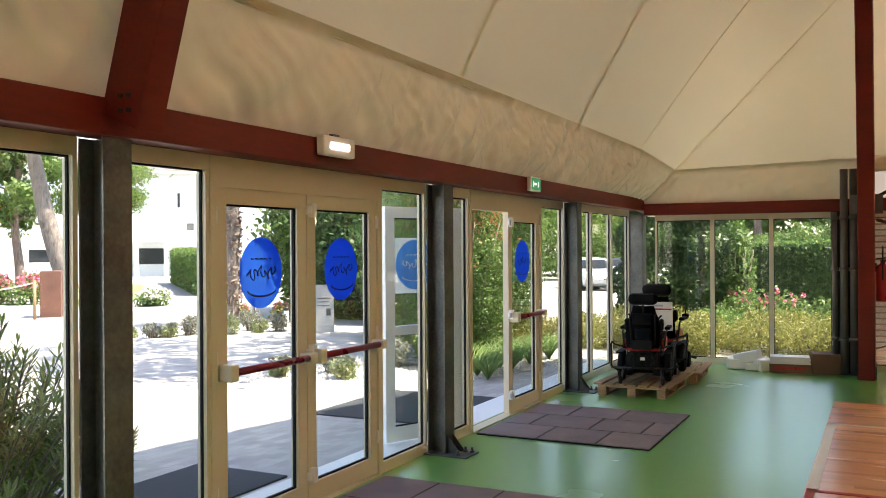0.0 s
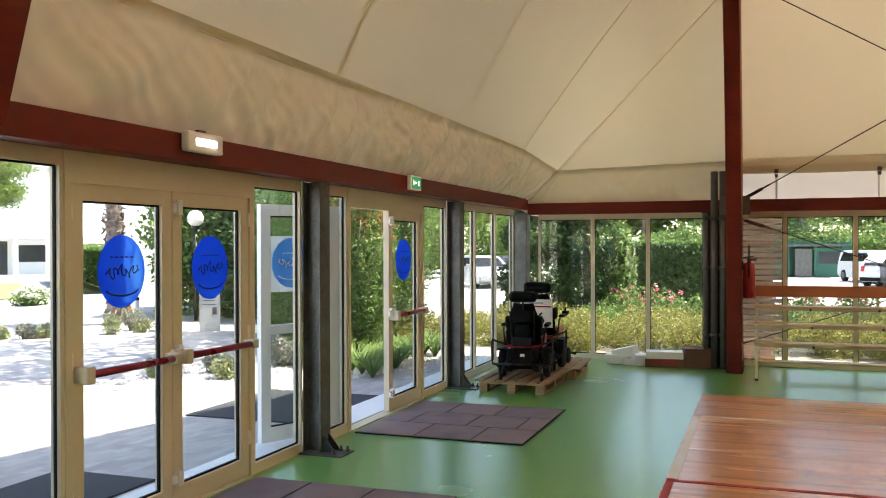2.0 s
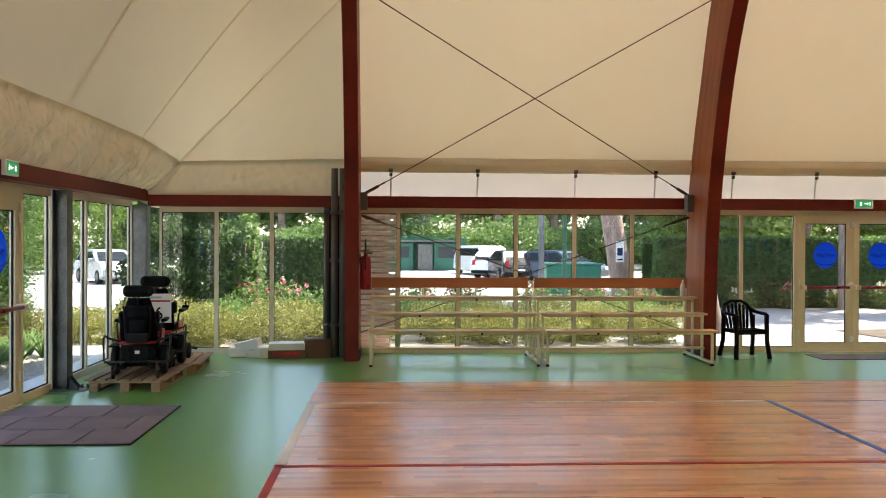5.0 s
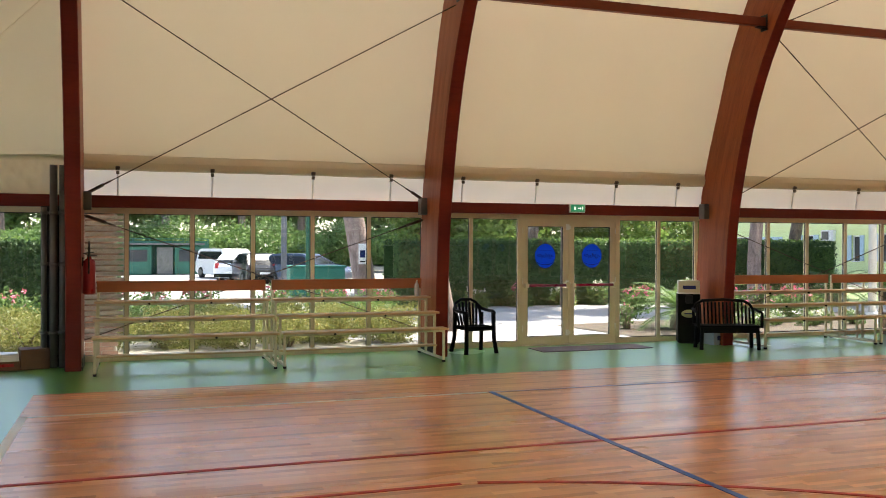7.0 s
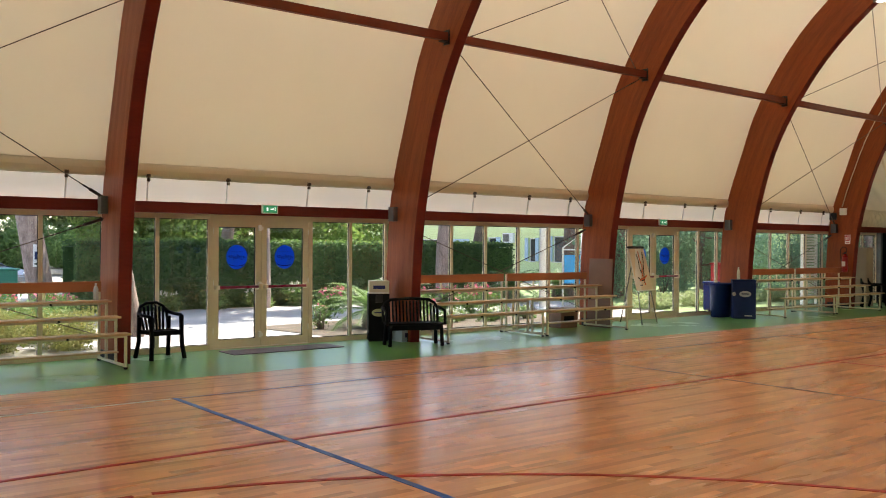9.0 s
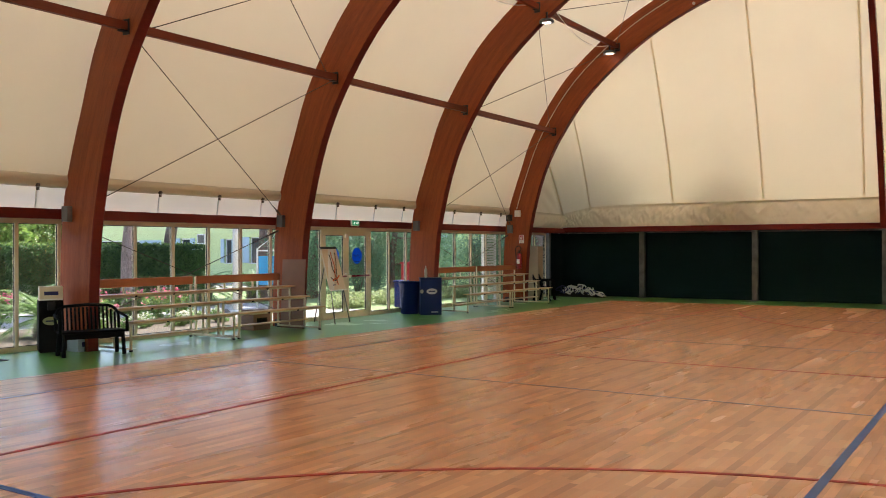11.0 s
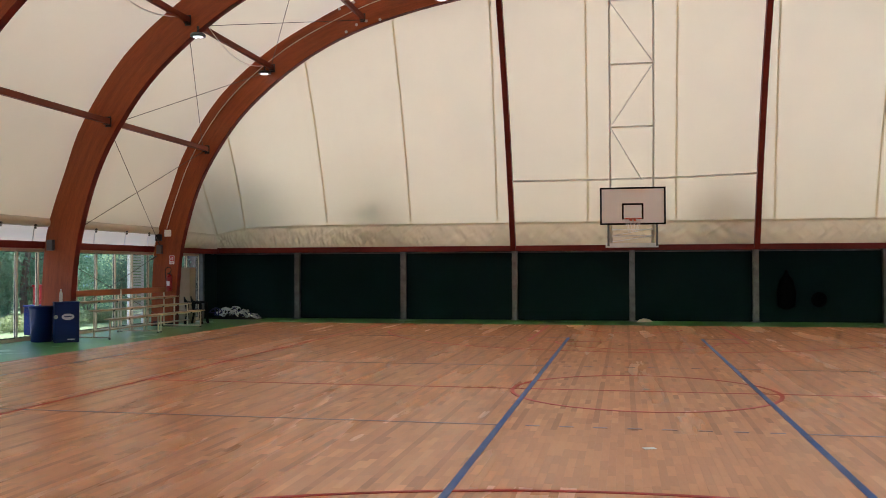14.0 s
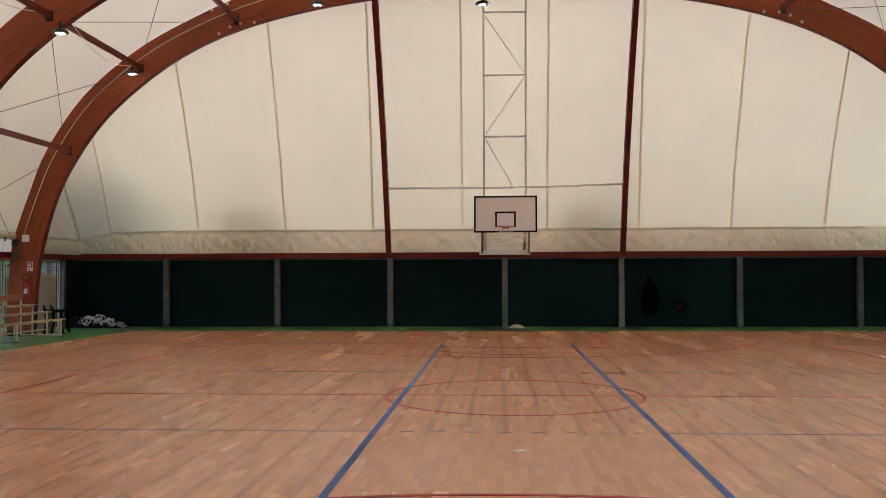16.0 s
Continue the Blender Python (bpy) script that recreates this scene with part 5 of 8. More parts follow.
def wheelchair(x, y, z, turn, label, plate=False):
    """An electric sports wheelchair; it faces local +y, its back towards -y."""
    t = thing("power_wheelchair", label, "wheelchair", (x, y, z), turn, group="power wheelchairs")
    solid("base", BLACK_PLASTIC, t, (-0.24, 0.24, -0.30, 0.36, 0.12, 0.36), bev=0.04)
    solid("battery_cover", BLACK_PLASTIC, t, (-0.21, 0.21, -0.40, -0.28, 0.20, 0.40), bev=0.03)
    solid("trim", RED_PAINT, t, (-0.215, 0.215, -0.34, -0.30, 0.415, 0.45), bev=0.008)
    for sx in (-1, 1):
        for yy, r, wd in ((-0.14, 0.19, 0.08), (0.34, 0.11, 0.05)):
            bm = bmesh.new()
            pr = [(r * 0.62, -wd / 2), (r * 0.9, -wd / 2), (r, -wd / 4), (r, wd / 4), (r * 0.9, wd / 2), (r * 0.62, wd / 2)]
            lathe(bm, pr, 22)
            w = part("wheel", bm, RUBBER, t, m=pose(sx * 0.30, yy, r, 0, 90, 0))
            bm = bmesh.new()
            lathe(bm, [(r * 0.6, -wd * 0.35), (r * 0.62, 0), (r * 0.6, wd * 0.35), (0.03, wd * 0.42)], 16)
            part("rim", bm, STEEL, w, m=pose(sx * 0.30, yy, r, 0, 90 * sx, 0))
        bm = bmesh.new()
        lathe(bm, [(0.02, -0.018), (0.05, -0.018), (0.055, 0), (0.05, 0.018), (0.02, 0.018)], 16)
        w = part("anti_tip_wheel", bm, RUBBER, t, m=pose(sx * 0.27, -0.52, 0.056, 0, 90, 0))
        bm = bmesh.new()
        tube(bm, [(sx * 0.22, -0.30, 0.24), (sx * 0.25, -0.45, 0.16), (sx * 0.25, -0.52, 0.07)], 0.014, 6)
        part("anti_tip_arm", bm, DARK_STEEL, t)
        solid("armrest", BLACK_PLASTIC, t, (sx * 0.29 - 0.035, sx * 0.29 + 0.035, -0.14, 0.20, 0.68, 0.72), bev=0.014)
        bm = bmesh.new()
        tube(bm, [(sx * 0.26, -0.22, 0.46), (sx * 0.28, -0.22, 0.66), (sx * 0.285, -0.10, 0.68)], 0.013, 6)
        part("arm_post", bm, DARK_STEEL, t)
        bm = bmesh.new()
        tube(bm, [(sx * 0.20, -0.30, 0.44), (sx * 0.37, -0.34, 0.50), (sx * 0.40, -0.36, 0.53), (sx * 0.41, -0.40, 0.50), (sx * 0.40, -0.42, 0.22), (sx * 0.30, -0.44, 0.16)], 0.014, 6)
        part("guard_tube", bm, DARK_STEEL, t)
    bm = bmesh.new()
    tube(bm, [(-0.40, -0.42, 0.20), (0.40, -0.42, 0.20)], 0.016, 6)
    part("rear_bar", bm, DARK_STEEL, t)
    bm = bmesh.new()
    tube(bm, [(-0.38, 0.48, 0.12), (-0.3, 0.60, 0.12), (0.3, 0.60, 0.12), (0.38, 0.48, 0.12)], 0.02, 6)
    part("bumper", bm, DARK_STEEL, t)
    solid("seat", BLACK_PLASTIC, t, (-0.22, 0.22, -0.22, 0.26, 0.42, 0.52), bev=0.03)
    tl = pose(0, 0, 0, 3, 0, 0)
    bm = bmesh.new()
    grid(bm, 14, 12, lambda u, v: tl @ Vector(((u - 0.5) * (0.37 + 0.10 * math.sin(math.pi * min(1, 0.25 + v * 0.9)) - 0.10 * v ** 4), -0.28 + 0.05 * (2 * u - 1) ** 2 - 0.02 * math.sin(6 * v), 0.47 + 0.55 * v)))
    bmesh.ops.solidify(bm, geom=bm.faces, thickness=0.055)
    back = part("backrest", bm, BLACK_PLASTIC, t)
    bm = bmesh.new()
    box(bm, -0.13, 0.13, -0.365, -0.315, 0.78, 0.93, bev=0.02, m=tl)
    box(bm, -0.10, 0.10, -0.36, -0.315, 0.58, 0.74, bev=0.02, m=tl)
    if not plate:
        part("back_shell", bm, BLACK_PLASTIC, back)
    for sx in (-1, 1):
        bm = bmesh.new()
        box(bm, sx * 0.225 - 0.025, sx * 0.225 + 0.025, -0.24, -0.10, 0.68, 0.84, bev=0.024, m=tl)
        part("side_pad", bm, BLACK_PLASTIC, back)
        bm = bmesh.new()
        tube(bm, [tl @ Vector(p) for p in ((sx * 0.15, -0.30, 0.5), (sx * 0.16, -0.33, 0.85), (sx * 0.16, -0.37, 0.92), (sx * 0.16, -0.45, 0.93))], 0.013, 6)
        if not plate:
            part("push_handle", bm, DARK_STEEL, back)
        solid("fender", BLACK_PLASTIC, t, (sx * 0.31 - 0.05, sx * 0.31 + 0.05, -0.34, 0.08, 0.375, 0.40), bev=0.012)
        solid("motor_housing", BLACK_PLASTIC, t, (sx * 0.19 - 0.06, sx * 0.19 + 0.06, -0.42, -0.22, 0.10, 0.22), bev=0.035)
        solid("side_trim", RED_PAINT, t, (sx * 0.245 - 0.012, sx * 0.245 + 0.012, -0.20, 0.24, 0.40, 0.56), bev=0.008)
        bm = bmesh.new()
        tube(bm, [(sx * 0.12, -0.43, 0.36), (sx * 0.16, -0.46, 0.30), (sx * 0.10, -0.45, 0.22), (sx * 0.2, -0.43, 0.17)], 0.009, 6)
        part("cable", bm, RUBBER, t)
    solid("seat_column", DARK_STEEL, t, (-0.09, 0.09, -0.14, 0.10, 0.34, 0.43), bev=0.01)
    solid("control_box", RUBBER, t, (-0.14, 0.14, -0.43, -0.36, 0.44, 0.56), bev=0.02)
    bm = bmesh.new()
    tube(bm, [(0, -0.31, 0.92), (0, -0.34, 1.08)], 0.015, 6)
    part("headrest_stem", bm, DARK_STEEL, t)
    bm = bmesh.new()
    box(bm, -0.19, 0.19, -0.39, -0.27, 1.02, 1.17, bev=0.058)
    part("headrest", bm, BLACK_PLASTIC, t)
    bm = bmesh.new()
    tube(bm, [(0.29, 0.18, 0.72), (0.29, 0.20, 0.80)], 0.012, 6)
    box(bm, 0.25, 0.33, 0.14, 0.26, 0.70, 0.75, bev=0.01)
    if plate:
        part("joystick", bm, BLACK_PLASTIC, t)
    solid("foot_plate", DARK_STEEL, t, (-0.16, 0.16, 0.42, 0.62, 0.09, 0.11), bev=0.006)
    bm = bmesh.new()
    for k in range(4):
        tube(bm, spline([(-0.14 + 0.09 * k, 0.42), (-0.1 + 0.07 * k, 0.30 - 0.03 * k), (-0.12 + 0.10 * k, 0.20)], 8), 0.006, 5)
    part("wire", bm, RUBBER, t, m=Matrix(((1, 0, 0, 0), (0, 0, 1, -0.41), (0, 1, 0, 0), (0, 0, 0, 1))))
    solid("sticker", WHITE, t, (-0.03, 0.03, -0.405, -0.401, 0.30, 0.34))
    if plate:
        tilt = pose(0, 0, 0, 3, 0, 0)
        p = solid("number_plate", WHITE, t, (-0.22, 0.22, -0.362, -0.348, 0.58, 0.96), m=tilt, label="white card with red bar and black digits")
        solid("red_stripe", RED_PAINT, p, (-0.21, 0.21, -0.366, -0.3625, 0.855, 0.875), m=tilt)
        solid("header_bar", BLUE_GREY, p, (-0.10, 0.10, -0.366, -0.3625, 0.90, 0.925), m=tilt)
        cu = bpy.data.curves.new("digits", "FONT")
        cu.body, cu.size, cu.extrude, cu.align_x = "66", 0.24, 0.001, "CENTER"
        d = new("digits", cu)
        d.parent = p
        d.matrix_basis = tilt @ pose(0, -0.365, 0.625, 90, 0, 0)
        cu.materials.append(BLACK_PLASTIC)
    t.scale = (0.96, 0.96, 0.96) if plate else (0.9, 0.9, 0.9)
    return t


wheelchair(-11.40, -5.53, 0.144, 97, "black electric sports wheelchair with red trim on a pallet")
wheelchair(-12.36, -5.56, 0.144, 92, "black electric sports wheelchair with a white number card", True)


# packing and boxes in the corner
def foam(x, y, z, sx, sy, sz, rx, rz, label="white packing foam block dumped by the window"):
    bm = bmesh.new()
    box(bm, -sx / 2, sx / 2, -sy / 2, sy / 2, 0, sz, bev=0.012)
    box(bm, -sx * 0.3, sx * 0.3, -sy / 2 - 0.012, -sy / 2 + 0.01, sz * 0.2, sz * 0.8)
    lone("packing_foam", bm, WHITE, label, "packaging", group="packing foam", at=pose(x, y, z, rx, 0, rz))


foam(-14.0, -4.86, 0.0, 0.30, 0.24, 0.14, 0, 10)
foam(-13.98, -4.68, 0.10, 0.26, 0.34, 0.14, 14, -8)
foam(-13.88, -4.46, 0.0, 0.30, 0.22, 0.16, 0, 25)
foam(-13.86, -4.62, 0.0, 0.16, 0.18, 0.09, 0, 5, "small yellowish foam offcut on the floor")


def bundle(x, y, turn):
    t = thing("paper_bundle", "open brown box filled with white printed paper", "box", (x, y, 0), turn)
    solid("tray", CARD, t, (-0.16, 0.16, -0.27, 0.27, 0, 0.12), bev=0.004)
    for k in range(4):
        a = 0.01 * (k % 2)
        solid("paper_stack", WHITE, t, (-0.15 + a, 0.15, -0.26, 0.26 - a, 0.12 + 0.025 * k, 0.144 + 0.025 * k), bev=0.003)
    solid("print_bar", RED_PAINT, t, (0.1605, 0.162, -0.2, 0.2, 0.05, 0.09))
    return t


bundle(-13.86, -4.12, 6)
carton("cardboard_box", "brown cardboard box with open flaps in the corner", "box", -13.92, -3.68, 0, 0.34, 0.36, 0.27, CARD, 12)


# ---- far end ----
def basket():
    t = thing("basketball_goal", "white wall-mounted basketball board with black border and orange ring", "basketball goal", (0, 23.55, 0))
    solid("board", BOARD, t, (-0.9, 0.9, 0.0, 0.012, 2.9, 3.95), bev=0.003)
    b = 0.05
    solid("border", BLACK_PLASTIC, t, (-0.9, 0.9, -0.004, -0.001, 3.95 - b, 3.95), (-0.9, 0.9, -0.004, -0.001, 2.9, 2.9 + b), (-0.9, -0.9 + b, -0.004, -0.001, 2.9 + b, 3.95 - b), (0.9 - b, 0.9, -0.004, -0.001, 2.9 + b, 3.95 - b))
    solid("target_square", BLACK_PLASTIC, t, (-0.295, 0.295, -0.004, -0.001, 3.45, 3.5), (-0.295, -0.245, -0.004, -0.001, 3.05, 3.45), (0.245, 0.295, -0.004, -0.001, 3.05, 3.45))
    ORANGE = surf("orange_ring_paint", (0.62, 0.08, 0.03), None, 0.4, 3.0, 0.03)
    bm = bmesh.new()
    tube(bm, [(0.23 * math.cos(k * math.pi / 16), -0.39 + 0.23 * math.sin(k * math.pi / 16), 3.05) for k in range(33)], 0.011, 6)
    box(bm, -0.09, 0.09, -0.17, 0.0, 3.0, 3.06, bev=0.01)
    ring = part("ring", bm, ORANGE, t, "orange steel ring")
    bm = bmesh.new()
    for k in range(12):
        a0, a1 = k * math.pi / 6, (k + 1) * math.pi / 6
        for s in (a0, a1):
            e = (a0 + a1) / 2
            tube(bm, [(0.22 * math.cos(s), -0.39 + 0.22 * math.sin(s), 3.04), (0.17 * math.cos(e), -0.39 + 0.17 * math.sin(e), 2.85), (0.12 * math.cos(s), -0.39 + 0.12 * math.sin(s), 2.68)], 0.006, 4)
    part("net", bm, WHITE, ring)
    for sx in (-1, 1):
        bm = bmesh.new()
        tube(bm, [(sx * 0.55, 0.05, 2.95), (sx * 0.62, 2.2, 2.95), (sx * 0.62, 3.5, 2.5)], 0.03, 8)
        tube(bm, [(sx * 0.55, 0.05, 3.8), (sx * 0.62, 3.3, 3.6)], 0.025, 8)
        part("wall_arm", bm, PALE_PAINT, t)
        solid("side_bracket", STEEL, t, (sx * 0.68 - 0.03, sx * 0.68 + 0.03, 0.6, 0.66, 2.32, 2.98), bev=0.004)
    bm = bmesh.new()
    tube(bm, [(-0.6, 0.9, 2.80), (0.6, 0.9, 2.80)], 0.016, 6)
    tube(bm, [(-0.6, 0.9, 2.62), (0.6, 0.9, 2.62)], 0.016, 6)
    tube(bm, [(-0.6, 0.9, 2.45), (0.6, 0.9, 2.62)], 0.012, 6)
    tube(bm, [(-0.6, 0.9, 2.62), (0.6, 0.9, 2.84)], 0.012, 6)
    part("stay", bm, WHITE_ALU, t)
    solid("base_rail", WHITE_ALU, t, (-0.82, 0.82, 3.45, 3.52, 2.34, 2.48), bev=0.006)
    return t


basket()


def ladder_truss():
    t = thing("wall_truss", "pale painted steel ladder truss rising behind the basketball board", "truss", (0, 0, 0))
    y0, y1 = 26.3, 23.3
    yz = lambda z: y0 + (y1 - y0) * (z - 2.5) / 7.0
    for sx in (-1, 1):
        bm = bmesh.new()
        tube(bm, [(sx * 0.65, yz(2.5), 2.5), (sx * 0.60, yz(9.6), 9.6)], 0.03, 8)
        part("chord", bm, PALE_PAINT, t)
    zs = (4.35, 5.85, 7.55, 9.2)
    for z in zs[1:]:
        bm = bmesh.new()
        tube(bm, [(-0.62, yz(z), z), (0.62, yz(z), z)], 0.026, 8)
        part("rung", bm, PALE_PAINT, t)
    for k, (a, b) in enumerate(zip(zs, zs[1:])):
        s = 1 if k % 2 == 0 else -1
        bm = bmesh.new()
        tube(bm, [(s * 0.62 if k % 2 else 0.28, yz(a), a) if k == 0 else (-0.62 if k % 2 else 0.62, yz(a), a), (-0.62 if k % 2 == 0 else 0.62, yz(b), b)], 0.014, 6)
        part("diagonal", bm, PALE_PAINT, t)
    return t


ladder_truss()
bm = bmesh.new()
tube(bm, [(-3.7, 25.95, 4.42), (-1.8, 25.85, 4.40), (0, 25.8, 4.40), (1.8, 25.85, 4.43), (3.7, 25.95, 4.50)], 0.03, 8)
lone("cross_tube", bm, PALE_PAINT, "pale steel tube spanning between the two end ribs", "tube")


def floodlight(x, z, ya):
    t = thing("floodlight", "small lit led floodlight under a timber arch", "lamp", (x, ya - 0.36, z), group="floodlights")
    bm = bmesh.new()
    lathe(bm, [(0.05, 0.06), (0.15, 0.045), (0.185, 0.0), (0.18, -0.03), (0.15, -0.035)], 18)
    part("housing", bm, STEEL, t)
    bm = bmesh.new()
    box(bm, -0.085, 0.085, -0.06, 0.06, -0.042, -0.036, m=Matrix.Identity(4))
    part("led_panel", bm, LED, t, "bright led panel")
    solid("stem", DARK_STEEL, t, (-0.02, 0.02, -0.02, 0.02, 0.06, 0.22))
    return t


for x, z, ya in ((-9.92, 7.14, ARCHES[4]), (9.92, 7.14, ARCHES[4]), (-10.45, 7.40, ARCHES[5]), (-5.2, 9.24, ARCHES[5]), (-0.62, 9.15, ARCHES[5]), (5.2, 9.24, ARCHES[5]), (10.45, 7.40, ARCHES[5])):
    floodlight(x, z, ya)
# pale supply cables that sag between the lamps
for y0, y1 in ((ARCHES[3], ARCHES[4]), (ARCHES[4], ARCHES[5])):
    bm = bmesh.new()
    a, b = Vector((-10.1, y0 + 0.12, 7.75)), Vector((-10.42, y1 - 0.3, 7.62))
    tube(bm, [a.lerp(b, k / 12) - Vector((0, 0, 0.42 * math.sin(math.pi * k / 12))) for k in range(13)], 0.012, 6)
    lone("supply_cable", bm, PALE_PAINT, "pale supply cable sagging between two arches", "cable", group="supply cables")


def bolt_group(s):
    for k, (x, z) in enumerate(((-8.05, 8.53), (-7.74, 8.72), (-7.45, 8.81), (-7.04, 8.83), (-8.26, 9.21), (-7.82, 9.38))):
        bm = bmesh.new()
        tube(bm, [(-s * x, ARCHES[5] - 0.12, z), (-s * x, ARCHES[5] - 0.1, z)], 0.042, 10)
        lone("joint_bolt", bm, BOLT, "steel bolt head at the arch's shoulder joint", "bolt", group="arch bolts")


bolt_group(-1)
bolt_group(1)


def net_heap(x, y):
    t = thing("net_heap", "tangled heap of white straps and dark netting on the floor", "net", (x, y, 0))
    rnd = random.Random(4)
    for k in range(38):
        pts = []
        px, py = rnd.uniform(-0.7, 0.6), rnd.uniform(-0.25, 0.25)
        for j in range(5):
            px += rnd.uniform(-0.28, 0.28)
            py += rnd.uniform(-0.15, 0.15)
            px, py = max(-0.95, min(0.95, px)), max(-0.32, min(0.32, py))
            h = max(0.015, 0.42 * (1 - ((px + 0.3) / 1.3) ** 2)) * rnd.uniform(0.2, 1.0)
            pts.append((px, py, max(0.016, h)))
        bm = bmesh.new()
        tube(bm, [Vector(p) for p in np_curve(pts, 14)], 0.019, 5)
        part("strap", bm, WHITE if k % 4 else NAVY, t)
    bm = bmesh.new()
    grid(bm, 18, 10, lambda u, v: Vector((-1.0 + 2.0 * u, -0.35 + 0.7 * v, 0.003 + 0.22 * max(0, math.sin(math.pi * u) * math.sin(math.pi * v)) * (0.7 + 0.5 * noise.noise((u * 6, v * 6, 1))))))
    part("netting", bm, RUBBER, t)


def np_curve(pts, n):
    p = [Vector(q) for q in pts]
    out = []
    for k in range(n):
        s = k / (n - 1) * (len(p) - 1)
        i = min(int(s), len(p) - 2)
        f = s - i
        a, b, c, d = p[max(i - 1, 0)], p[i], p[i + 1], p[min(i + 2, len(p) - 1)]
        q = 0.5 * ((2 * b) + (c - a) * f + (2 * a - 5 * b + 4 * c - d) * f * f + (3 * b - a - 3 * c + d) * f ** 3)
        q.z = max(q.z, 0.016)
        out.append(q)
    return out


net_heap(-13.3, 26.6)
carton("tall_cabinet", "narrow tan cabinet in the corner behind the last arch", "cabinet", -13.85, 24.3, 0, 0.36, 0.4, 1.75, surf("tan_board", (0.36, 0.29, 0.20), (0.30, 0.24, 0.16), 0.6, 3.0, 0.04))

# small things on the floor
bm = bmesh.new()
lathe(bm, [(0.02, 0.0), (0.07, 0.02), (0.115, 0.08), (0.12, 0.12), (0.115, 0.16), (0.07, 0.22), (0.02, 0.24)], 18)
lone("wall_vent", bm, SOOT, "dark round vent cover on the padded wall", "vent", at=pose(5.62, 27.45, 0.70, 90, 0, 0) @ Matrix.Diagonal((2.0, 2.0, 1.0, 1.0)))
bm = bmesh.new()
lathe(bm, [(0.05, 0.0), (0.15, 0.06), (0.17, 0.35), (0.12, 0.6), (0.04, 0.72), (0.02, 0.8)], 14)
lone("hanging_bag", bm, SOOT, "dark cloth bag hanging on the padded wall", "bag", at=pose(4.64, 27.12, 0.40) @ Matrix.Diagonal((1.7, 0.8, 1.5, 1.0)))
bm = bmesh.new()
grid(bm, 14, 10, lambda u, v: Vector((-0.26 + 0.52 * u, -0.14 + 0.28 * v, 0.002 + 0.13 * max(0, math.sin(math.pi * u) * math.sin(math.pi * v)) * (0.8 + 0.6 * noise.noise((u * 7, v * 5, 3))))))
lone("cloth_bag", bm, CREAM_BOX, "crumpled pale cloth bag on the floor by the wall", "bag", at=pose(0.38, 26.75, 0))
bm = bmesh.new()
box(bm, -0.06, 0.06, -0.045, 0.045, 0.0, 0.002)
lone("paper_card", bm, WHITE, "small white card lying on the parquet", "paper", at=pose(-0.02, 6.77, 0.0085, 0, 0, 20))
bm = bmesh.new()
box(bm, -0.05, 0.05, -0.04, 0.04, 0.0, 0.002)
lone("paper_card", bm, WHITE, "tiny paper scrap lying on the parquet", "paper", at=pose(0.05, 10.95, 0.0085, 0, 0, 50))


def emergency_lamp(m, u, z):
    t = thing("emergency_lamp", "lit white emergency lamp on the red wall beam", "lamp")
    t.matrix_basis = m @ pose(u, 0.26, z)
    solid("housing", WHITE, t, (-0.19, 0.19, 0, 0.06, -0.065, 0.065), bev=0.012)
    solid("diffuser", LED, t, (-0.11, 0.11, 0.0605, 0.064, -0.02, 0.02), label="glowing diffuser")
    solid("mount", STEEL, t, (-0.04, 0.04, 0.0, 0.03, 0.065, 0.085))
    return t


emergency_lamp(SOUTH, -5.61, 2.42)

# ---- outside ----
PAVING = surf("pale_stone_paving", (0.36, 0.345, 0.335), (0.28, 0.268, 0.26), 0.8, 0.35, 0.2, fine=7, wear=0.6)
GROUND = surf("sandy_ground", (0.36, 0.33, 0.28), (0.28, 0.26, 0.22), 0.9, 0.25, 0.2, fine=6, wear=0.6)
ASPHALT = surf("worn_asphalt", (0.30, 0.295, 0.29), (0.36, 0.355, 0.345), 0.85, 0.4, 0.2, fine=18, wear=0.6)
GRAVEL = surf("white_gravel", (0.60, 0.58, 0.55), (0.42, 0.40, 0.38), 0.85, 6.0, 0.5, fine=30, wear=0.9, island=0.25)
SOIL = surf("dark_soil", (0.09, 0.065, 0.045), (0.06, 0.045, 0.03), 0.95, 2.0, 0.4, fine=20)
LAWN = surf("lawn", (0.17, 0.23, 0.09), (0.12, 0.17, 0.06), 0.9, 1.0, 0.3, fine=25)
# brighter pinkish copy of the pine bark, with sunlight put into its colour
SUNLIT_BARK = surf("sunlit_pinkish_bark", (0.44, 0.33, 0.29), (0.17, 0.12, 0.105), 0.9, 7.0, 1.0, stretch=(1, 1, 0.3), fine=24, wear=0.9)
BARK = surf("pine_bark", (0.30, 0.22, 0.18), (0.09, 0.065, 0.055), 0.9, 9.0, 1.0, stretch=(1, 1, 0.22), fine=26, wear=0.9)
PALE_BARK = surf("pale_bark", (0.28, 0.24, 0.21), (0.09, 0.075, 0.065), 0.9, 8.0, 0.9, stretch=(1, 1, 0.3), fine=24, wear=0.9)
L_DARK = leafy("dark_hedge_leaves", (0.034, 0.075, 0.024), (0.085, 0.16, 0.05), 0.4)
L_GREEN = leafy("garden_leaves", (0.066, 0.14, 0.034), (0.175, 0.275, 0.075), 0.42)
L_OCHRE = leafy("ochre_green_leaves", (0.135, 0.165, 0.04), (0.30, 0.285, 0.085), 0.45)
L_LIGHT = leafy("light_leaves", (0.10, 0.17, 0.04), (0.20, 0.28, 0.08), 0.5)
L_PINE = leafy("pine_needles", (0.045, 0.085, 0.028), (0.10, 0.15, 0.05))
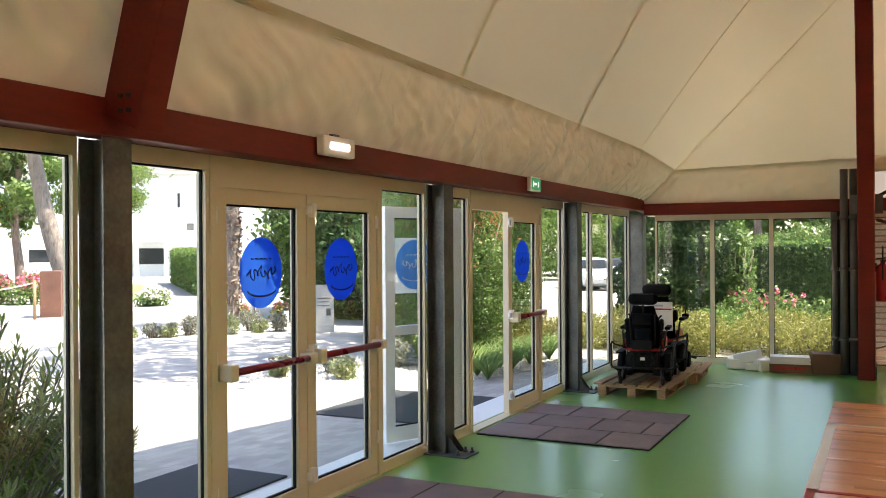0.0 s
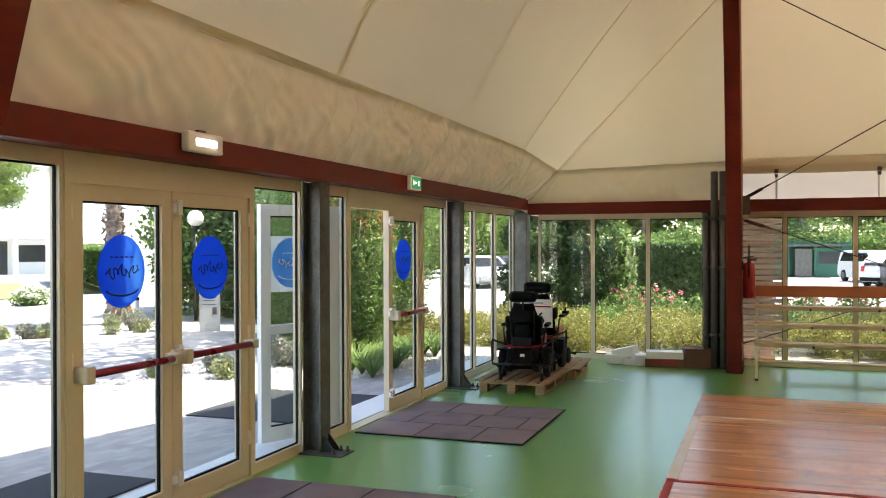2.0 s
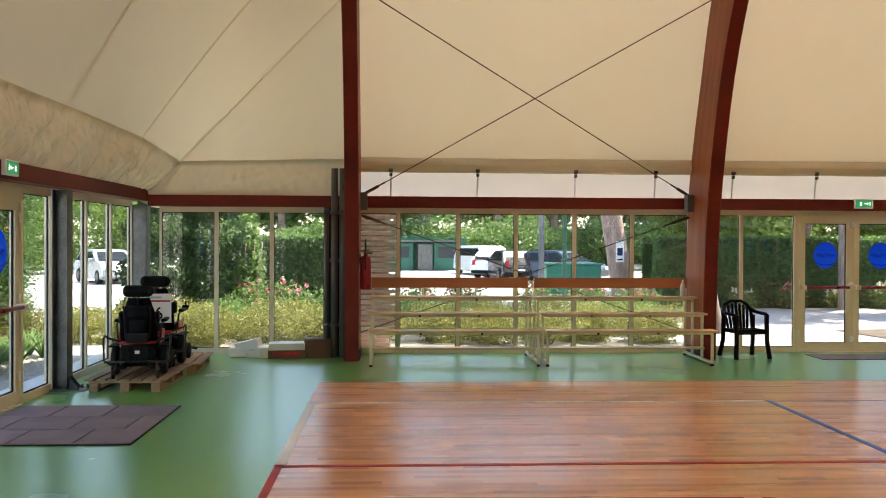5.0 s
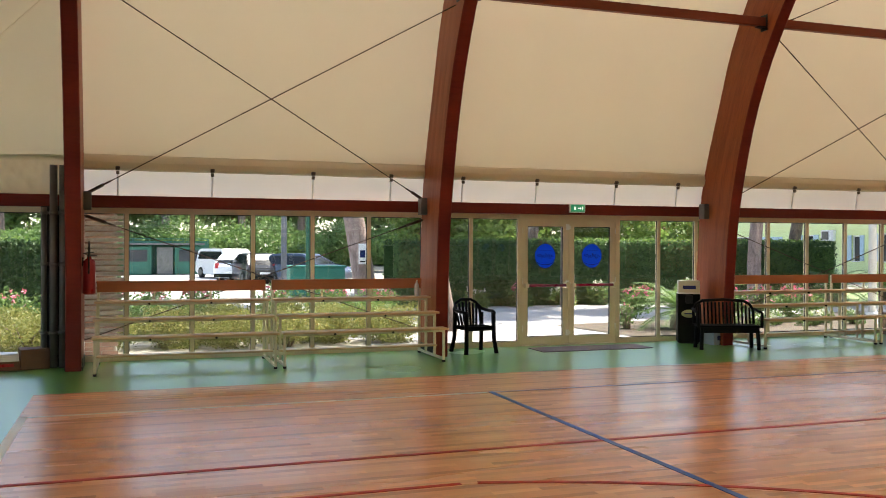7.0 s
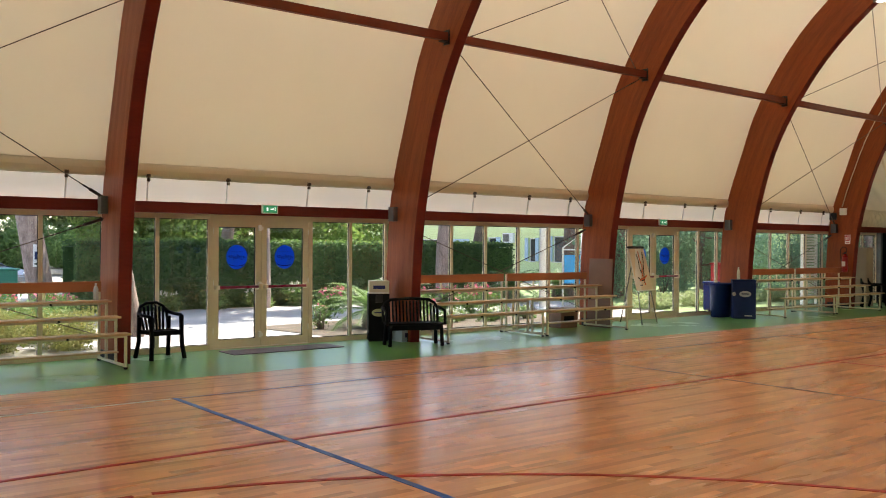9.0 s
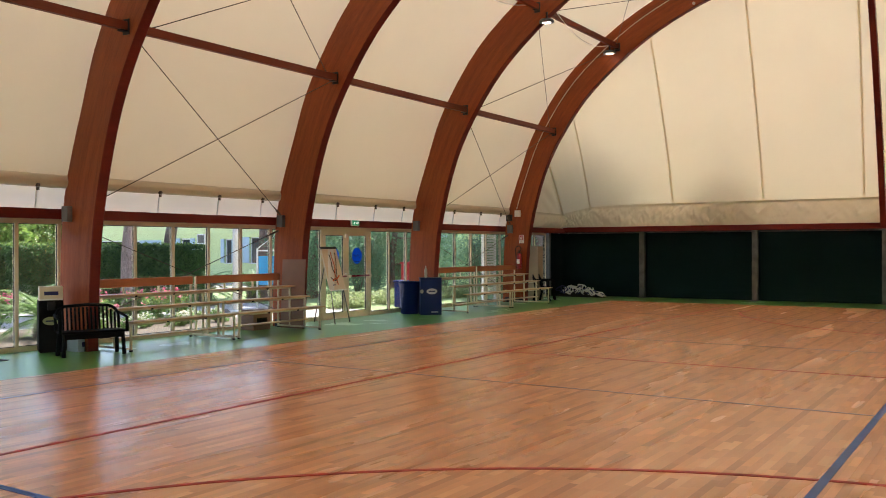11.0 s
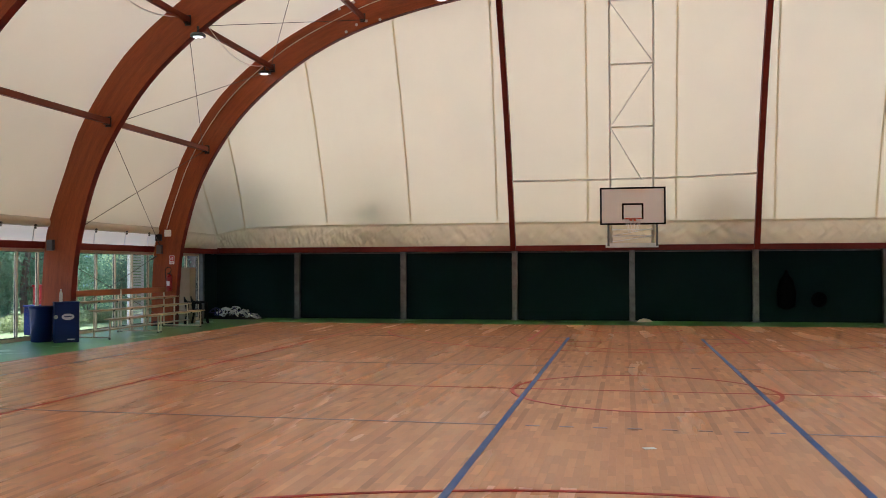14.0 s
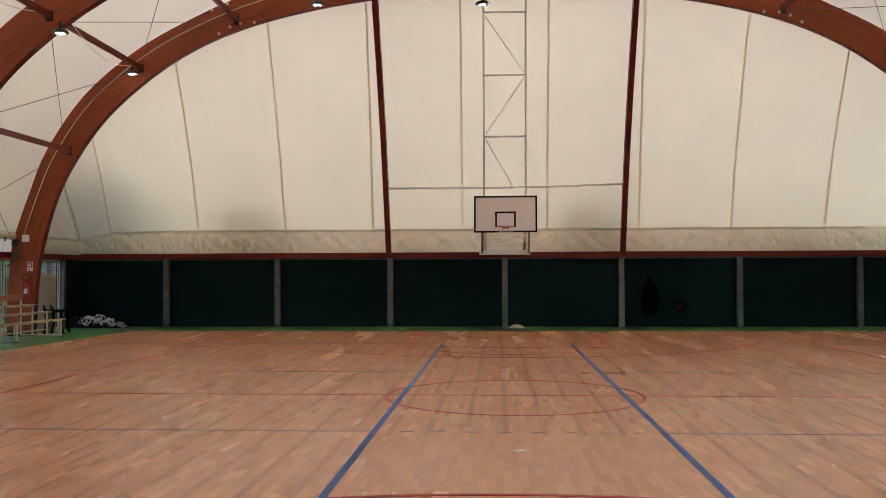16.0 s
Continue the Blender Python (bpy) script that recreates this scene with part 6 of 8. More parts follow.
# lighter greens with sunlight put into the leaf colour
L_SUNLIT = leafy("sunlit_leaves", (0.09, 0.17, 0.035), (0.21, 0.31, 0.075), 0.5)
L_REDTIP = leafy("red_tip_leaves", (0.34, 0.17, 0.07), (0.50, 0.26, 0.12), 0.5)
L_MEADOW = leafy("pale_meadow_leaves", (0.20, 0.26, 0.10), (0.36, 0.40, 0.20), 0.5)
# bluish haze and skylight at the far windows put into the leaf colour
L_HAZE = leafy("hazy_bluish_leaves", (0.15, 0.27, 0.16), (0.29, 0.42, 0.27), 0.5)
L_GREY = leafy("lavender_leaves", (0.17, 0.20, 0.13), (0.28, 0.27, 0.25))
PINK = leafy("pink_petals", (0.55, 0.08, 0.15), (0.78, 0.28, 0.36))
PETAL_WHITE = leafy("white_petals", (0.72, 0.72, 0.66), (0.62, 0.62, 0.52))
WALL_WHITE = surf("white_render", (0.78, 0.79, 0.78), (0.70, 0.72, 0.72), 0.85, 0.5, 0.06, fine=12)
WALL_BLUE = surf("pale_blue_render", (0.58, 0.68, 0.74), (0.52, 0.62, 0.68), 0.85, 0.5, 0.06, fine=12)
WALL_LIME = surf("lime_render", (0.72, 0.82, 0.42), (0.66, 0.75, 0.38), 0.85, 0.5, 0.06, fine=12)
TILES = surf("grey_roof_tiles", (0.15, 0.14, 0.135), (0.10, 0.093, 0.09), 0.8, 3.0, 0.4, fine=12)
CORTEN = surf("rusty_steel_plate", (0.19, 0.085, 0.055), (0.12, 0.055, 0.04), 0.8, 3.0, 0.2)
DARK_GLASS = surf("dark_window", (0.03, 0.035, 0.04), (0.05, 0.055, 0.06), 0.1, 1.0, 0.0)
GREEN_SHEET = surf("green_sheeting", (0.02, 0.14, 0.09), (0.015, 0.11, 0.07), 0.5, 1.0, 0.05)
rng = np.random.default_rng(7)


def ground_z(x, y):
    d = max(abs(x) - XW, YN - y, y - YF, 0)
    t = min(1, max(0, (d - 2) / 25))
    return -0.05 - 0.2 * t * t * (3 - 2 * t)


bm = bmesh.new()
xs = [-900, -300, -150, -90, -70] + list(range(-60, 61, 3)) + [70, 90, 150, 300, 900]
vs = {(i, j): bm.verts.new((x, y, ground_z(x, y) - 0.25 * (abs(x) < 13 and -5 < y < 26))) for i, x in enumerate(xs) for j, y in enumerate(xs)}
for i in range(len(xs) - 1):
    for j in range(len(xs) - 1):
        bm.faces.new((vs[i, j], vs[i + 1, j], vs[i + 1, j + 1], vs[i, j + 1]))
lone("ground", bm, GROUND, "pale sandy ground round the hall", "ground", "structure")


def patch(name, outline, material, label, cat, up=0.006, n=10):
    """A flat surface that follows the ground, from a four-cornered outline."""
    a, b, c, d = (Vector((*p, 0)) for p in outline)
    bm = bmesh.new()

    def at(u, v):
        p = a.lerp(b, u).lerp(d.lerp(c, u), v)
        return Vector((p.x, p.y, ground_z(p.x, p.y) + up))

    grid(bm, n, n, at)
    return lone(name, bm, material, label, cat, "structure")


patch("pavement", [(-3, -6.6), (-3, -26), (-30, -26), (-13.5, -6.6)], PAVING, "pale stone paving before the entrance", "pavement", 0.012, 24)
patch("road", [(-14.9, -26), (-60, -60), (-75, -20), (-24, -9)], ASPHALT, "sunlit worn grey driveway", "road", 0.008, 24)
patch("road", [(-22, -3), (-75, -14), (-75, 14), (-22, 4)], ASPHALT, "sunlit parking ground behind the hedge", "road", 0.010, 24)
patch("pavement", [(-14.5, 2.3), (-14.5, 8.9), (-24.5, 26), (-24.5, -2)], PAVING, "pale drive outside the side doors", "pavement", 0.014, 20)
patch("pavement", [(-14.5, 12.5), (-14.5, 17.4), (-16.5, 18), (-16.5, 12)], PAVING, "pale paving outside the side doors", "pavement", 0.016, 8)
patch("lawn", [(-15.6, 17.8), (-15.6, 34), (-30, 40), (-30, 20)], LAWN, "rough grass under the trees", "grass", 0.02, 16)
patch("pavement", [(-24.0, -25.0), (-29.3, -28.4), (-47.0, -45.5), (-43.0, -45.5)], PAVING, "grey garden path leading to the porch", "path", 0.014, 12)
bm = bmesh.new()
box(bm, -14.2, -3.0, YN - 0.55, YN - 0.12, -0.06, -0.005, bev=0.01)
lone("doorstep", bm, WALL_WHITE, "pale stone doorstep outside the entrance", "step", "structure")
bm = bmesh.new()
box(bm, -XW - 0.45, -XW - 0.12, YN, YF, -0.12, -0.01, bev=0.01)
lone("kerb", bm, WALL_WHITE, "pale concrete kerb along the hall's side", "kerb", "structure")
for (x0, x1, y0, y1) in ((-10.35, -8.6, -8.5, -7.05), (-6.33, -4.6, -8.03, -7.12)):
    bm = bmesh.new()
    box(bm, x0, x1, y0, y1, -0.04, -0.02, bev=0.004)
    lone("door_mat", bm, MAT_OUT, "dark charcoal mat on the paving outside the doors", "mat", group="outdoor mats")


# pavers before the entrance, in running bond
PAVER = surf("pale_pavers", (0.41, 0.395, 0.385), (0.32, 0.305, 0.297), 0.8, 2.0, 0.2, fine=30, wear=0.6, island=0.16)
pv, pf = [], []
for i in range(62):
    for j in range(78):
        x0 = -3.2 - 0.205 * i - (0.1 if j % 2 else 0)
        y0 = -7.06 - 0.105 * j
        z = ground_z(x0, y0) + 0.0125 + 0.0015 * rng.random()
        b = len(pv)
        pv += [(x0, y0, z), (x0 - 0.198, y0, z), (x0 - 0.198, y0 - 0.098, z), (x0, y0 - 0.098, z)]
        pf.append((b, b + 1, b + 2, b + 3))
me = bpy.data.meshes.new("pavers")
me.from_pydata(pv, [], pf)
me.materials.append(PAVER)
tagged(new("pavers", me), "small pale concrete pavers laid in running bond", "pavement", "", "stuff")


# ---- plants ----
def cloud(n, c, r, shell=0.45):
    """n points in an uneven ellipsoid, most of them near its skin."""
    d = rng.normal(size=(n, 3))
    d /= np.linalg.norm(d, axis=1)[:, None]
    q = rng.uniform(shell, 1.0, n) ** 0.7
    wob = 1 + 0.22 * np.sin(d[:, 0] * 5 + c[0]) * np.cos(d[:, 1] * 4 + c[1]) + 0.12 * np.sin(d[:, 2] * 9 + c[0] * 3)
    p = d * (q * wob)[:, None] * np.array(r) + np.array(c)
    return p


def leaves(name, pts, size, material, parent=None, label="", cat="", kind="", aspect=0.55):
    """One mesh of many small leaves, each a folded diamond."""
    n = len(pts)
    a = rng.normal(size=(n, 3))
    a /= np.linalg.norm(a, axis=1)[:, None]
    b = np.cross(a, rng.normal(size=(n, 3)))
    b /= np.linalg.norm(b, axis=1)[:, None] + 1e-9
    s = size * rng.uniform(0.6, 1.3, n)[:, None]
    quad = np.stack([pts - a * s, pts + b * s * aspect, pts + a * s, pts - b * s * aspect], 1).reshape(-1, 3)
    me = bpy.data.meshes.new(name)
    me.from_pydata(quad.tolist(), [], [(4 * i, 4 * i + 1, 4 * i + 2, 4 * i + 3) for i in range(n)])
    me.materials.append(material)
    ob = new(name, me)
    ob.parent = parent
    return tagged(ob, label, cat, "", kind)


def put(parent, x, y, turn=0.0, z=None):
    parent.matrix_basis = pose(x, y, ground_z(x, y) if z is None else z, 0, 0, turn)
    return parent


def shrub(name, label, x, y, rx, ry, h, n, size, material, extra=None, cat="shrub", group=""):
    """A bush of stems and leaves; extra: (material, count, size) of flowers or new shoots on its top."""
    t = put(thing(name, label, cat, group=group), x, y)
    bm = bmesh.new()
    for k in range(7):
        a = k * 0.9
        tube(bm, [(0.05 * math.cos(a), 0.05 * math.sin(a), 0), (rx * 0.3 * math.cos(a), ry * 0.3 * math.sin(a), h * 0.4), (rx * 0.6 * math.cos(a + 0.4), ry * 0.6 * math.sin(a + 0.4), h * 0.75)], 0.02, 5, r1=0.006)
    part("stem", bm, BARK, t)
    clumps = [cloud(n // 7, (rng.uniform(-0.45, 0.45) * rx, rng.uniform(-0.45, 0.45) * ry, h * q), (rx * 0.6, ry * 0.6, h * 0.40)) for q in (0.26, 0.32, 0.45, 0.5, 0.55, 0.6, 0.64)]
    p = np.concatenate(clumps)
    p[:, 2] = np.clip(p[:, 2], 0.03, None)
    leaves("foliage", p, size, material, t)
    if extra:
        m2, k2, s2 = extra
        top = p[np.argsort(-p[:, 2] + rng.normal(0, h * 0.12, len(p)))[:k2 * 3]]
        top = top[rng.permutation(len(top))[:k2]]
        petals = np.repeat(top, 5, axis=0) + rng.normal(0, s2 * 0.5, (len(top) * 5, 3))
        leaves("blossom", petals, s2, m2, t)
    return t


def hedge(label, x0, y0, x1, y1, w, h, n, size, material, name="hedge", cat="hedge"):
    """A clipped hedge along a line: dark inner body and a skin of leaves."""
    d = Vector((x1 - x0, y1 - y0, 0))
    ln = d.length
    ang = math.degrees(math.atan2(d.y, d.x))
    t = put(thing(name, label, cat), x0, y0, ang)
    bm = bmesh.new()
    nn = max(4, int(ln))
    grid(bm, nn, 3, lambda u, v: Vector((u * ln, -w / 2 + w * 0.1 + (w * 0.8) * v, (h - 0.12) + 0.05 * noise.noise((u * ln, v, 2)))))
    for side in (-1, 1):
        grid(bm, nn, 4, lambda u, v: Vector((u * ln, side * (w / 2 - 0.1) + 0.05 * noise.noise((u * ln, v * 2, side)), v * (h - 0.12))))
    part("inner_growth", bm, L_DARK, t)
    k1, k2 = int(n * 0.7), int(n * 0.3)
    side = rng.choice([-1, 1], k1)
    ps = np.stack([rng.uniform(0, ln, k1), side * (w / 2 + rng.normal(-0.03, 0.06, k1)), rng.uniform(0.02, h, k1)], 1)
    pt = np.stack([rng.uniform(0, ln, k2), rng.uniform(-w / 2, w / 2, k2), h + rng.normal(-0.02, 0.04, k2)], 1)
    leaves("foliage", np.concatenate([ps, pt]), size, material, t)
    # lighter leaves along the top, sunlight on the hedge put into their colour
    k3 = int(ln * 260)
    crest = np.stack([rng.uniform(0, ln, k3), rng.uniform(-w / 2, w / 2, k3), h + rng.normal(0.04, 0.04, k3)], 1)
    leaves("sunlit_crest", crest, size * 0.9, L_SUNLIT, t)
    return t


def tree(label, x, y, h, r, crown, n, size, material, bark=None, lean=(0.0, 0.0), first=0.45, clumps=12, name="tree", trunk_r=None):
    """Tapered trunk with limbs and a crown of separate leaf clumps. crown: its half width and half height."""
    bark = bark or BARK
    t = put(thing(name, label, "tree"), x, y)
    tr = trunk_r or r
    bend = [(lean[0] * (k / 6) + 0.10 * math.sin(k * 1.3 + x), lean[1] * (k / 6) + 0.10 * math.cos(k * 1.1 + y), h * k / 6) for k in range(7)]
    bm = bmesh.new()
    tube(bm, [(bend[0][0], bend[0][1], -0.1)] + np_curve(bend, 16), tr * 1.15, 12, r1=tr * 0.45)
    tips = []
    for k in range(clumps):
        f = first + (1 - first) * (k + 0.5) / clumps
        i = min(5, int(f * 6))
        p = Vector(bend[i]).lerp(Vector(bend[i + 1]), f * 6 - i)
        a = k * 2.4 + x
        out = crown[0] * rng.uniform(0.35, 0.85)
        tip = p + Vector((math.cos(a) * out, math.sin(a) * out, crown[1] * rng.uniform(0.0, 0.45)))
        tube(bm, [p, p.lerp(tip, 0.5) + Vector((0, 0, -0.1)), tip], tr * 0.3, 6, r1=tr * 0.08)
        tips.append(tip)
    part("trunk", bm, bark, t)
    pts = np.concatenate([cloud(n // len(tips), tuple(q), (crown[0] * 0.42, crown[0] * 0.42, crown[1] * 0.30), 0.2) for q in tips])
    leaves("crown", pts, size, material, t)
    return t


# beside the long side: low ochre bushes, roses, tall dark conifers, hedges
for k in range(-2, 10):
    shrub("low_shrub", "low ochre-green bush growing along the hall's side", -16.1 + 0.25 * math.sin(k * 2.1), -6.9 + k * 1.0, 0.85, 0.72, 0.65 + 0.05 * math.sin(k * 1.7), 9000, 0.022, L_OCHRE, group="low bushes")
for k in range(8):
    shrub("low_shrub", "green-yellow bush growing behind the front row", -17.5 + 0.2 * math.sin(k * 1.3), -7.0 + k * 1.25, 0.85, 0.85, 0.70, 6500, 0.026, L_GREEN if k % 3 == 1 else L_OCHRE, group="low bushes")
for k, y in enumerate((-5.6, -4.6, -3.7, -2.2, -1.0, 0.4, 1.4, 2.4)):
    shrub("rose_bush", "rose bush with pink blossom by the drive", -18.8, y, 0.6, 0.6, 0.92, 1600, 0.04, L_GREEN, (PINK, 20, 0.04), group="rose bushes")
for k, (x, y) in enumerate(((-19.6, -7.4), (-19.9, -6.4))):
    t = put(thing("conifer", "tall dense dark green conifer", "tree", group="dark conifers"), x, y)
    bm = bmesh.new()
    tube(bm, [(0, 0, -0.1), (0.03, 0, 2.5), (0, 0, 5.2)], 0.12, 8, r1=0.02)
    part("trunk", bm, BARK, t)
    z = rng.uniform(0.05, 5.3, 16000)
    rad = 0.85 * (1 - (z / 5.6) ** 1.6) * (1 + 0.18 * np.sin(z * 7 + k)) * rng.uniform(0.65, 1.05, len(z))
    a = rng.uniform(0, 2 * math.pi, len(z))
    leaves("crown", np.stack([rad * np.cos(a), rad * np.sin(a), z], 1), 0.055, L_DARK, t)
shrub("light_bush", "light green feathery bush beside the dark conifers", -19.3, -5.5, 0.35, 0.4, 2.3, 3500, 0.05, L_GREEN)
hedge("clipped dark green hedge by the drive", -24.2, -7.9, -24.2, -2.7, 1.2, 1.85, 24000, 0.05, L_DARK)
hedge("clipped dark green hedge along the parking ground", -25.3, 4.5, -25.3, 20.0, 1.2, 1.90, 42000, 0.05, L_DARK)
for k, y in enumerate(np.linspace(4.0, 19.0, 12)):
    shrub("rose_bush", "low rose bush with pale blossom before the hedge", -24.1, float(y), 0.45, 0.45, 0.55 + 0.15 * (k % 2), 900, 0.045, L_GREEN if k % 2 else L_LIGHT, (PETAL_WHITE if k % 3 else PINK, 18, 0.05), group="hedge roses")

# unseen hedge, added to keep bright ground out of the pane reflections
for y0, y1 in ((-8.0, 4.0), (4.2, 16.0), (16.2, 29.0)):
    hedge("unseen tall hedge added to darken reflections in the window panes", 18.6, y0, 18.6, y1, 1.2, 3.6, 14000, 0.09, L_DARK)

# pines and woods
tree("leaning pine with reddish furrowed bark", -27.2, 4.42, 9.5, 0.33, (3.2, 2.2), 9000, 0.16, L_PINE, SUNLIT_BARK, lean=(-0.2, -2.1), first=0.72)
tree("pine with pale bark by the side doors", -24.0, 9.6, 9.0, 0.20, (3.0, 2.0), 7000, 0.15, L_PINE, SUNLIT_BARK, lean=(0.3, -0.5), first=0.7)
tree("pine standing near the lime-coloured house", -22.0, 14.6, 9.5, 0.19, (3.0, 2.0), 7000, 0.15, L_PINE, SUNLIT_BARK, lean=(0.3, 0.4), first=0.72)
tree("pine standing near the lime-coloured house", -22.0, 20.2, 9.5, 0.24, (3.0, 2.0), 7000, 0.15, L_PINE, lean=(0.0, 0.5), first=0.72)
# pine added to cast shade on the membrane's far corner
tree("tall pine added to shade the roof at the hall's far corner", -17.2, 31.0, 11.5, 0.24, (4.2, 3.0), 12000, 0.15, L_PINE, lean=(0.4, -0.5), first=0.5, clumps=16)
# unseen trees, added to darken the lower end membrane with their shade
for k, x in enumerate((-9.0, -2.5, 3.0, 8.5)):
    tree("unseen leafy tree added to shade the membrane above the end wall", x, 30.6 + 0.5 * (k % 2), 5.6 + 0.5 * (k % 3), 0.15, (2.4, 2.2), 7000, 0.12, L_GREEN, first=0.25, clumps=12)
tree("leaning pine behind the end of the hedge", -27.0, 20.0, 9.5, 0.22, (3.0, 2.0), 7000, 0.15, L_PINE, lean=(-0.6, 2.0), first=0.72)
tree("pine with dark bark behind the hedge", -26.8, 9.6, 9.5, 0.2, (3.0, 2.0), 7000, 0.15, L_PINE, lean=(0.2, 0.3), first=0.72)
tree("tall pine beside the entrance yard", -15.2, -9.7, 10.5, 0.2, (4.2, 2.0), 5000, 0.14, L_PINE, lean=(1.2, 1.6), first=0.72)
tree("leaning trunk close to the side doors", -17.6, 3.75, 9.0, 0.11, (2.0, 1.2), 1200, 0.10, L_PINE, BARK, lean=(-1.6, -1.6), first=0.85)
for k in range(17):
    y = -34 + k * 5.6
    x = -64 - 7 * ((k * 7) % 3) + 2 * math.sin(k)
    tree("tall pine in the wood behind the parking ground", x, y, 12 + (k % 3), 0.32, (4.5, 3.2), 13000, 0.17, L_PINE if k % 2 else L_GREEN, first=0.56, clumps=11)
for k in range(3):
    y = 8 + k * 4.0
    tree("leafy tree behind the hedge", -33 - 4 * (k % 3), y, 8.5, 0.2, (3.0, 2.6), 13000, 0.10, L_LIGHT if k % 3 == 0 else L_GREEN, first=0.30, clumps=12)
bushes = np.concatenate([cloud(5000, (-75 + 5 * math.sin(k), -40 + k * 5.0, 0.45), (3.5, 3.2, 0.75 + 0.25 * (k % 3)), 0.3) for k in range(22)])
wood = np.concatenate([cloud(5000, (-31.5 + 1.5 * math.sin(k * 2.1), 8.0 + k * 1.7, 2.6), (2.2, 1.8, 2.0 + 0.7 * (k % 3)), 0.3) for k in range(7)] + [cloud(5000, (-52 + 2 * math.sin(k * 1.7), -25 + k * 2.4, 2.4), (2.4, 2.2, 2.4 + 0.6 * (k % 3)), 0.3) for k in range(6)])
wood[:, 2] = np.clip(wood[:, 2], 0.0, None)
leaves("undergrowth", wood, 0.11, L_SUNLIT, None, "dense leafy thicket behind the clipped hedge", "undergrowth", "stuff")
far = np.concatenate([cloud(3000, (-80 + 3 * math.sin(k * 1.9), -62 + 3.6 * k, 6.6), (4, 3.2, 3.0 + 0.8 * (k % 3)), 0.3) for k in range(32)])
leaves("undergrowth", far, 0.38, L_GREEN, None, "dark crowns of the far pine wood", "undergrowth", "stuff")
edge = np.concatenate([cloud(3600, (-62 + 1.5 * math.sin(k * 1.7), -9 + 1.9 * k, 1.6), (2.2, 2.0, 1.1 + 0.5 * (k % 3)), 0.3) for k in range(15)])
edge[:, 2] = np.clip(edge[:, 2], 0.0, None)
leaves("undergrowth", edge, 0.11, L_GREEN, None, "green thicket at the edge of the parking ground", "undergrowth", "stuff")
leaves("undergrowth", bushes, 0.17, L_GREEN, None, "dense green undergrowth of the far wood", "undergrowth", "stuff")
for k in range(5):
    shrub("tall_bush", "leafy bush with haze-paled leaves outside the corner windows", -17.7, 27.2 + 1.3 * k, 1.0, 1.0, 2.6, 4500, 0.05, L_HAZE, group="corner bushes")
# trees close to the far part of the long side
for k, (x, y) in enumerate(((-21.4, 22.0), (-22.5, 24.5), (-21.3, 26.6), (-21.6, 29.5), (-24, 29))):
    tree("leafy tree close to the hall", x, y, 5.6, 0.13, (2.0, 2.4), 6500, 0.075, L_HAZE, first=0.10, clumps=14)
for k in range(8):
    shrub("low_shrub", "grassy undergrowth outside the far windows", -17.0 - 0.8 * (k % 2), 18.4 + k * 1.05, 0.95, 0.95, 0.42, 2600, 0.04, L_MEADOW, group="grassy undergrowth")
for k in range(7):
    shrub("tall_bush", "dense green bush outside the far windows", -21.4 - 0.7 * (k % 2), 21.4 + 1.5 * k, 1.2, 1.2, 2.3 + 0.3 * (k % 3), 4500, 0.045, L_HAZE, group="side bushes")


def palm(x, y, h, n, length, label, trunk=0.16, name="palm"):
    t = put(thing(name, label, "palm"), x, y)
    bm = bmesh.new()
    rings = [(trunk * (1.25 if k % 2 else 1.0), h * k / 14) for k in range(15)]
    lathe(bm, rings, 12)
    part("trunk", bm, PALE_BARK if h > 1 else BARK, t)
    if h > 1:
        a, z = rng.uniform(0, 6.28, 900), rng.uniform(0.1, h, 900)
        rr = trunk * rng.uniform(1.1, 1.6, 900)
        leaves("leaf_base_husk", np.stack([rr * np.cos(a), rr * np.sin(a), z], 1), 0.10, BARK, t, aspect=0.3)
    bm = bmesh.new()
    for k in range(n):
        a = k * 2.4
        el = 1.25 - 1.5 * (k / n)
        pts = []
        for j in range(8):
            s = j / 7
            pts.append(Vector((math.cos(a) * length * s * math.cos(el * (1 - 0.5 * s)), math.sin(a) * length * s * math.cos(el * (1 - 0.5 * s)), h + length * (s * math.sin(el) - 0.5 * s * s))))
        side = Vector((-math.sin(a), math.cos(a), 0))
        tube(bm, pts, 0.014, 4, r1=0.004)
        for j in range(1, 8):
            for q in (0.0, 0.2, 0.4, 0.6, 0.8):
                p = pts[j - 1].lerp(pts[j], q)
                d = (pts[j] - pts[j - 1]).normalized()
                ll = length * 0.20 * (1 - 0.75 * abs(j / 7 - 0.35))
                for sg in (-1, 1):
                    e = p + (side * sg * 0.85 + d * 0.5 + Vector((0, 0, -0.15))) * ll
                    bm.faces.new([bm.verts.new(v) for v in (p - d * 0.012, p + d * 0.012, e)])
    part("frond_crown", bm, L_GREEN, t, fix=False)
    return t


palm(-16.5, 8.35, 0.4, 30, 1.45, "short cycad palm with arching fronds", 0.2, "cycad")
palm(-21.5, 17.0, 0.5, 28, 1.3, "short palm growing before the lime-coloured house", 0.18)
palm(-22.5, 20.0, 0.5, 28, 1.3, "short palm growing before the lime-coloured house", 0.18)
for k, (x, y) in enumerate(((-19.5, 9.0), (-17.6, 9.6), (-17.4, 10.3), (-17.3, 11.6), (-17.6, 12.6), (-18.3, 10.8), (-18.6, 12.0))):
    shrub("rose_bush", "rose bush with pink blossom by the side doors", x, y, 0.42, 0.42, 0.75, 1100, 0.04, L_GREEN, (PINK, 16, 0.05), group="door roses")
shrub("rose_bush", "small rose bush with red blossom beside the cycad", -16.7, 7.2, 0.24, 0.24, 0.6, 380, 0.03, L_GREEN, (PINK, 3, 0.035), group="door roses")
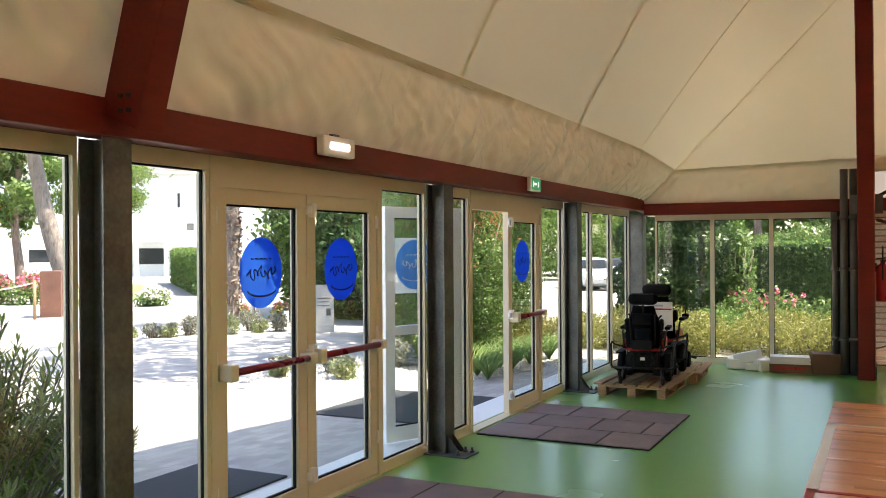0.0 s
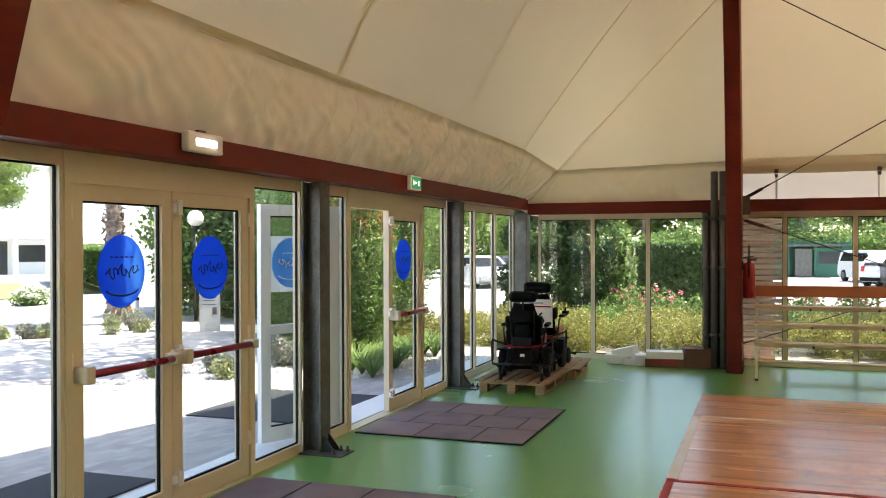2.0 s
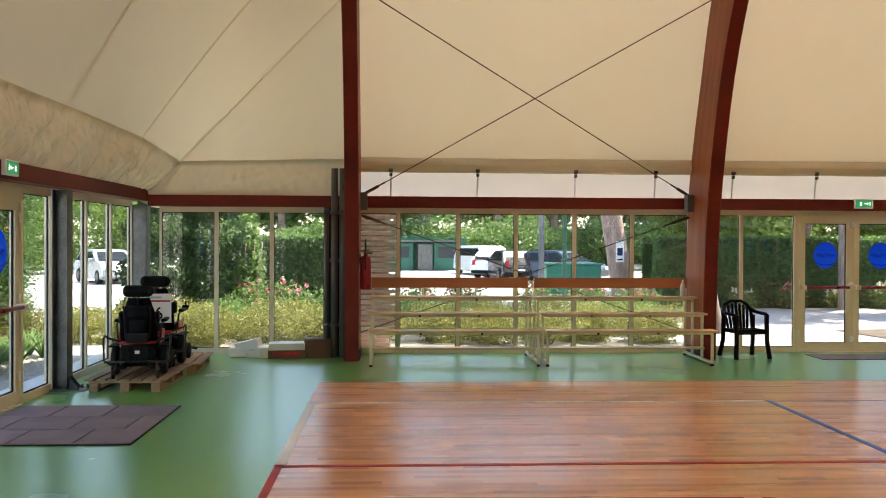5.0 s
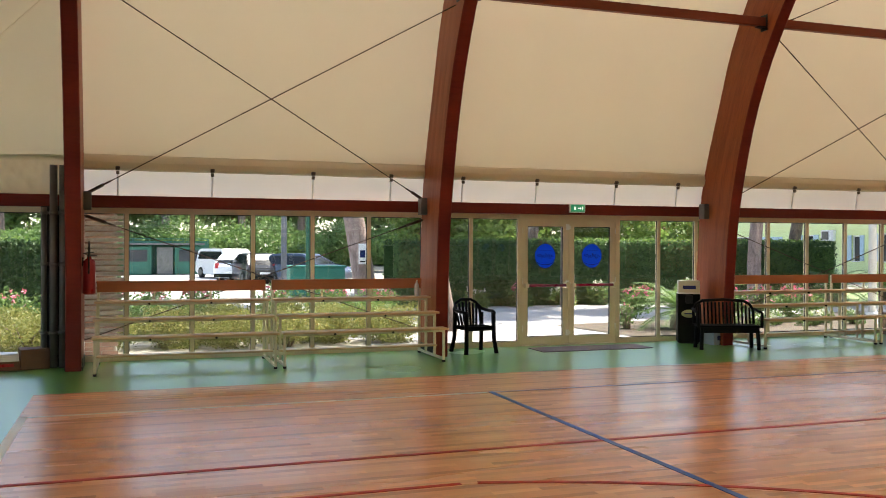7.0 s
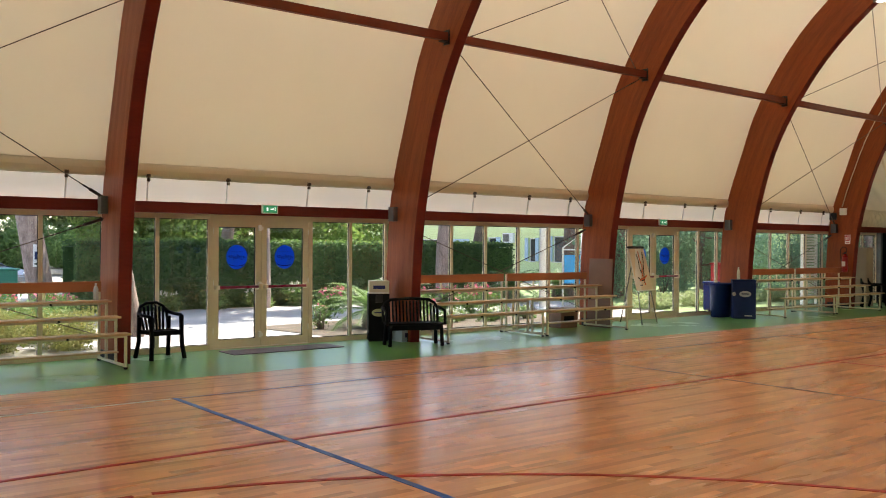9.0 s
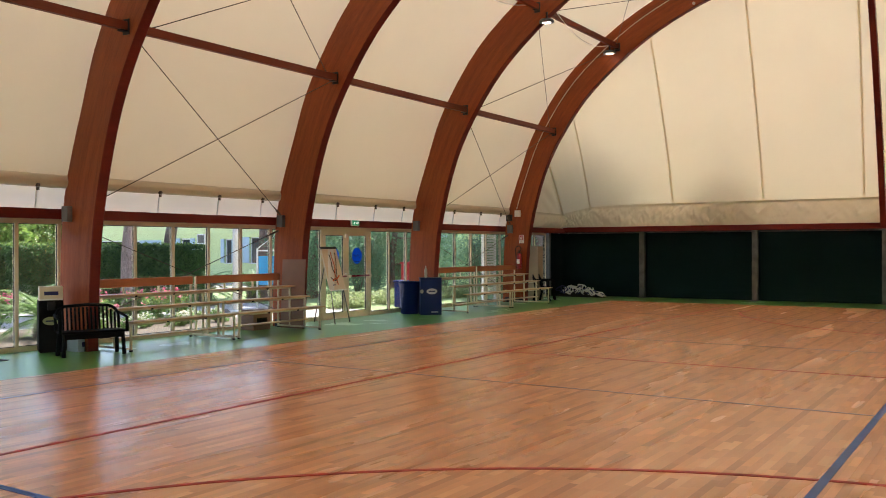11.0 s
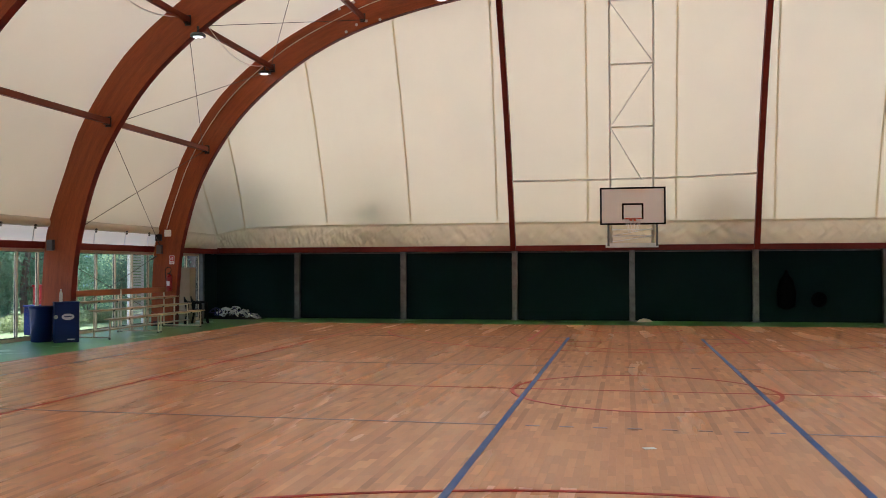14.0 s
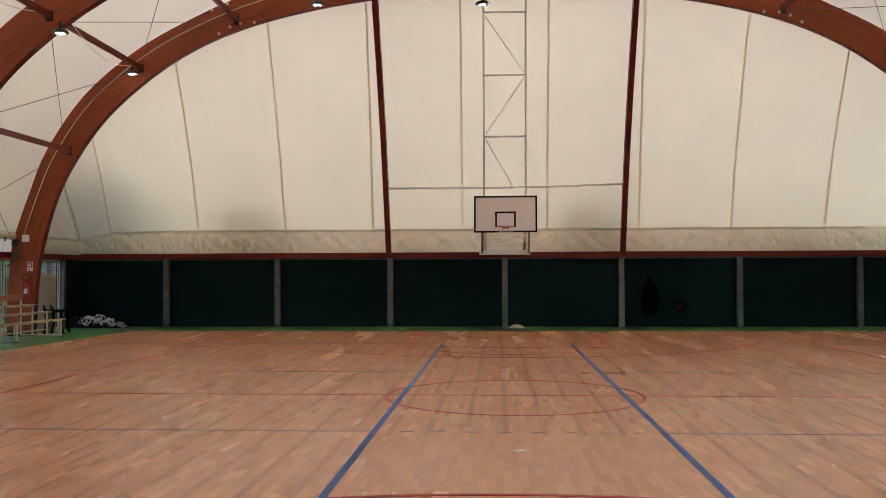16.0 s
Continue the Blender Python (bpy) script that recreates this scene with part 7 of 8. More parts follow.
patch("flower_bed", [(-15.4, 6.6), (-15.4, 12.6), (-19.5, 16.0), (-18.0, 6.2)], SOIL, "dark soil of the flower bed", "bed", 0.03, 8)
for k in range(10):
    shrub("flower_cushion", "pale flowering cushion plant in the bed", -16.3 - 0.25 * (k % 3), 8.9 + k * 0.42, 0.3, 0.3, 0.32, 500, 0.04, L_GREEN if k % 2 else L_LIGHT, (PETAL_WHITE, 14, 0.04), group="cushion plants")

# entrance side
def oleander(label, x, y, r, h, n):
    """Upright shoots, each with whorls of long narrow leaves."""
    t = put(thing("oleander", label, "shrub", group="oleanders"), x, y)
    stems, blades = bmesh.new(), [bmesh.new(), bmesh.new()]
    for k in range(n):
        a, q = rng.uniform(0, 6.28), rng.uniform(0, 1) ** 0.6
        base = Vector((math.cos(a) * q * r * 0.25, math.sin(a) * q * r * 0.25, 0))
        tip = Vector((math.cos(a) * q * r, math.sin(a) * q * r, h * rng.uniform(0.62, 1.0) * (1 - 0.35 * q * q)))
        mid = base.lerp(tip, 0.5) + Vector((0, 0, h * 0.08))
        tube(stems, [base, mid, tip], 0.008, 4, r1=0.003, cap=False)
        for j in range(34):
            s = 0.25 + 0.75 * j / 33
            p = base.lerp(mid, s * 2) if s < 0.5 else mid.lerp(tip, s * 2 - 1)
            b = rng.uniform(0, 6.28)
            d = Vector((math.cos(b), math.sin(b), rng.uniform(0.3, 1.3) + (0.8 if s > 0.9 else 0))).normalized()
            w = d.cross(Vector((0, 0, 1))).normalized() * 0.010
            ln = rng.uniform(0.09, 0.15)
            e = p + d * ln + Vector((0, 0, -0.015))
            bm = blades[1 if s > 0.72 else 0]
            c = p + d * ln * 0.5
            bm.faces.new([bm.verts.new(v) for v in (p, c + w, e, c - w)])
    part("stem", stems, PALE_BARK, t)
    part("foliage", blades[0], L_SUNLIT, t, fix=False)
    part("young_foliage", blades[1], L_OLEANDER, t, fix=False)
    return t


L_OLEANDER = leafy("young_oleander_leaves", (0.16, 0.22, 0.07), (0.30, 0.33, 0.12), 0.45)
oleander("narrow-leaved grey-green oleander just outside the glass", -3.95, -7.55, 0.86, 1.42, 230)
oleander("small narrow-leaved oleander shoot beside the post", -5.90, -8.44, 0.14, 0.44, 9)
patch("gravel_bed", [(-10.1, -10.9), (-10.4, -8.3), (-14.8, -7.0), (-13.2, -11.0)], GRAVEL, "white gravel bed beside the paving", "gravel", 0.016, 14)
patch("gravel_bed", [(-13.9, -17.5), (-14.15, -14.4), (-17.3, -13.9), (-17.7, -17.0)], GRAVEL, "white gravel strip with lavender", "gravel", 0.017, 10)
a, b, c, d = Vector((-10.3, -8.3, 0)), Vector((-14.3, -7.1, 0)), Vector((-13.2, -11.0, 0)), Vector((-10.0, -10.9, 0))
n_p = 5200
pv, pf = [], []
for k in range(n_p):
    p = a.lerp(b, rng.random()).lerp(d.lerp(c, rng.random()), rng.random() ** 1.4)
    s = 0.022 * rng.uniform(0.6, 1.5)
    z = ground_z(p.x, p.y) + 0.014
    base = len(pv)
    pv += [(p.x - s, p.y - s * 0.5, z), (p.x + s, p.y - s * 0.6, z), (p.x + s * 0.8, p.y + s * 0.7, z), (p.x - s * 0.7, p.y + s * 0.8, z), (p.x, p.y, z + s * 1.1)]
    pf += [(base, base + 1, base + 4), (base + 1, base + 2, base + 4), (base + 2, base + 3, base + 4), (base + 3, base, base + 4)]
me = bpy.data.meshes.new("pebbles")
me.from_pydata(pv, [], pf)
me.materials.append(GRAVEL)
tagged(new("pebbles", me), "loose white pebbles of the gravel bed", "gravel", "", "stuff")
for k, (x, y, s) in enumerate(((-10.74, -10.5, 0.24), (-11.39, -10.0, 0.24), (-10.94, -9.55, 0.26), (-12.3, -9.5, 0.36), (-14.37, -17.0, 0.22), (-14.45, -16.5, 0.26), (-14.7, -16.25, 0.24), (-15.2, -16.2, 0.34), (-15.76, -15.5, 0.34), (-16.5, -15.6, 0.38), (-16.2, -15.1, 0.24), (-16.6, -14.9, 0.34))):
    shrub("lavender", "grey-green lavender cushion in the white gravel", x, y, s * 0.8, s * 0.8, s * 1.25, 1300, 0.024, L_GREY if k % 2 else L_MEADOW, (L_GREY, 40, 0.03), group="lavender cushions")
for k, (x, y, r, h) in enumerate(((-13.2, -8.6, 0.8, 2.9), (-14.4, -9.4, 1.1, 3.4), (-15.7, -9.2, 0.8, 3.6), (-17.6, -10.6, 1.4, 3.6), (-16.4, -11.5, 1.2, 3.4), (-21.0, -12.4, 1.5, 3.8))):
    shrub("tall_bush", "tall leafy bush with reddish shoots outside the open door", x, y, r, r, h, 34000, 0.024, L_GREEN, (L_REDTIP, 900, 0.026) if k < 2 else None, group="tall bushes")
for k, (x, y, s) in enumerate(((-13.2, -9.3, 0.6), (-14.9, -10.3, 0.8), (-16.2, -10.2, 0.75), (-17.4, -9.6, 0.7), (-18.8, -10.6, 0.8), (-12.4, -8.9, 0.45))):
    shrub("low_shrub", "rounded bright green bush beside the gravel bed", x, y, s, s, s * 1.6, 7000, 0.03, L_LIGHT if k % 2 else L_GREEN, (L_REDTIP, 120, 0.03) if k % 2 == 0 else None, group="bed bushes")
for k in range(11):
    t = put(thing("daylily", "clump of long arching bright green grass leaves", "plant", group="daylilies"), -11.7 - 0.27 * k, -7.75 - 0.28 * (k % 3))
    bm = bmesh.new()
    for q in range(110):
        an = rng.uniform(0, 6.28)
        ln = rng.uniform(0.45, 0.80)
        w = 0.010
        sd = Vector((-math.sin(an), math.cos(an), 0)) * w
        prev = None
        for j in range(6):
            s = j / 5
            p = Vector((math.cos(an) * ln * 0.75 * s, math.sin(an) * ln * 0.75 * s, ln * (1.25 * s - 0.75 * s * s)))
            cur = (bm.verts.new(p - sd * (1 - s * 0.9)), bm.verts.new(p + sd * (1 - s * 0.9)))
            if prev:
                bm.faces.new((prev[0], prev[1], cur[1], cur[0]))
            prev = cur
    part("foliage", bm, L_GREEN, t, fix=False)
for k, (x, y, r, h) in enumerate(((-21.4, -17.4, 1.6, 4.4), (-20.6, -15.2, 1.6, 4.0), (-19.6, -13.2, 1.3, 3.4), (-23.5, -18.0, 1.8, 5.0), (-23.5, -14.0, 1.7, 4.0))):
    shrub("tall_bush", "large dark evergreen bush across the entrance yard", x, y, r, r, h, 12000, 0.085, L_DARK if k % 3 else L_GREEN, group="evergreen bushes")
for k in range(4):
    shrub("rose_bush", "low rose bush with pink blossom at the bushes' foot", -18.6 - 0.5 * k, -17.6 + 0.9 * k, 0.4, 0.4, 0.5, 700, 0.045, L_OCHRE, (PINK, 14, 0.05), group="yard roses")
palm(-17.81, -17.18, 4.6, 26, 1.7, "palm with a shaggy pale trunk", 0.15)
shrub("white_flower_bush", "round bush covered with white blossom", -23.5, -25.5, 0.75, 0.75, 0.6, 2200, 0.05, L_GREEN, (PETAL_WHITE, 220, 0.06))
shrub("white_flower_bush", "round bush covered with white blossom", -22.2, -27.6, 0.5, 0.5, 0.6, 1200, 0.06, L_GREEN, (PETAL_WHITE, 120, 0.06))
for k in range(4):
    shrub("rose_bush", "rose bush full of pink blossom before the house", -23.1 + 0.5 * k, -30.7 - 1.2 * k, 0.8, 0.8, 1.15, 1800, 0.06, L_GREEN, (PINK, 130, 0.07), group="house roses")
tree("tall tree with a leaning pale trunk before the house", -25.3, -31.3, 9.5, 0.36, (3.0, 2.4), 9000, 0.16, L_GREEN, PALE_BARK, lean=(1.7, -1.5), first=0.72)
tree("round leafy tree before the white house", -27.4, -37.0, 7.6, 0.2, (1.9, 2.4), 10000, 0.12, L_GREEN, first=0.32, clumps=16)
tree("round leafy tree before the white house", -31.2, -36.2, 6.0, 0.17, (2.3, 1.7), 22000, 0.065, L_SUNLIT, first=0.58, clumps=18)
palm(-14.3, -27.6, 3.2, 18, 1.7, "palm beside the pale blue house", 0.2)
hedge("clipped green hedge along the garden path", -30.1, -28.2, -41.4, -40.3, 1.6, 1.9, 20000, 0.08, L_GREEN)
patch("lawn", [(-26, -29.5), (-28, -29), (-38.5, -41), (-36, -43)], LAWN, "strip of lawn before the house", "lawn", 0.03, 8)


# ---- buildings ----
def wall_with_holes(bm, w, h, holes, thick=0.3):
    """A wall along u with openings cut through it: (u0, u1, z0, z1)."""
    us = sorted({0, w, *(q for a in holes for q in a[:2])})
    zs = sorted({0, h, *(q for a in holes for q in a[2:])})
    for u0, u1 in zip(us, us[1:]):
        for z0, z1 in zip(zs, zs[1:]):
            if not any(a[0] <= u0 and u1 <= a[1] and a[2] <= z0 and z1 <= a[3] for a in holes):
                box(bm, u0, u1, -thick, 0, z0, z1)


def house(label, origin, along, w, depth, h, wall, holes, roof_up=1.8, shutters=None, porch=None):
    """A house whose front runs from origin along the given way."""
    o, d = Vector((*origin, 0)), Vector((*along, 0)).normalized()
    ang = math.degrees(math.atan2(d.y, d.x))
    t = thing("house", label, "house", (o.x, o.y, ground_z(o.x, o.y)), ang)
    bm = bmesh.new()
    wall_with_holes(bm, w, h, holes)
    part("wall", bm, wall, t)
    solid("wall", wall, t, (0, 0.3, 0.0, depth, 0, h), (w - 0.3, w, 0.0, depth, 0, h), (0.3, w - 0.3, depth - 0.3, depth, 0, h))
    bm = bmesh.new()
    e = 0.5
    vs = [bm.verts.new(p) for p in ((-e, -e - 0.3, h), (w + e, -e - 0.3, h), (w + e, depth + e, h), (-e, depth + e, h), (-e, depth / 2, h + roof_up), (w + e, depth / 2, h + roof_up))]
    for f in ((0, 1, 5, 4), (2, 3, 4, 5), (0, 4, 3), (1, 2, 5), (0, 3, 2, 1)):
        bm.faces.new([vs[i] for i in f])
    part("roof", bm, TILES, t)
    bm = bmesh.new()
    tube(bm, [(-e, -e - 0.36, h - 0.02), (w + e, -e - 0.36, h - 0.02)], 0.08, 8)
    part("gutter", bm, WALL_WHITE, t)
    for (a, b, z0, z1) in holes:
        win = solid("window", WALL_WHITE, t, (a, a + 0.07, -0.2, -0.1, z0, z1), (b - 0.07, b, -0.2, -0.1, z0, z1), (a, b, -0.2, -0.1, z1 - 0.07, z1), (a, b, -0.35, 0.03, z0 - 0.05, z0))
        solid("pane", DARK_GLASS, win, (a + 0.07, b - 0.07, -0.16, -0.14, z0, z1 - 0.07))
        if shutters:
            for s0, s1 in ((a - (b - a) * 0.5, a), (b, b + (b - a) * 0.5)):
                solid("shutter", shutters, t, (s0 + 0.01, s1 - 0.01, -0.36, -0.31, z0, z1))
    if porch:
        p0, p1, ph, pd = porch
        solid("porch_roof", WALL_WHITE, t, (p0 - 0.3, p1 + 0.3, -pd - 0.3, -0.3, ph, ph + 0.35))
        n = 5
        for k in range(n):
            u = p0 + (p1 - p0) * k / (n - 1)
            solid("porch_pillar", WALL_WHITE, t, (u - 0.13, u + 0.13, -pd, -pd + 0.3, 0, ph))
        solid("porch_step", WALL_WHITE, t, (p0 - 0.3, p1 + 0.3, -pd - 0.5, -0.3, 0, 0.2))
    return t


house("white two-storey house with a pillared porch and tiled roof", (-36.55, -56.57), (-0.725, 0.69), 27, 10, 7.2, WALL_WHITE,
      [(5.5, 7.4, 1.2, 2.1), (9.95, 11.75, 0.1, 2.4), (12.25, 14.2, 1.0, 2.15), (16.4, 17.6, 1.0, 2.2), (14.75, 15.05, 4.85, 5.9), (9.0, 9.4, 4.85, 5.9)], porch=(10.3, 17.6, 2.5, 2.4))
t = thing("air_conditioner", "white air conditioner unit on the house wall", "air conditioner", (-47.85, -45.6, 2.95), 136.4)
solid("case", WALL_WHITE, t, (-0.45, 0.45, -0.62, -0.32, 0, 0.65), bev=0.02)
solid("grille", STEEL, t, (-0.38, 0.1, -0.64, -0.62, 0.08, 0.57))
house("pale blue house wall with a tiled roof", (-17.5, -44.5), (-0.86, 0.5), 7.5, 9, 5.6, WALL_BLUE, [(3.0, 5.2, 1.6, 2.7)])
SHUT = surf("pale_blue_shutter", (0.45, 0.60, 0.72), (0.40, 0.54, 0.65), 0.6, 2.0, 0.05)
house("lime-coloured house with pale blue shutters", (-52.0, 31.5), (0.985, 0.17), 32, 10, 6.2, WALL_LIME,
      [(1, 2.2, 1.0, 2.6), (4.6, 7.8, 1.9, 2.45), (10.8, 11.5, 1.35, 2.55), (13.9, 14.4, 1.15, 2.5), (15.6, 16.6, 1.15, 2.6), (21.5, 22.7, 1.0, 2.6), (26, 27.2, 1.0, 2.6), (8, 9.2, 4.0, 5.4), (17, 18.2, 4.0, 5.4)], shutters=SHUT)
t = thing("air_conditioner", "white air conditioner unit on the lime wall", "air conditioner", (-39.7, 33.75, 1.95), 10)
solid("case", WALL_WHITE, t, (-0.4, 0.4, -0.62, -0.34, 0, 0.6), bev=0.02)
solid("grille", STEEL, t, (-0.33, 0.1, -0.64, -0.62, 0.08, 0.52))


# ---- parked vehicles ----
def car(label, x, y, turn, paint, length=4.2, width=1.75, height=1.48, van=False):
    t = put(thing("car", label, "car", group="parked cars"), x, y, turn)
    hl = length / 2
    if van:
        top = [(-hl, 0.35), (-hl - 0.02, 0.9), (-hl + 0.06, height - 0.1), (-hl + 0.35, height), (hl - 1.75, height), (hl - 0.95, 1.12), (hl - 0.1, 0.92), (hl, 0.6), (hl, 0.35)]
        glass_line = [(-hl + 0.30, 1.08), (-hl + 0.42, height - 0.16), (hl - 1.80, height - 0.14), (hl - 1.15, 1.1)]
    else:
        top = [(-hl, 0.35), (-hl - 0.02, 0.75), (-hl + 0.12, 0.98), (-hl + 0.55, height - 0.06), (-hl + 1.1, height), (hl - 1.9, height - 0.03), (hl - 1.15, 1.0), (hl - 0.25, 0.86), (hl, 0.62), (hl, 0.35)]
        glass_line = [(-hl + 0.35, 1.0), (-hl + 0.68, height - 0.12), (hl - 1.95, height - 0.11), (hl - 1.32, 1.0)]
    bm = bmesh.new()
    prism(bm, [(a, b) for a, b in top] + [(hl - 0.3, 0.22), (-hl + 0.3, 0.22)], -width / 2, width / 2)
    for v in bm.verts:
        if v.co.z > 0.95:
            v.co.y *= 1 - 0.20 * (v.co.z - 0.95) / (height - 0.95)
    bmesh.ops.bevel(bm, geom=[e for e in bm.edges], offset=0.045, segments=2, affect="EDGES")
    body = part("body", bm, paint, t)
    for s in (-1, 1):
        bm = bmesh.new()
        vs = [bm.verts.new((a, s * (width / 2 * (1 - 0.20 * max(0, b - 0.95) / (height - 0.95)) + 0.006), b)) for a, b in glass_line]
        f = bm.faces.new(vs)
        bmesh.ops.solidify(bm, geom=[f], thickness=0.004)
        part("side_window", bm, DARK_GLASS, t)
        for xx in (-hl + 0.78, hl - 0.80):
            bm = bmesh.new()
            lathe(bm, [(0.19, -0.1), (0.29, -0.1), (0.315, -0.06), (0.315, 0.06), (0.29, 0.1), (0.19, 0.1)], 22)
            w = part("wheel", bm, RUBBER, t, m=pose(xx, s * (width / 2 - 0.08), 0.315, 90, 0, 0))
            bm = bmesh.new()
            lathe(bm, [(0.19, -0.02), (0.2, 0.0), (0.17, 0.02), (0.04, 0.03)], 16)
            part("rim", bm, STEEL, w, m=pose(xx, s * (width / 2 + 0.01), 0.315, -90 * s, 0, 0))
        solid("mirror", paint, t, (hl - 1.5, hl - 1.35, s * (width / 2 + 0.02), s * (width / 2 + 0.16), 0.98, 1.1), bev=0.02)
        solid("tail_light", RED_PAINT, t, (-hl - 0.03, -hl + 0.1, s * (width / 2 - 0.22) - 0.08, s * (width / 2 - 0.22) + 0.08, 0.72, 0.98), bev=0.01)
        solid("headlight", WHITE, t, (hl - 0.16, hl + 0.01, s * (width / 2 - 0.25) - 0.14, s * (width / 2 - 0.25) + 0.14, 0.62, 0.76), bev=0.02)
    for q, nm in (((-hl + 0.14, 1.0, -hl + 0.56, height - 0.12), "rear_window"), ((hl - 1.14, 1.02, hl - 1.82, height - 0.1), "windscreen")):
        bm = bmesh.new()
        x0, z0, x1, z1 = q
        off = -0.03 if nm == "rear_window" else 0.03
        vs = [bm.verts.new(p) for p in ((x0 + off, -width * 0.40, z0), (x0 + off, width * 0.40, z0), (x1 + off, width * 0.34, z1), (x1 + off, -width * 0.34, z1))]
        f = bm.faces.new(vs)
        bmesh.ops.solidify(bm, geom=[f], thickness=0.006)
        part(nm, bm, DARK_GLASS, t)
    solid("plate", WHITE, t, (-hl - 0.035, -hl - 0.02, -0.25, 0.25, 0.5, 0.6))
    solid("bumper", BLACK_PLASTIC, t, (-hl - 0.05, -hl + 0.1, -width / 2 + 0.08, width / 2 - 0.08, 0.28, 0.45), bev=0.03)
    return t


P_WHITE = surf("white_car_paint", (0.78, 0.78, 0.77), (0.74, 0.74, 0.73), 0.25, 1.0, 0.0, coat=0.5)
P_BLACK = surf("black_car_paint", (0.015, 0.016, 0.018), (0.012, 0.012, 0.014), 0.22, 1.0, 0.0, coat=0.5)
P_BLUE = surf("dark_blue_car_paint", (0.02, 0.035, 0.07), (0.018, 0.03, 0.06), 0.22, 1.0, 0.0, coat=0.5)
P_SILVER = surf("silver_car_paint", (0.50, 0.52, 0.54), (0.46, 0.48, 0.5), 0.28, 1.0, 0.0, metal=0.4, coat=0.5)
car("white van parked on the sunlit ground", -51.6, 2.6, 20, P_WHITE, 4.9, 1.9, 1.66, True)
car("white hatchback parked beside the van", -47.6, 3.0, 150, P_WHITE, 4.0, 1.7, 1.45)
car("black hatchback parked in the row", -45.2, 3.1, 190, P_BLACK, 3.9, 1.7, 1.5)
car("white car parked in the row", -45.6, 4.2, 190, P_WHITE, 4.1, 1.75, 1.45)
car("dark blue estate car parked by the hedge", -43.1, 5.4, 46, P_BLUE, 4.3, 1.75, 1.5)
car("silver estate car parked across the drive", -41.3, -15.4, 35, P_SILVER, 4.3, 1.75, 1.5)
car("black hatchback parked beside the silver car", -43.8, -14.6, 35, P_BLACK, 4.0, 1.7, 1.48)
car("white hatchback parked across the drive", -46.4, -14.2, 35, P_WHITE, 4.0, 1.7, 1.48)

def garden_shed(x, y0, y1, h):
    """A low flat-roofed shed of green sheeting between posts, with a grey door."""
    t = put(thing("garden_shed", "low green shed with a flat grey roof behind the parking ground", "shed"), x, y0)
    w = y1 - y0
    solid("roof", STEEL, t, (-2.2, 0.25, -0.2, w + 0.2, h, h + 0.12))
    solid("back_wall", GREEN_SHEET, t, (-2.0, -1.9, 0, w, 0, h))
    n = 5
    for k in range(n + 1):
        solid("post", GREEN_SHEET, t, (-0.06, 0.06, w * k / n - 0.06, w * k / n + 0.06, 0, h))
        if k < n:
            a, b = w * k / n + 0.08, w * (k + 1) / n - 0.08
            if k == 3:
                solid("door", STEEL, t, (-0.05, 0.0, a + 0.3, b - 0.1, 0.05, h - 0.15))
            else:
                solid("panel", GREEN_SHEET, t, (-0.03, 0.0, a, b, 0.05, h - 0.1))
                solid("window_strip", DARK_GLASS, t, (0.004, 0.012, a + 0.1, b - 0.1, h * 0.45, h - 0.3))
    return t


garden_shed(-58.0, -6.0, 1.5, 1.85)

# ---- posts, signs and yard things ----
def pole(x, y, h, r, material, label):
    t = put(thing("post", label, "post", group="yard posts"), x, y)
    bm = bmesh.new()
    tube(bm, [(0, 0, -0.05), (0, 0, h)], r, 12, r1=r * 0.8)
    part("shaft", bm, material, t)
    bm = bmesh.new()
    tube(bm, [(0, 0, 0), (0, 0, 0.12)], r * 1.5, 12)
    part("sleeve", bm, material, t)
    return t


SLATE = surf("slate_grey_paint", (0.16, 0.18, 0.22), (0.13, 0.15, 0.18), 0.5, 3.0, 0.03)
pole(-24.6, 1.4, 7.0, 0.08, SLATE, "slate grey lamp post by the parking ground")
pole(-26.0, 2.3, 7.0, 0.06, GREEN_SHEET, "dark green steel post by the parking ground")
pole(-18.0, 14.9, 7.0, 0.10, WALL_WHITE, "white post outside the side windows")
t = thing("tree_sign", "small white and blue parking sign on the pine trunk", "sign", (-26.70, 4.08, 1.1), 90)
solid("plate", WHITE, t, (-0.12, 0.12, -0.01, 0.0, 0, 0.62))
solid("blue_field", BLUE_PLASTIC, t, (-0.08, 0.08, -0.013, -0.0105, 0.2, 0.42))
solid("text_bar", BLACK_PLASTIC, t, (-0.08, 0.08, -0.013, -0.0105, 0.06, 0.1))
t = put(thing("green_skip", "green sheet-metal bin beside the drive", "bin"), -33.0, 3.85)
TEAL = surf("teal_bin_paint", (0.025, 0.24, 0.17), (0.02, 0.19, 0.13), 0.5, 2.0, 0.04)
solid("body", TEAL, t, (-0.6, 0.6, -1.0, 1.0, 0.05, 1.05), bev=0.03)
solid("lid", TEAL, t, (-0.65, 0.65, -1.05, 1.05, 1.05, 1.12), bev=0.02)
t = put(thing("fence", "green screened fence behind the parking ground", "fence"), -59.0, -10.0)
for k in range(9):
    solid("fence_post", GREEN_SHEET, t, (-0.05, 0.05, k * 1.5 - 0.05, k * 1.5 + 0.05, 0, 2.2))
    if k < 8:
        solid("screen", GREEN_SHEET, t, (-0.02, 0.02, k * 1.5 + 0.06, k * 1.5 + 1.44, 0.1, 2.1))
solid("top_rail", GREEN_SHEET, t, (-0.03, 0.03, 0, 12, 2.2, 2.26))


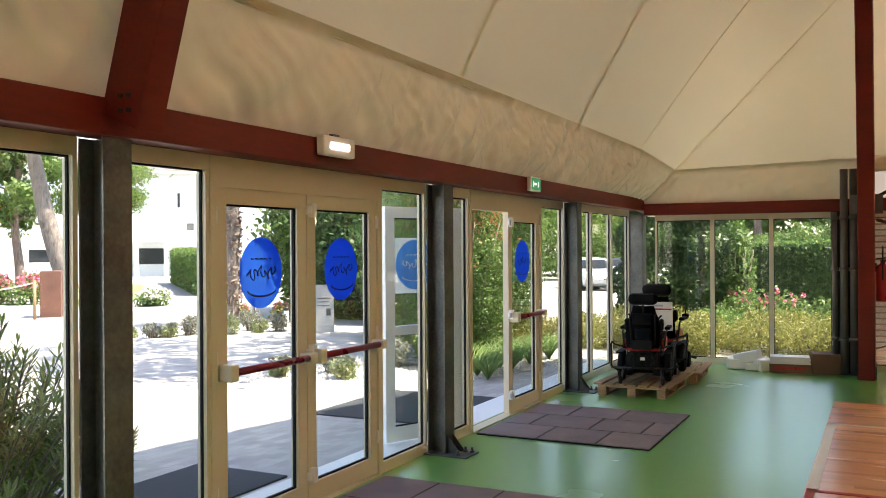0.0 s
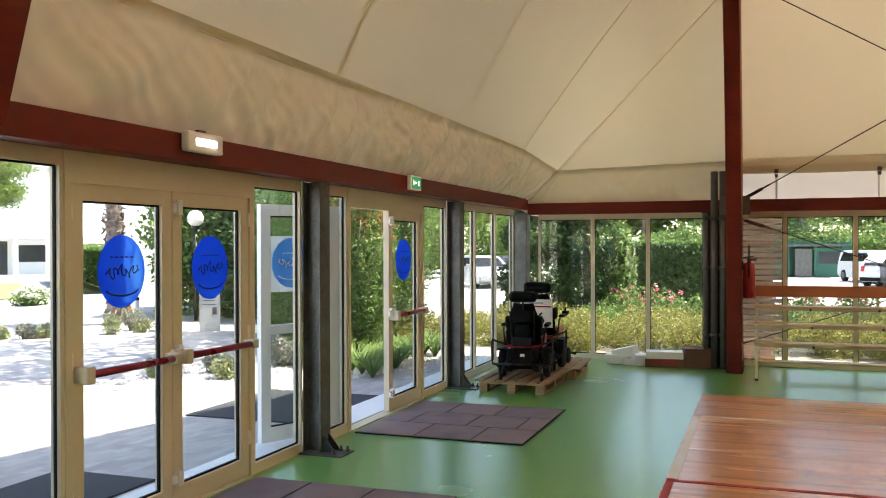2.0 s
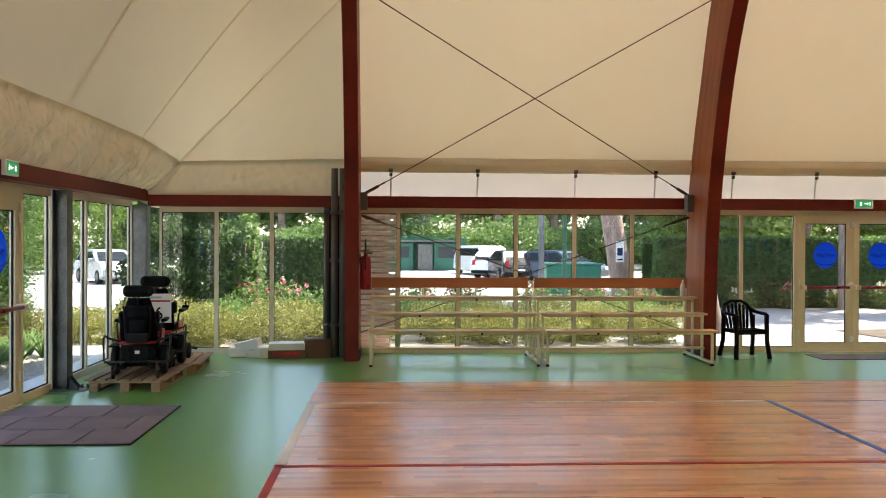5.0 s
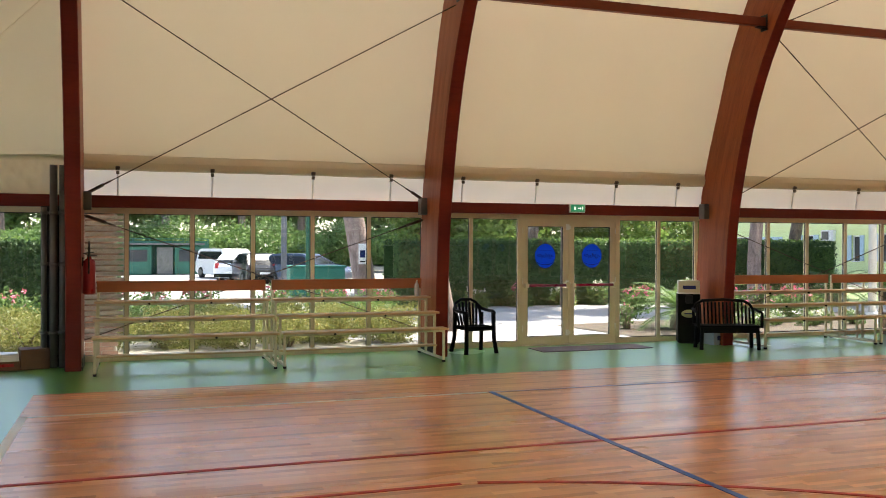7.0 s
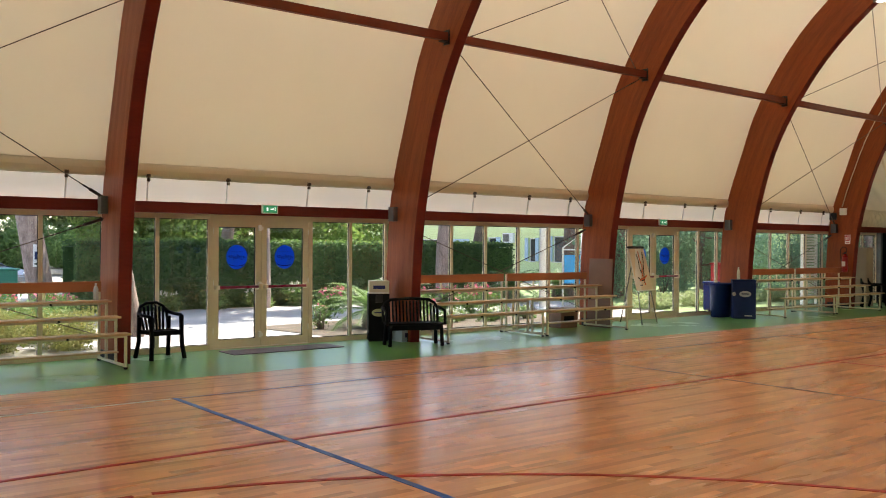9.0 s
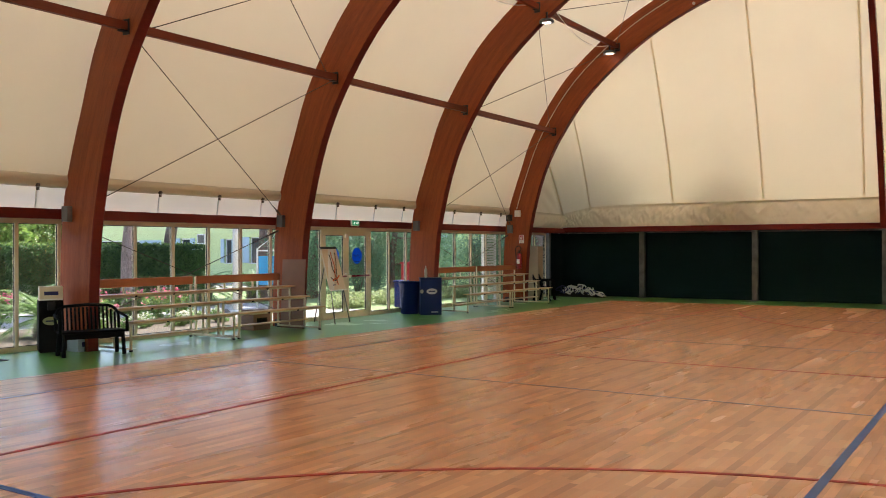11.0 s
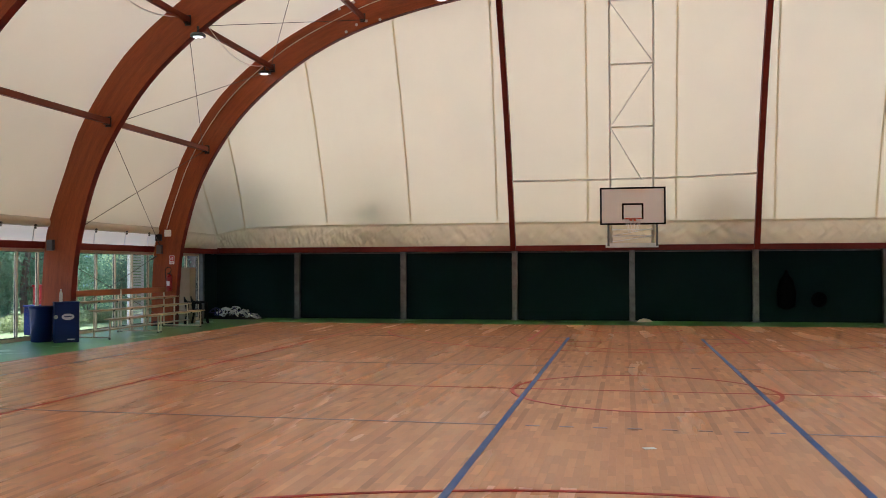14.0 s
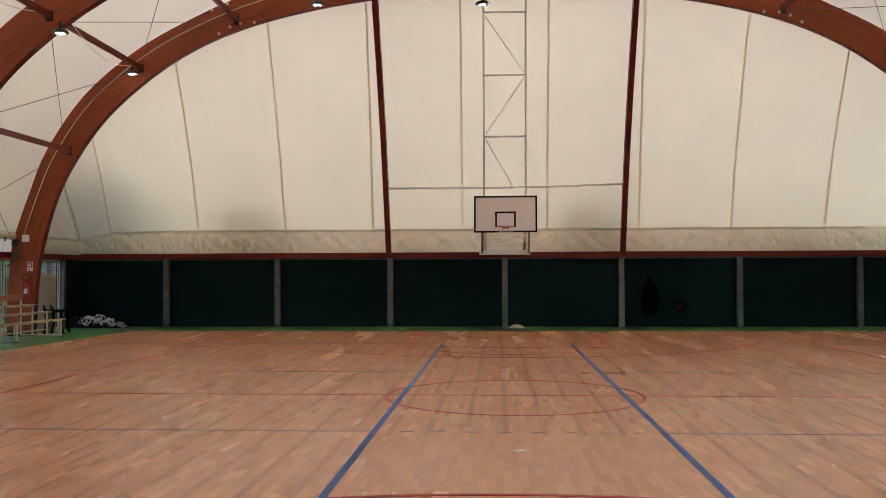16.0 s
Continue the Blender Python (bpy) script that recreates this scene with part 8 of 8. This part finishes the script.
def louvre(m, u0, u1, label, mt=WALL_WHITE):
    """White slats outside a pane."""
    t = thing("louvre_panel", label, "louvre", group="louvre panels")
    z = 0.30
    while z < 2.12:
        bm = bmesh.new()
        box(bm, u0, u1, -0.10, -0.04, -0.004, 0.004, m=None)
        part("slat", bm, mt, t, m=m @ pose(0, -0.03, z, -62, 0, 0))
        z += 0.082
    for u in (u0, u1):
        bm = bmesh.new()
        box(bm, u - 0.015, u + 0.015, -0.14, -0.06, 0.02, 2.16, m=m)
        part("side_rail", bm, WALL_WHITE, t)


louvre(WEST, -3.08, -2.52, "pinkish grey slatted panel outside a window pane", surf("weathered_slats", (0.86, 0.80, 0.78), (0.66, 0.58, 0.56), 0.8, 9.0, 0.1, fine=30, wear=0.8))
louvre(WEST, ARCHES[5] - 0.88, ARCHES[5] - 0.12, "white slatted panel outside the far window")
BRICK = surf("red_brown_brick", (0.30, 0.17, 0.12), (0.22, 0.12, 0.09), 0.85, 3.0, 0.3, objvar=0.2)
MORTAR = surf("mortar", (0.42, 0.39, 0.35), None, 0.9, 3.0, 0.2)
t = put(thing("brick_pier", "brown brick pier outside the slatted window", "pier"), -15.1, -3.0)
solid("mortar_core", MORTAR, t, (-0.18, 0.18, -0.36, 0.36, 0, 2.6))
bm = bmesh.new()
box(bm, 0, 0.012, -0.115, 0.115, 0, 0.055)
brick_ob = part("brick", bm, BRICK, t)
brick_mesh = brick_ob.data
bpy.data.objects.remove(brick_ob)
for r in range(38):
    for k in range(3):
        ob = new("brick", brick_mesh)
        ob.parent = t
        ob.matrix_basis = pose(0.18, -0.24 + 0.24 * k + (0.06 if r % 2 else -0.06) * 0.5, 0.01 + r * 0.067)

t = put(thing("rusty_stele", "tall block of rusty weathering steel on the paving", "sculpture"), -18.8, -24.6, 42)
solid("block", CORTEN, t, (-0.42, 0.42, -0.28, 0.28, 0, 1.34), bev=0.01)
solid("groove", DARK_STEEL, t, (-0.012, 0.012, 0.2805, 0.283, 0.1, 1.2))
for k, (x, y) in enumerate(((-17.7, -24.0), (-16.2, -26.4))):
    t = put(thing("rope_post", "wooden post of a rope barrier", "post", group="rope posts"), x, y)
    bm = bmesh.new()
    tube(bm, [(0, 0, 0), (0, 0, 1.1)], 0.045, 10)
    part("stake", bm, PALLET_WOOD, t)
bm = bmesh.new()
tube(bm, [Vector((-17.7, -24.0, 0.85)).lerp(Vector((-16.2, -26.4, 0.85)), k / 10) - Vector((0, 0, 0.22 * math.sin(math.pi * k / 10))) for k in range(11)], 0.02, 6)
lone("rope", bm, CREAM, "pale rope hanging between wooden posts", "rope")
GLOBE = surf("opal_globe", (0.85, 0.84, 0.80), None, 0.3, 2.0, 0.0)
for x, y in ((-19.2, -15.9), (-21.2, -16.7)):
    t = put(thing("globe_lamp", "yard lamp with an opal globe on a green post", "lamp", group="globe lamps"), x, y)
    bm = bmesh.new()
    tube(bm, [(0, 0, 0), (0, 0, 2.3)], 0.045, 10)
    part("post", bm, DARK_STEEL, t)
    bm = bmesh.new()
    bmesh.ops.create_uvsphere(bm, u_segments=20, v_segments=12, radius=0.20, matrix=Matrix.Translation((0, 0, 2.52)))
    for f in bm.faces:
        f.smooth = True
    part("globe", bm, GLOBE, t)
    bm = bmesh.new()
    lathe(bm, [(0.05, 2.26), (0.09, 2.32), (0.08, 2.36)], 14)
    part("collar", bm, DARK_STEEL, t)
t = put(thing("info_board", "white notice board on the paving with grey print", "board"), -16.45, -13.6, 124)
solid("panel", surf("pale_grey_board", (0.42, 0.42, 0.42), (0.36, 0.36, 0.36), 0.5, 2.0, 0.02), t, (-0.21, 0.21, -0.015, 0.015, 0.05, 1.05), bev=0.004)
solid("print_bar", STEEL, t, (-0.14, 0.14, -0.018, -0.0155, 0.75, 0.78), (-0.14, 0.1, -0.018, -0.0155, 0.68, 0.70), (-0.14, 0.12, -0.018, -0.0155, 0.6, 0.62), (0.05, 0.14, -0.018, -0.0155, 0.4, 0.55))
for x, y in ((-20.5, -18.7), (-17.4, -15.28)):
    t = put(thing("path_light", "short white path light in the gravel", "lamp", group="path lights"), x, y)
    bm = bmesh.new()
    tube(bm, [(0, 0, 0), (0, 0, 0.42)], 0.06, 10)
    part("post", bm, WALL_WHITE, t)
    bm = bmesh.new()
    tube(bm, [(0, 0, 0.42), (0, 0, 0.5)], 0.07, 10)
    part("cap", bm, DARK_STEEL, t)
t = put(thing("slide_frame", "white triangular frame with a bright blue panel", "playground frame"), -18.0, 16.05, 40)
SKYBLUE = surf("bright_blue_panel", (0.03, 0.35, 0.70), None, 0.5, 2.0, 0.02)
solid("panel", SKYBLUE, t, (-0.22, 0.22, -0.02, 0.02, 0.75, 1.55))
bm = bmesh.new()
tube(bm, [(-0.26, 0, 0), (-0.26, 0, 1.75), (0.26, 0, 2.15), (0.26, 0, 0)], 0.025, 8)
tube(bm, [(-0.26, 0, 1.7), (0.26, 0, 1.7)], 0.02, 8)
part("frame", bm, WALL_WHITE, t)
for k, (x, y, mt, lab) in enumerate(((-15.25, 18.75, BLUE_PLASTIC, "blue wheeled waste bin outside the glass"), (-15.9, 20.0, RED_PAINT, "red wheeled waste bin outside the glass"))):
    t = put(thing("wheeled_bin", lab, "bin", group="wheeled bins"), x, y)
    h = 0.78 if k == 0 else 1.28
    solid("body", mt, t, (-0.2, 0.2, -0.2, 0.2, 0.06, h), bev=0.03)
    solid("lid", mt, t, (-0.22, 0.22, -0.22, 0.22, h, h + 0.06), bev=0.02)
    bm = bmesh.new()
    for s in (-1, 1):
        tube(bm, [(s * 0.19, 0.18, 0.09), (s * 0.25, 0.18, 0.09)], 0.09, 12)
    part("wheel", bm, RUBBER, t)

# ---- parquet strips ----
pr = np.random.default_rng(3)
SW, SL, G = 0.070, 0.36, 0.0005
pv, pf, dv, df, lv, lf = [], [], [], [], [], []
near = []
x = CX0
col = 0
while x < CX1 - 0.01:
    y = CY0 - pr.uniform(0, SL)
    x1 = min(x + SW, CX1)
    while y < CY1:
        ya, yb = max(y, CY0), min(y + SL, CY1)
        if yb - ya > 0.02:
            if -1.5 < x < 1.5 and 4.8 < ya < 7.4 and len(near) < 300 and yb - ya > SL - 0.01:
                near.append((x, ya))
            else:
                # every sixth row is mostly darker strips, the row between mostly lighter ones
                q = pr.random()
                if q < (0.92 if col % 6 == 0 else 0.035):
                    qv, qf = dv, df
                elif q > (0.45 if col % 6 == 3 else 0.91):
                    qv, qf = lv, lf
                else:
                    qv, qf = pv, pf
                b = len(qv)
                qv += [(x + G, ya + G, 0.0045), (x1 - G, ya + G, 0.0045), (x1 - G, yb - G, 0.0045), (x + G, yb - G, 0.0045)]
                qf.append((b, b + 1, b + 2, b + 3))
        y += SL
    x += SW
    col += 1
for vs, fs, mt, lab in ((pv, pf, PARQUET, "narrow orange-brown parquet strips"), (dv, df, PARQUET_DARK, "narrow darker parquet strips"), (lv, lf, PARQUET_LIGHT, "narrow paler parquet strips")):
    me = bpy.data.meshes.new("parquet_strips")
    me.from_pydata(vs, [], fs)
    me.materials.append(mt)
    ob = new("parquet_strips", me)
    ob.parent = court
    tagged(ob, lab, "", "", "stuff")
PARQUET_ONE = surf("sports_parquet_single", (0.80, 0.383, 0.185), (0.71, 0.324, 0.148), 0.26, 1.1, 0.03, stretch=(1, 0.12, 1), fine=40, wear=0.5, objvar=0.11, coat=0.22, spec=0.5)
bm = bmesh.new()
box(bm, G, SW - G, G, SL - G, 0.0032, 0.0045)
first = part("parquet_strip", bm, PARQUET_ONE, court)
piece = first.data
bpy.data.objects.remove(first)
for x, y in near:
    ob = new("parquet_strip", piece)
    ob.parent = court
    ob.location = (x, y, 0)
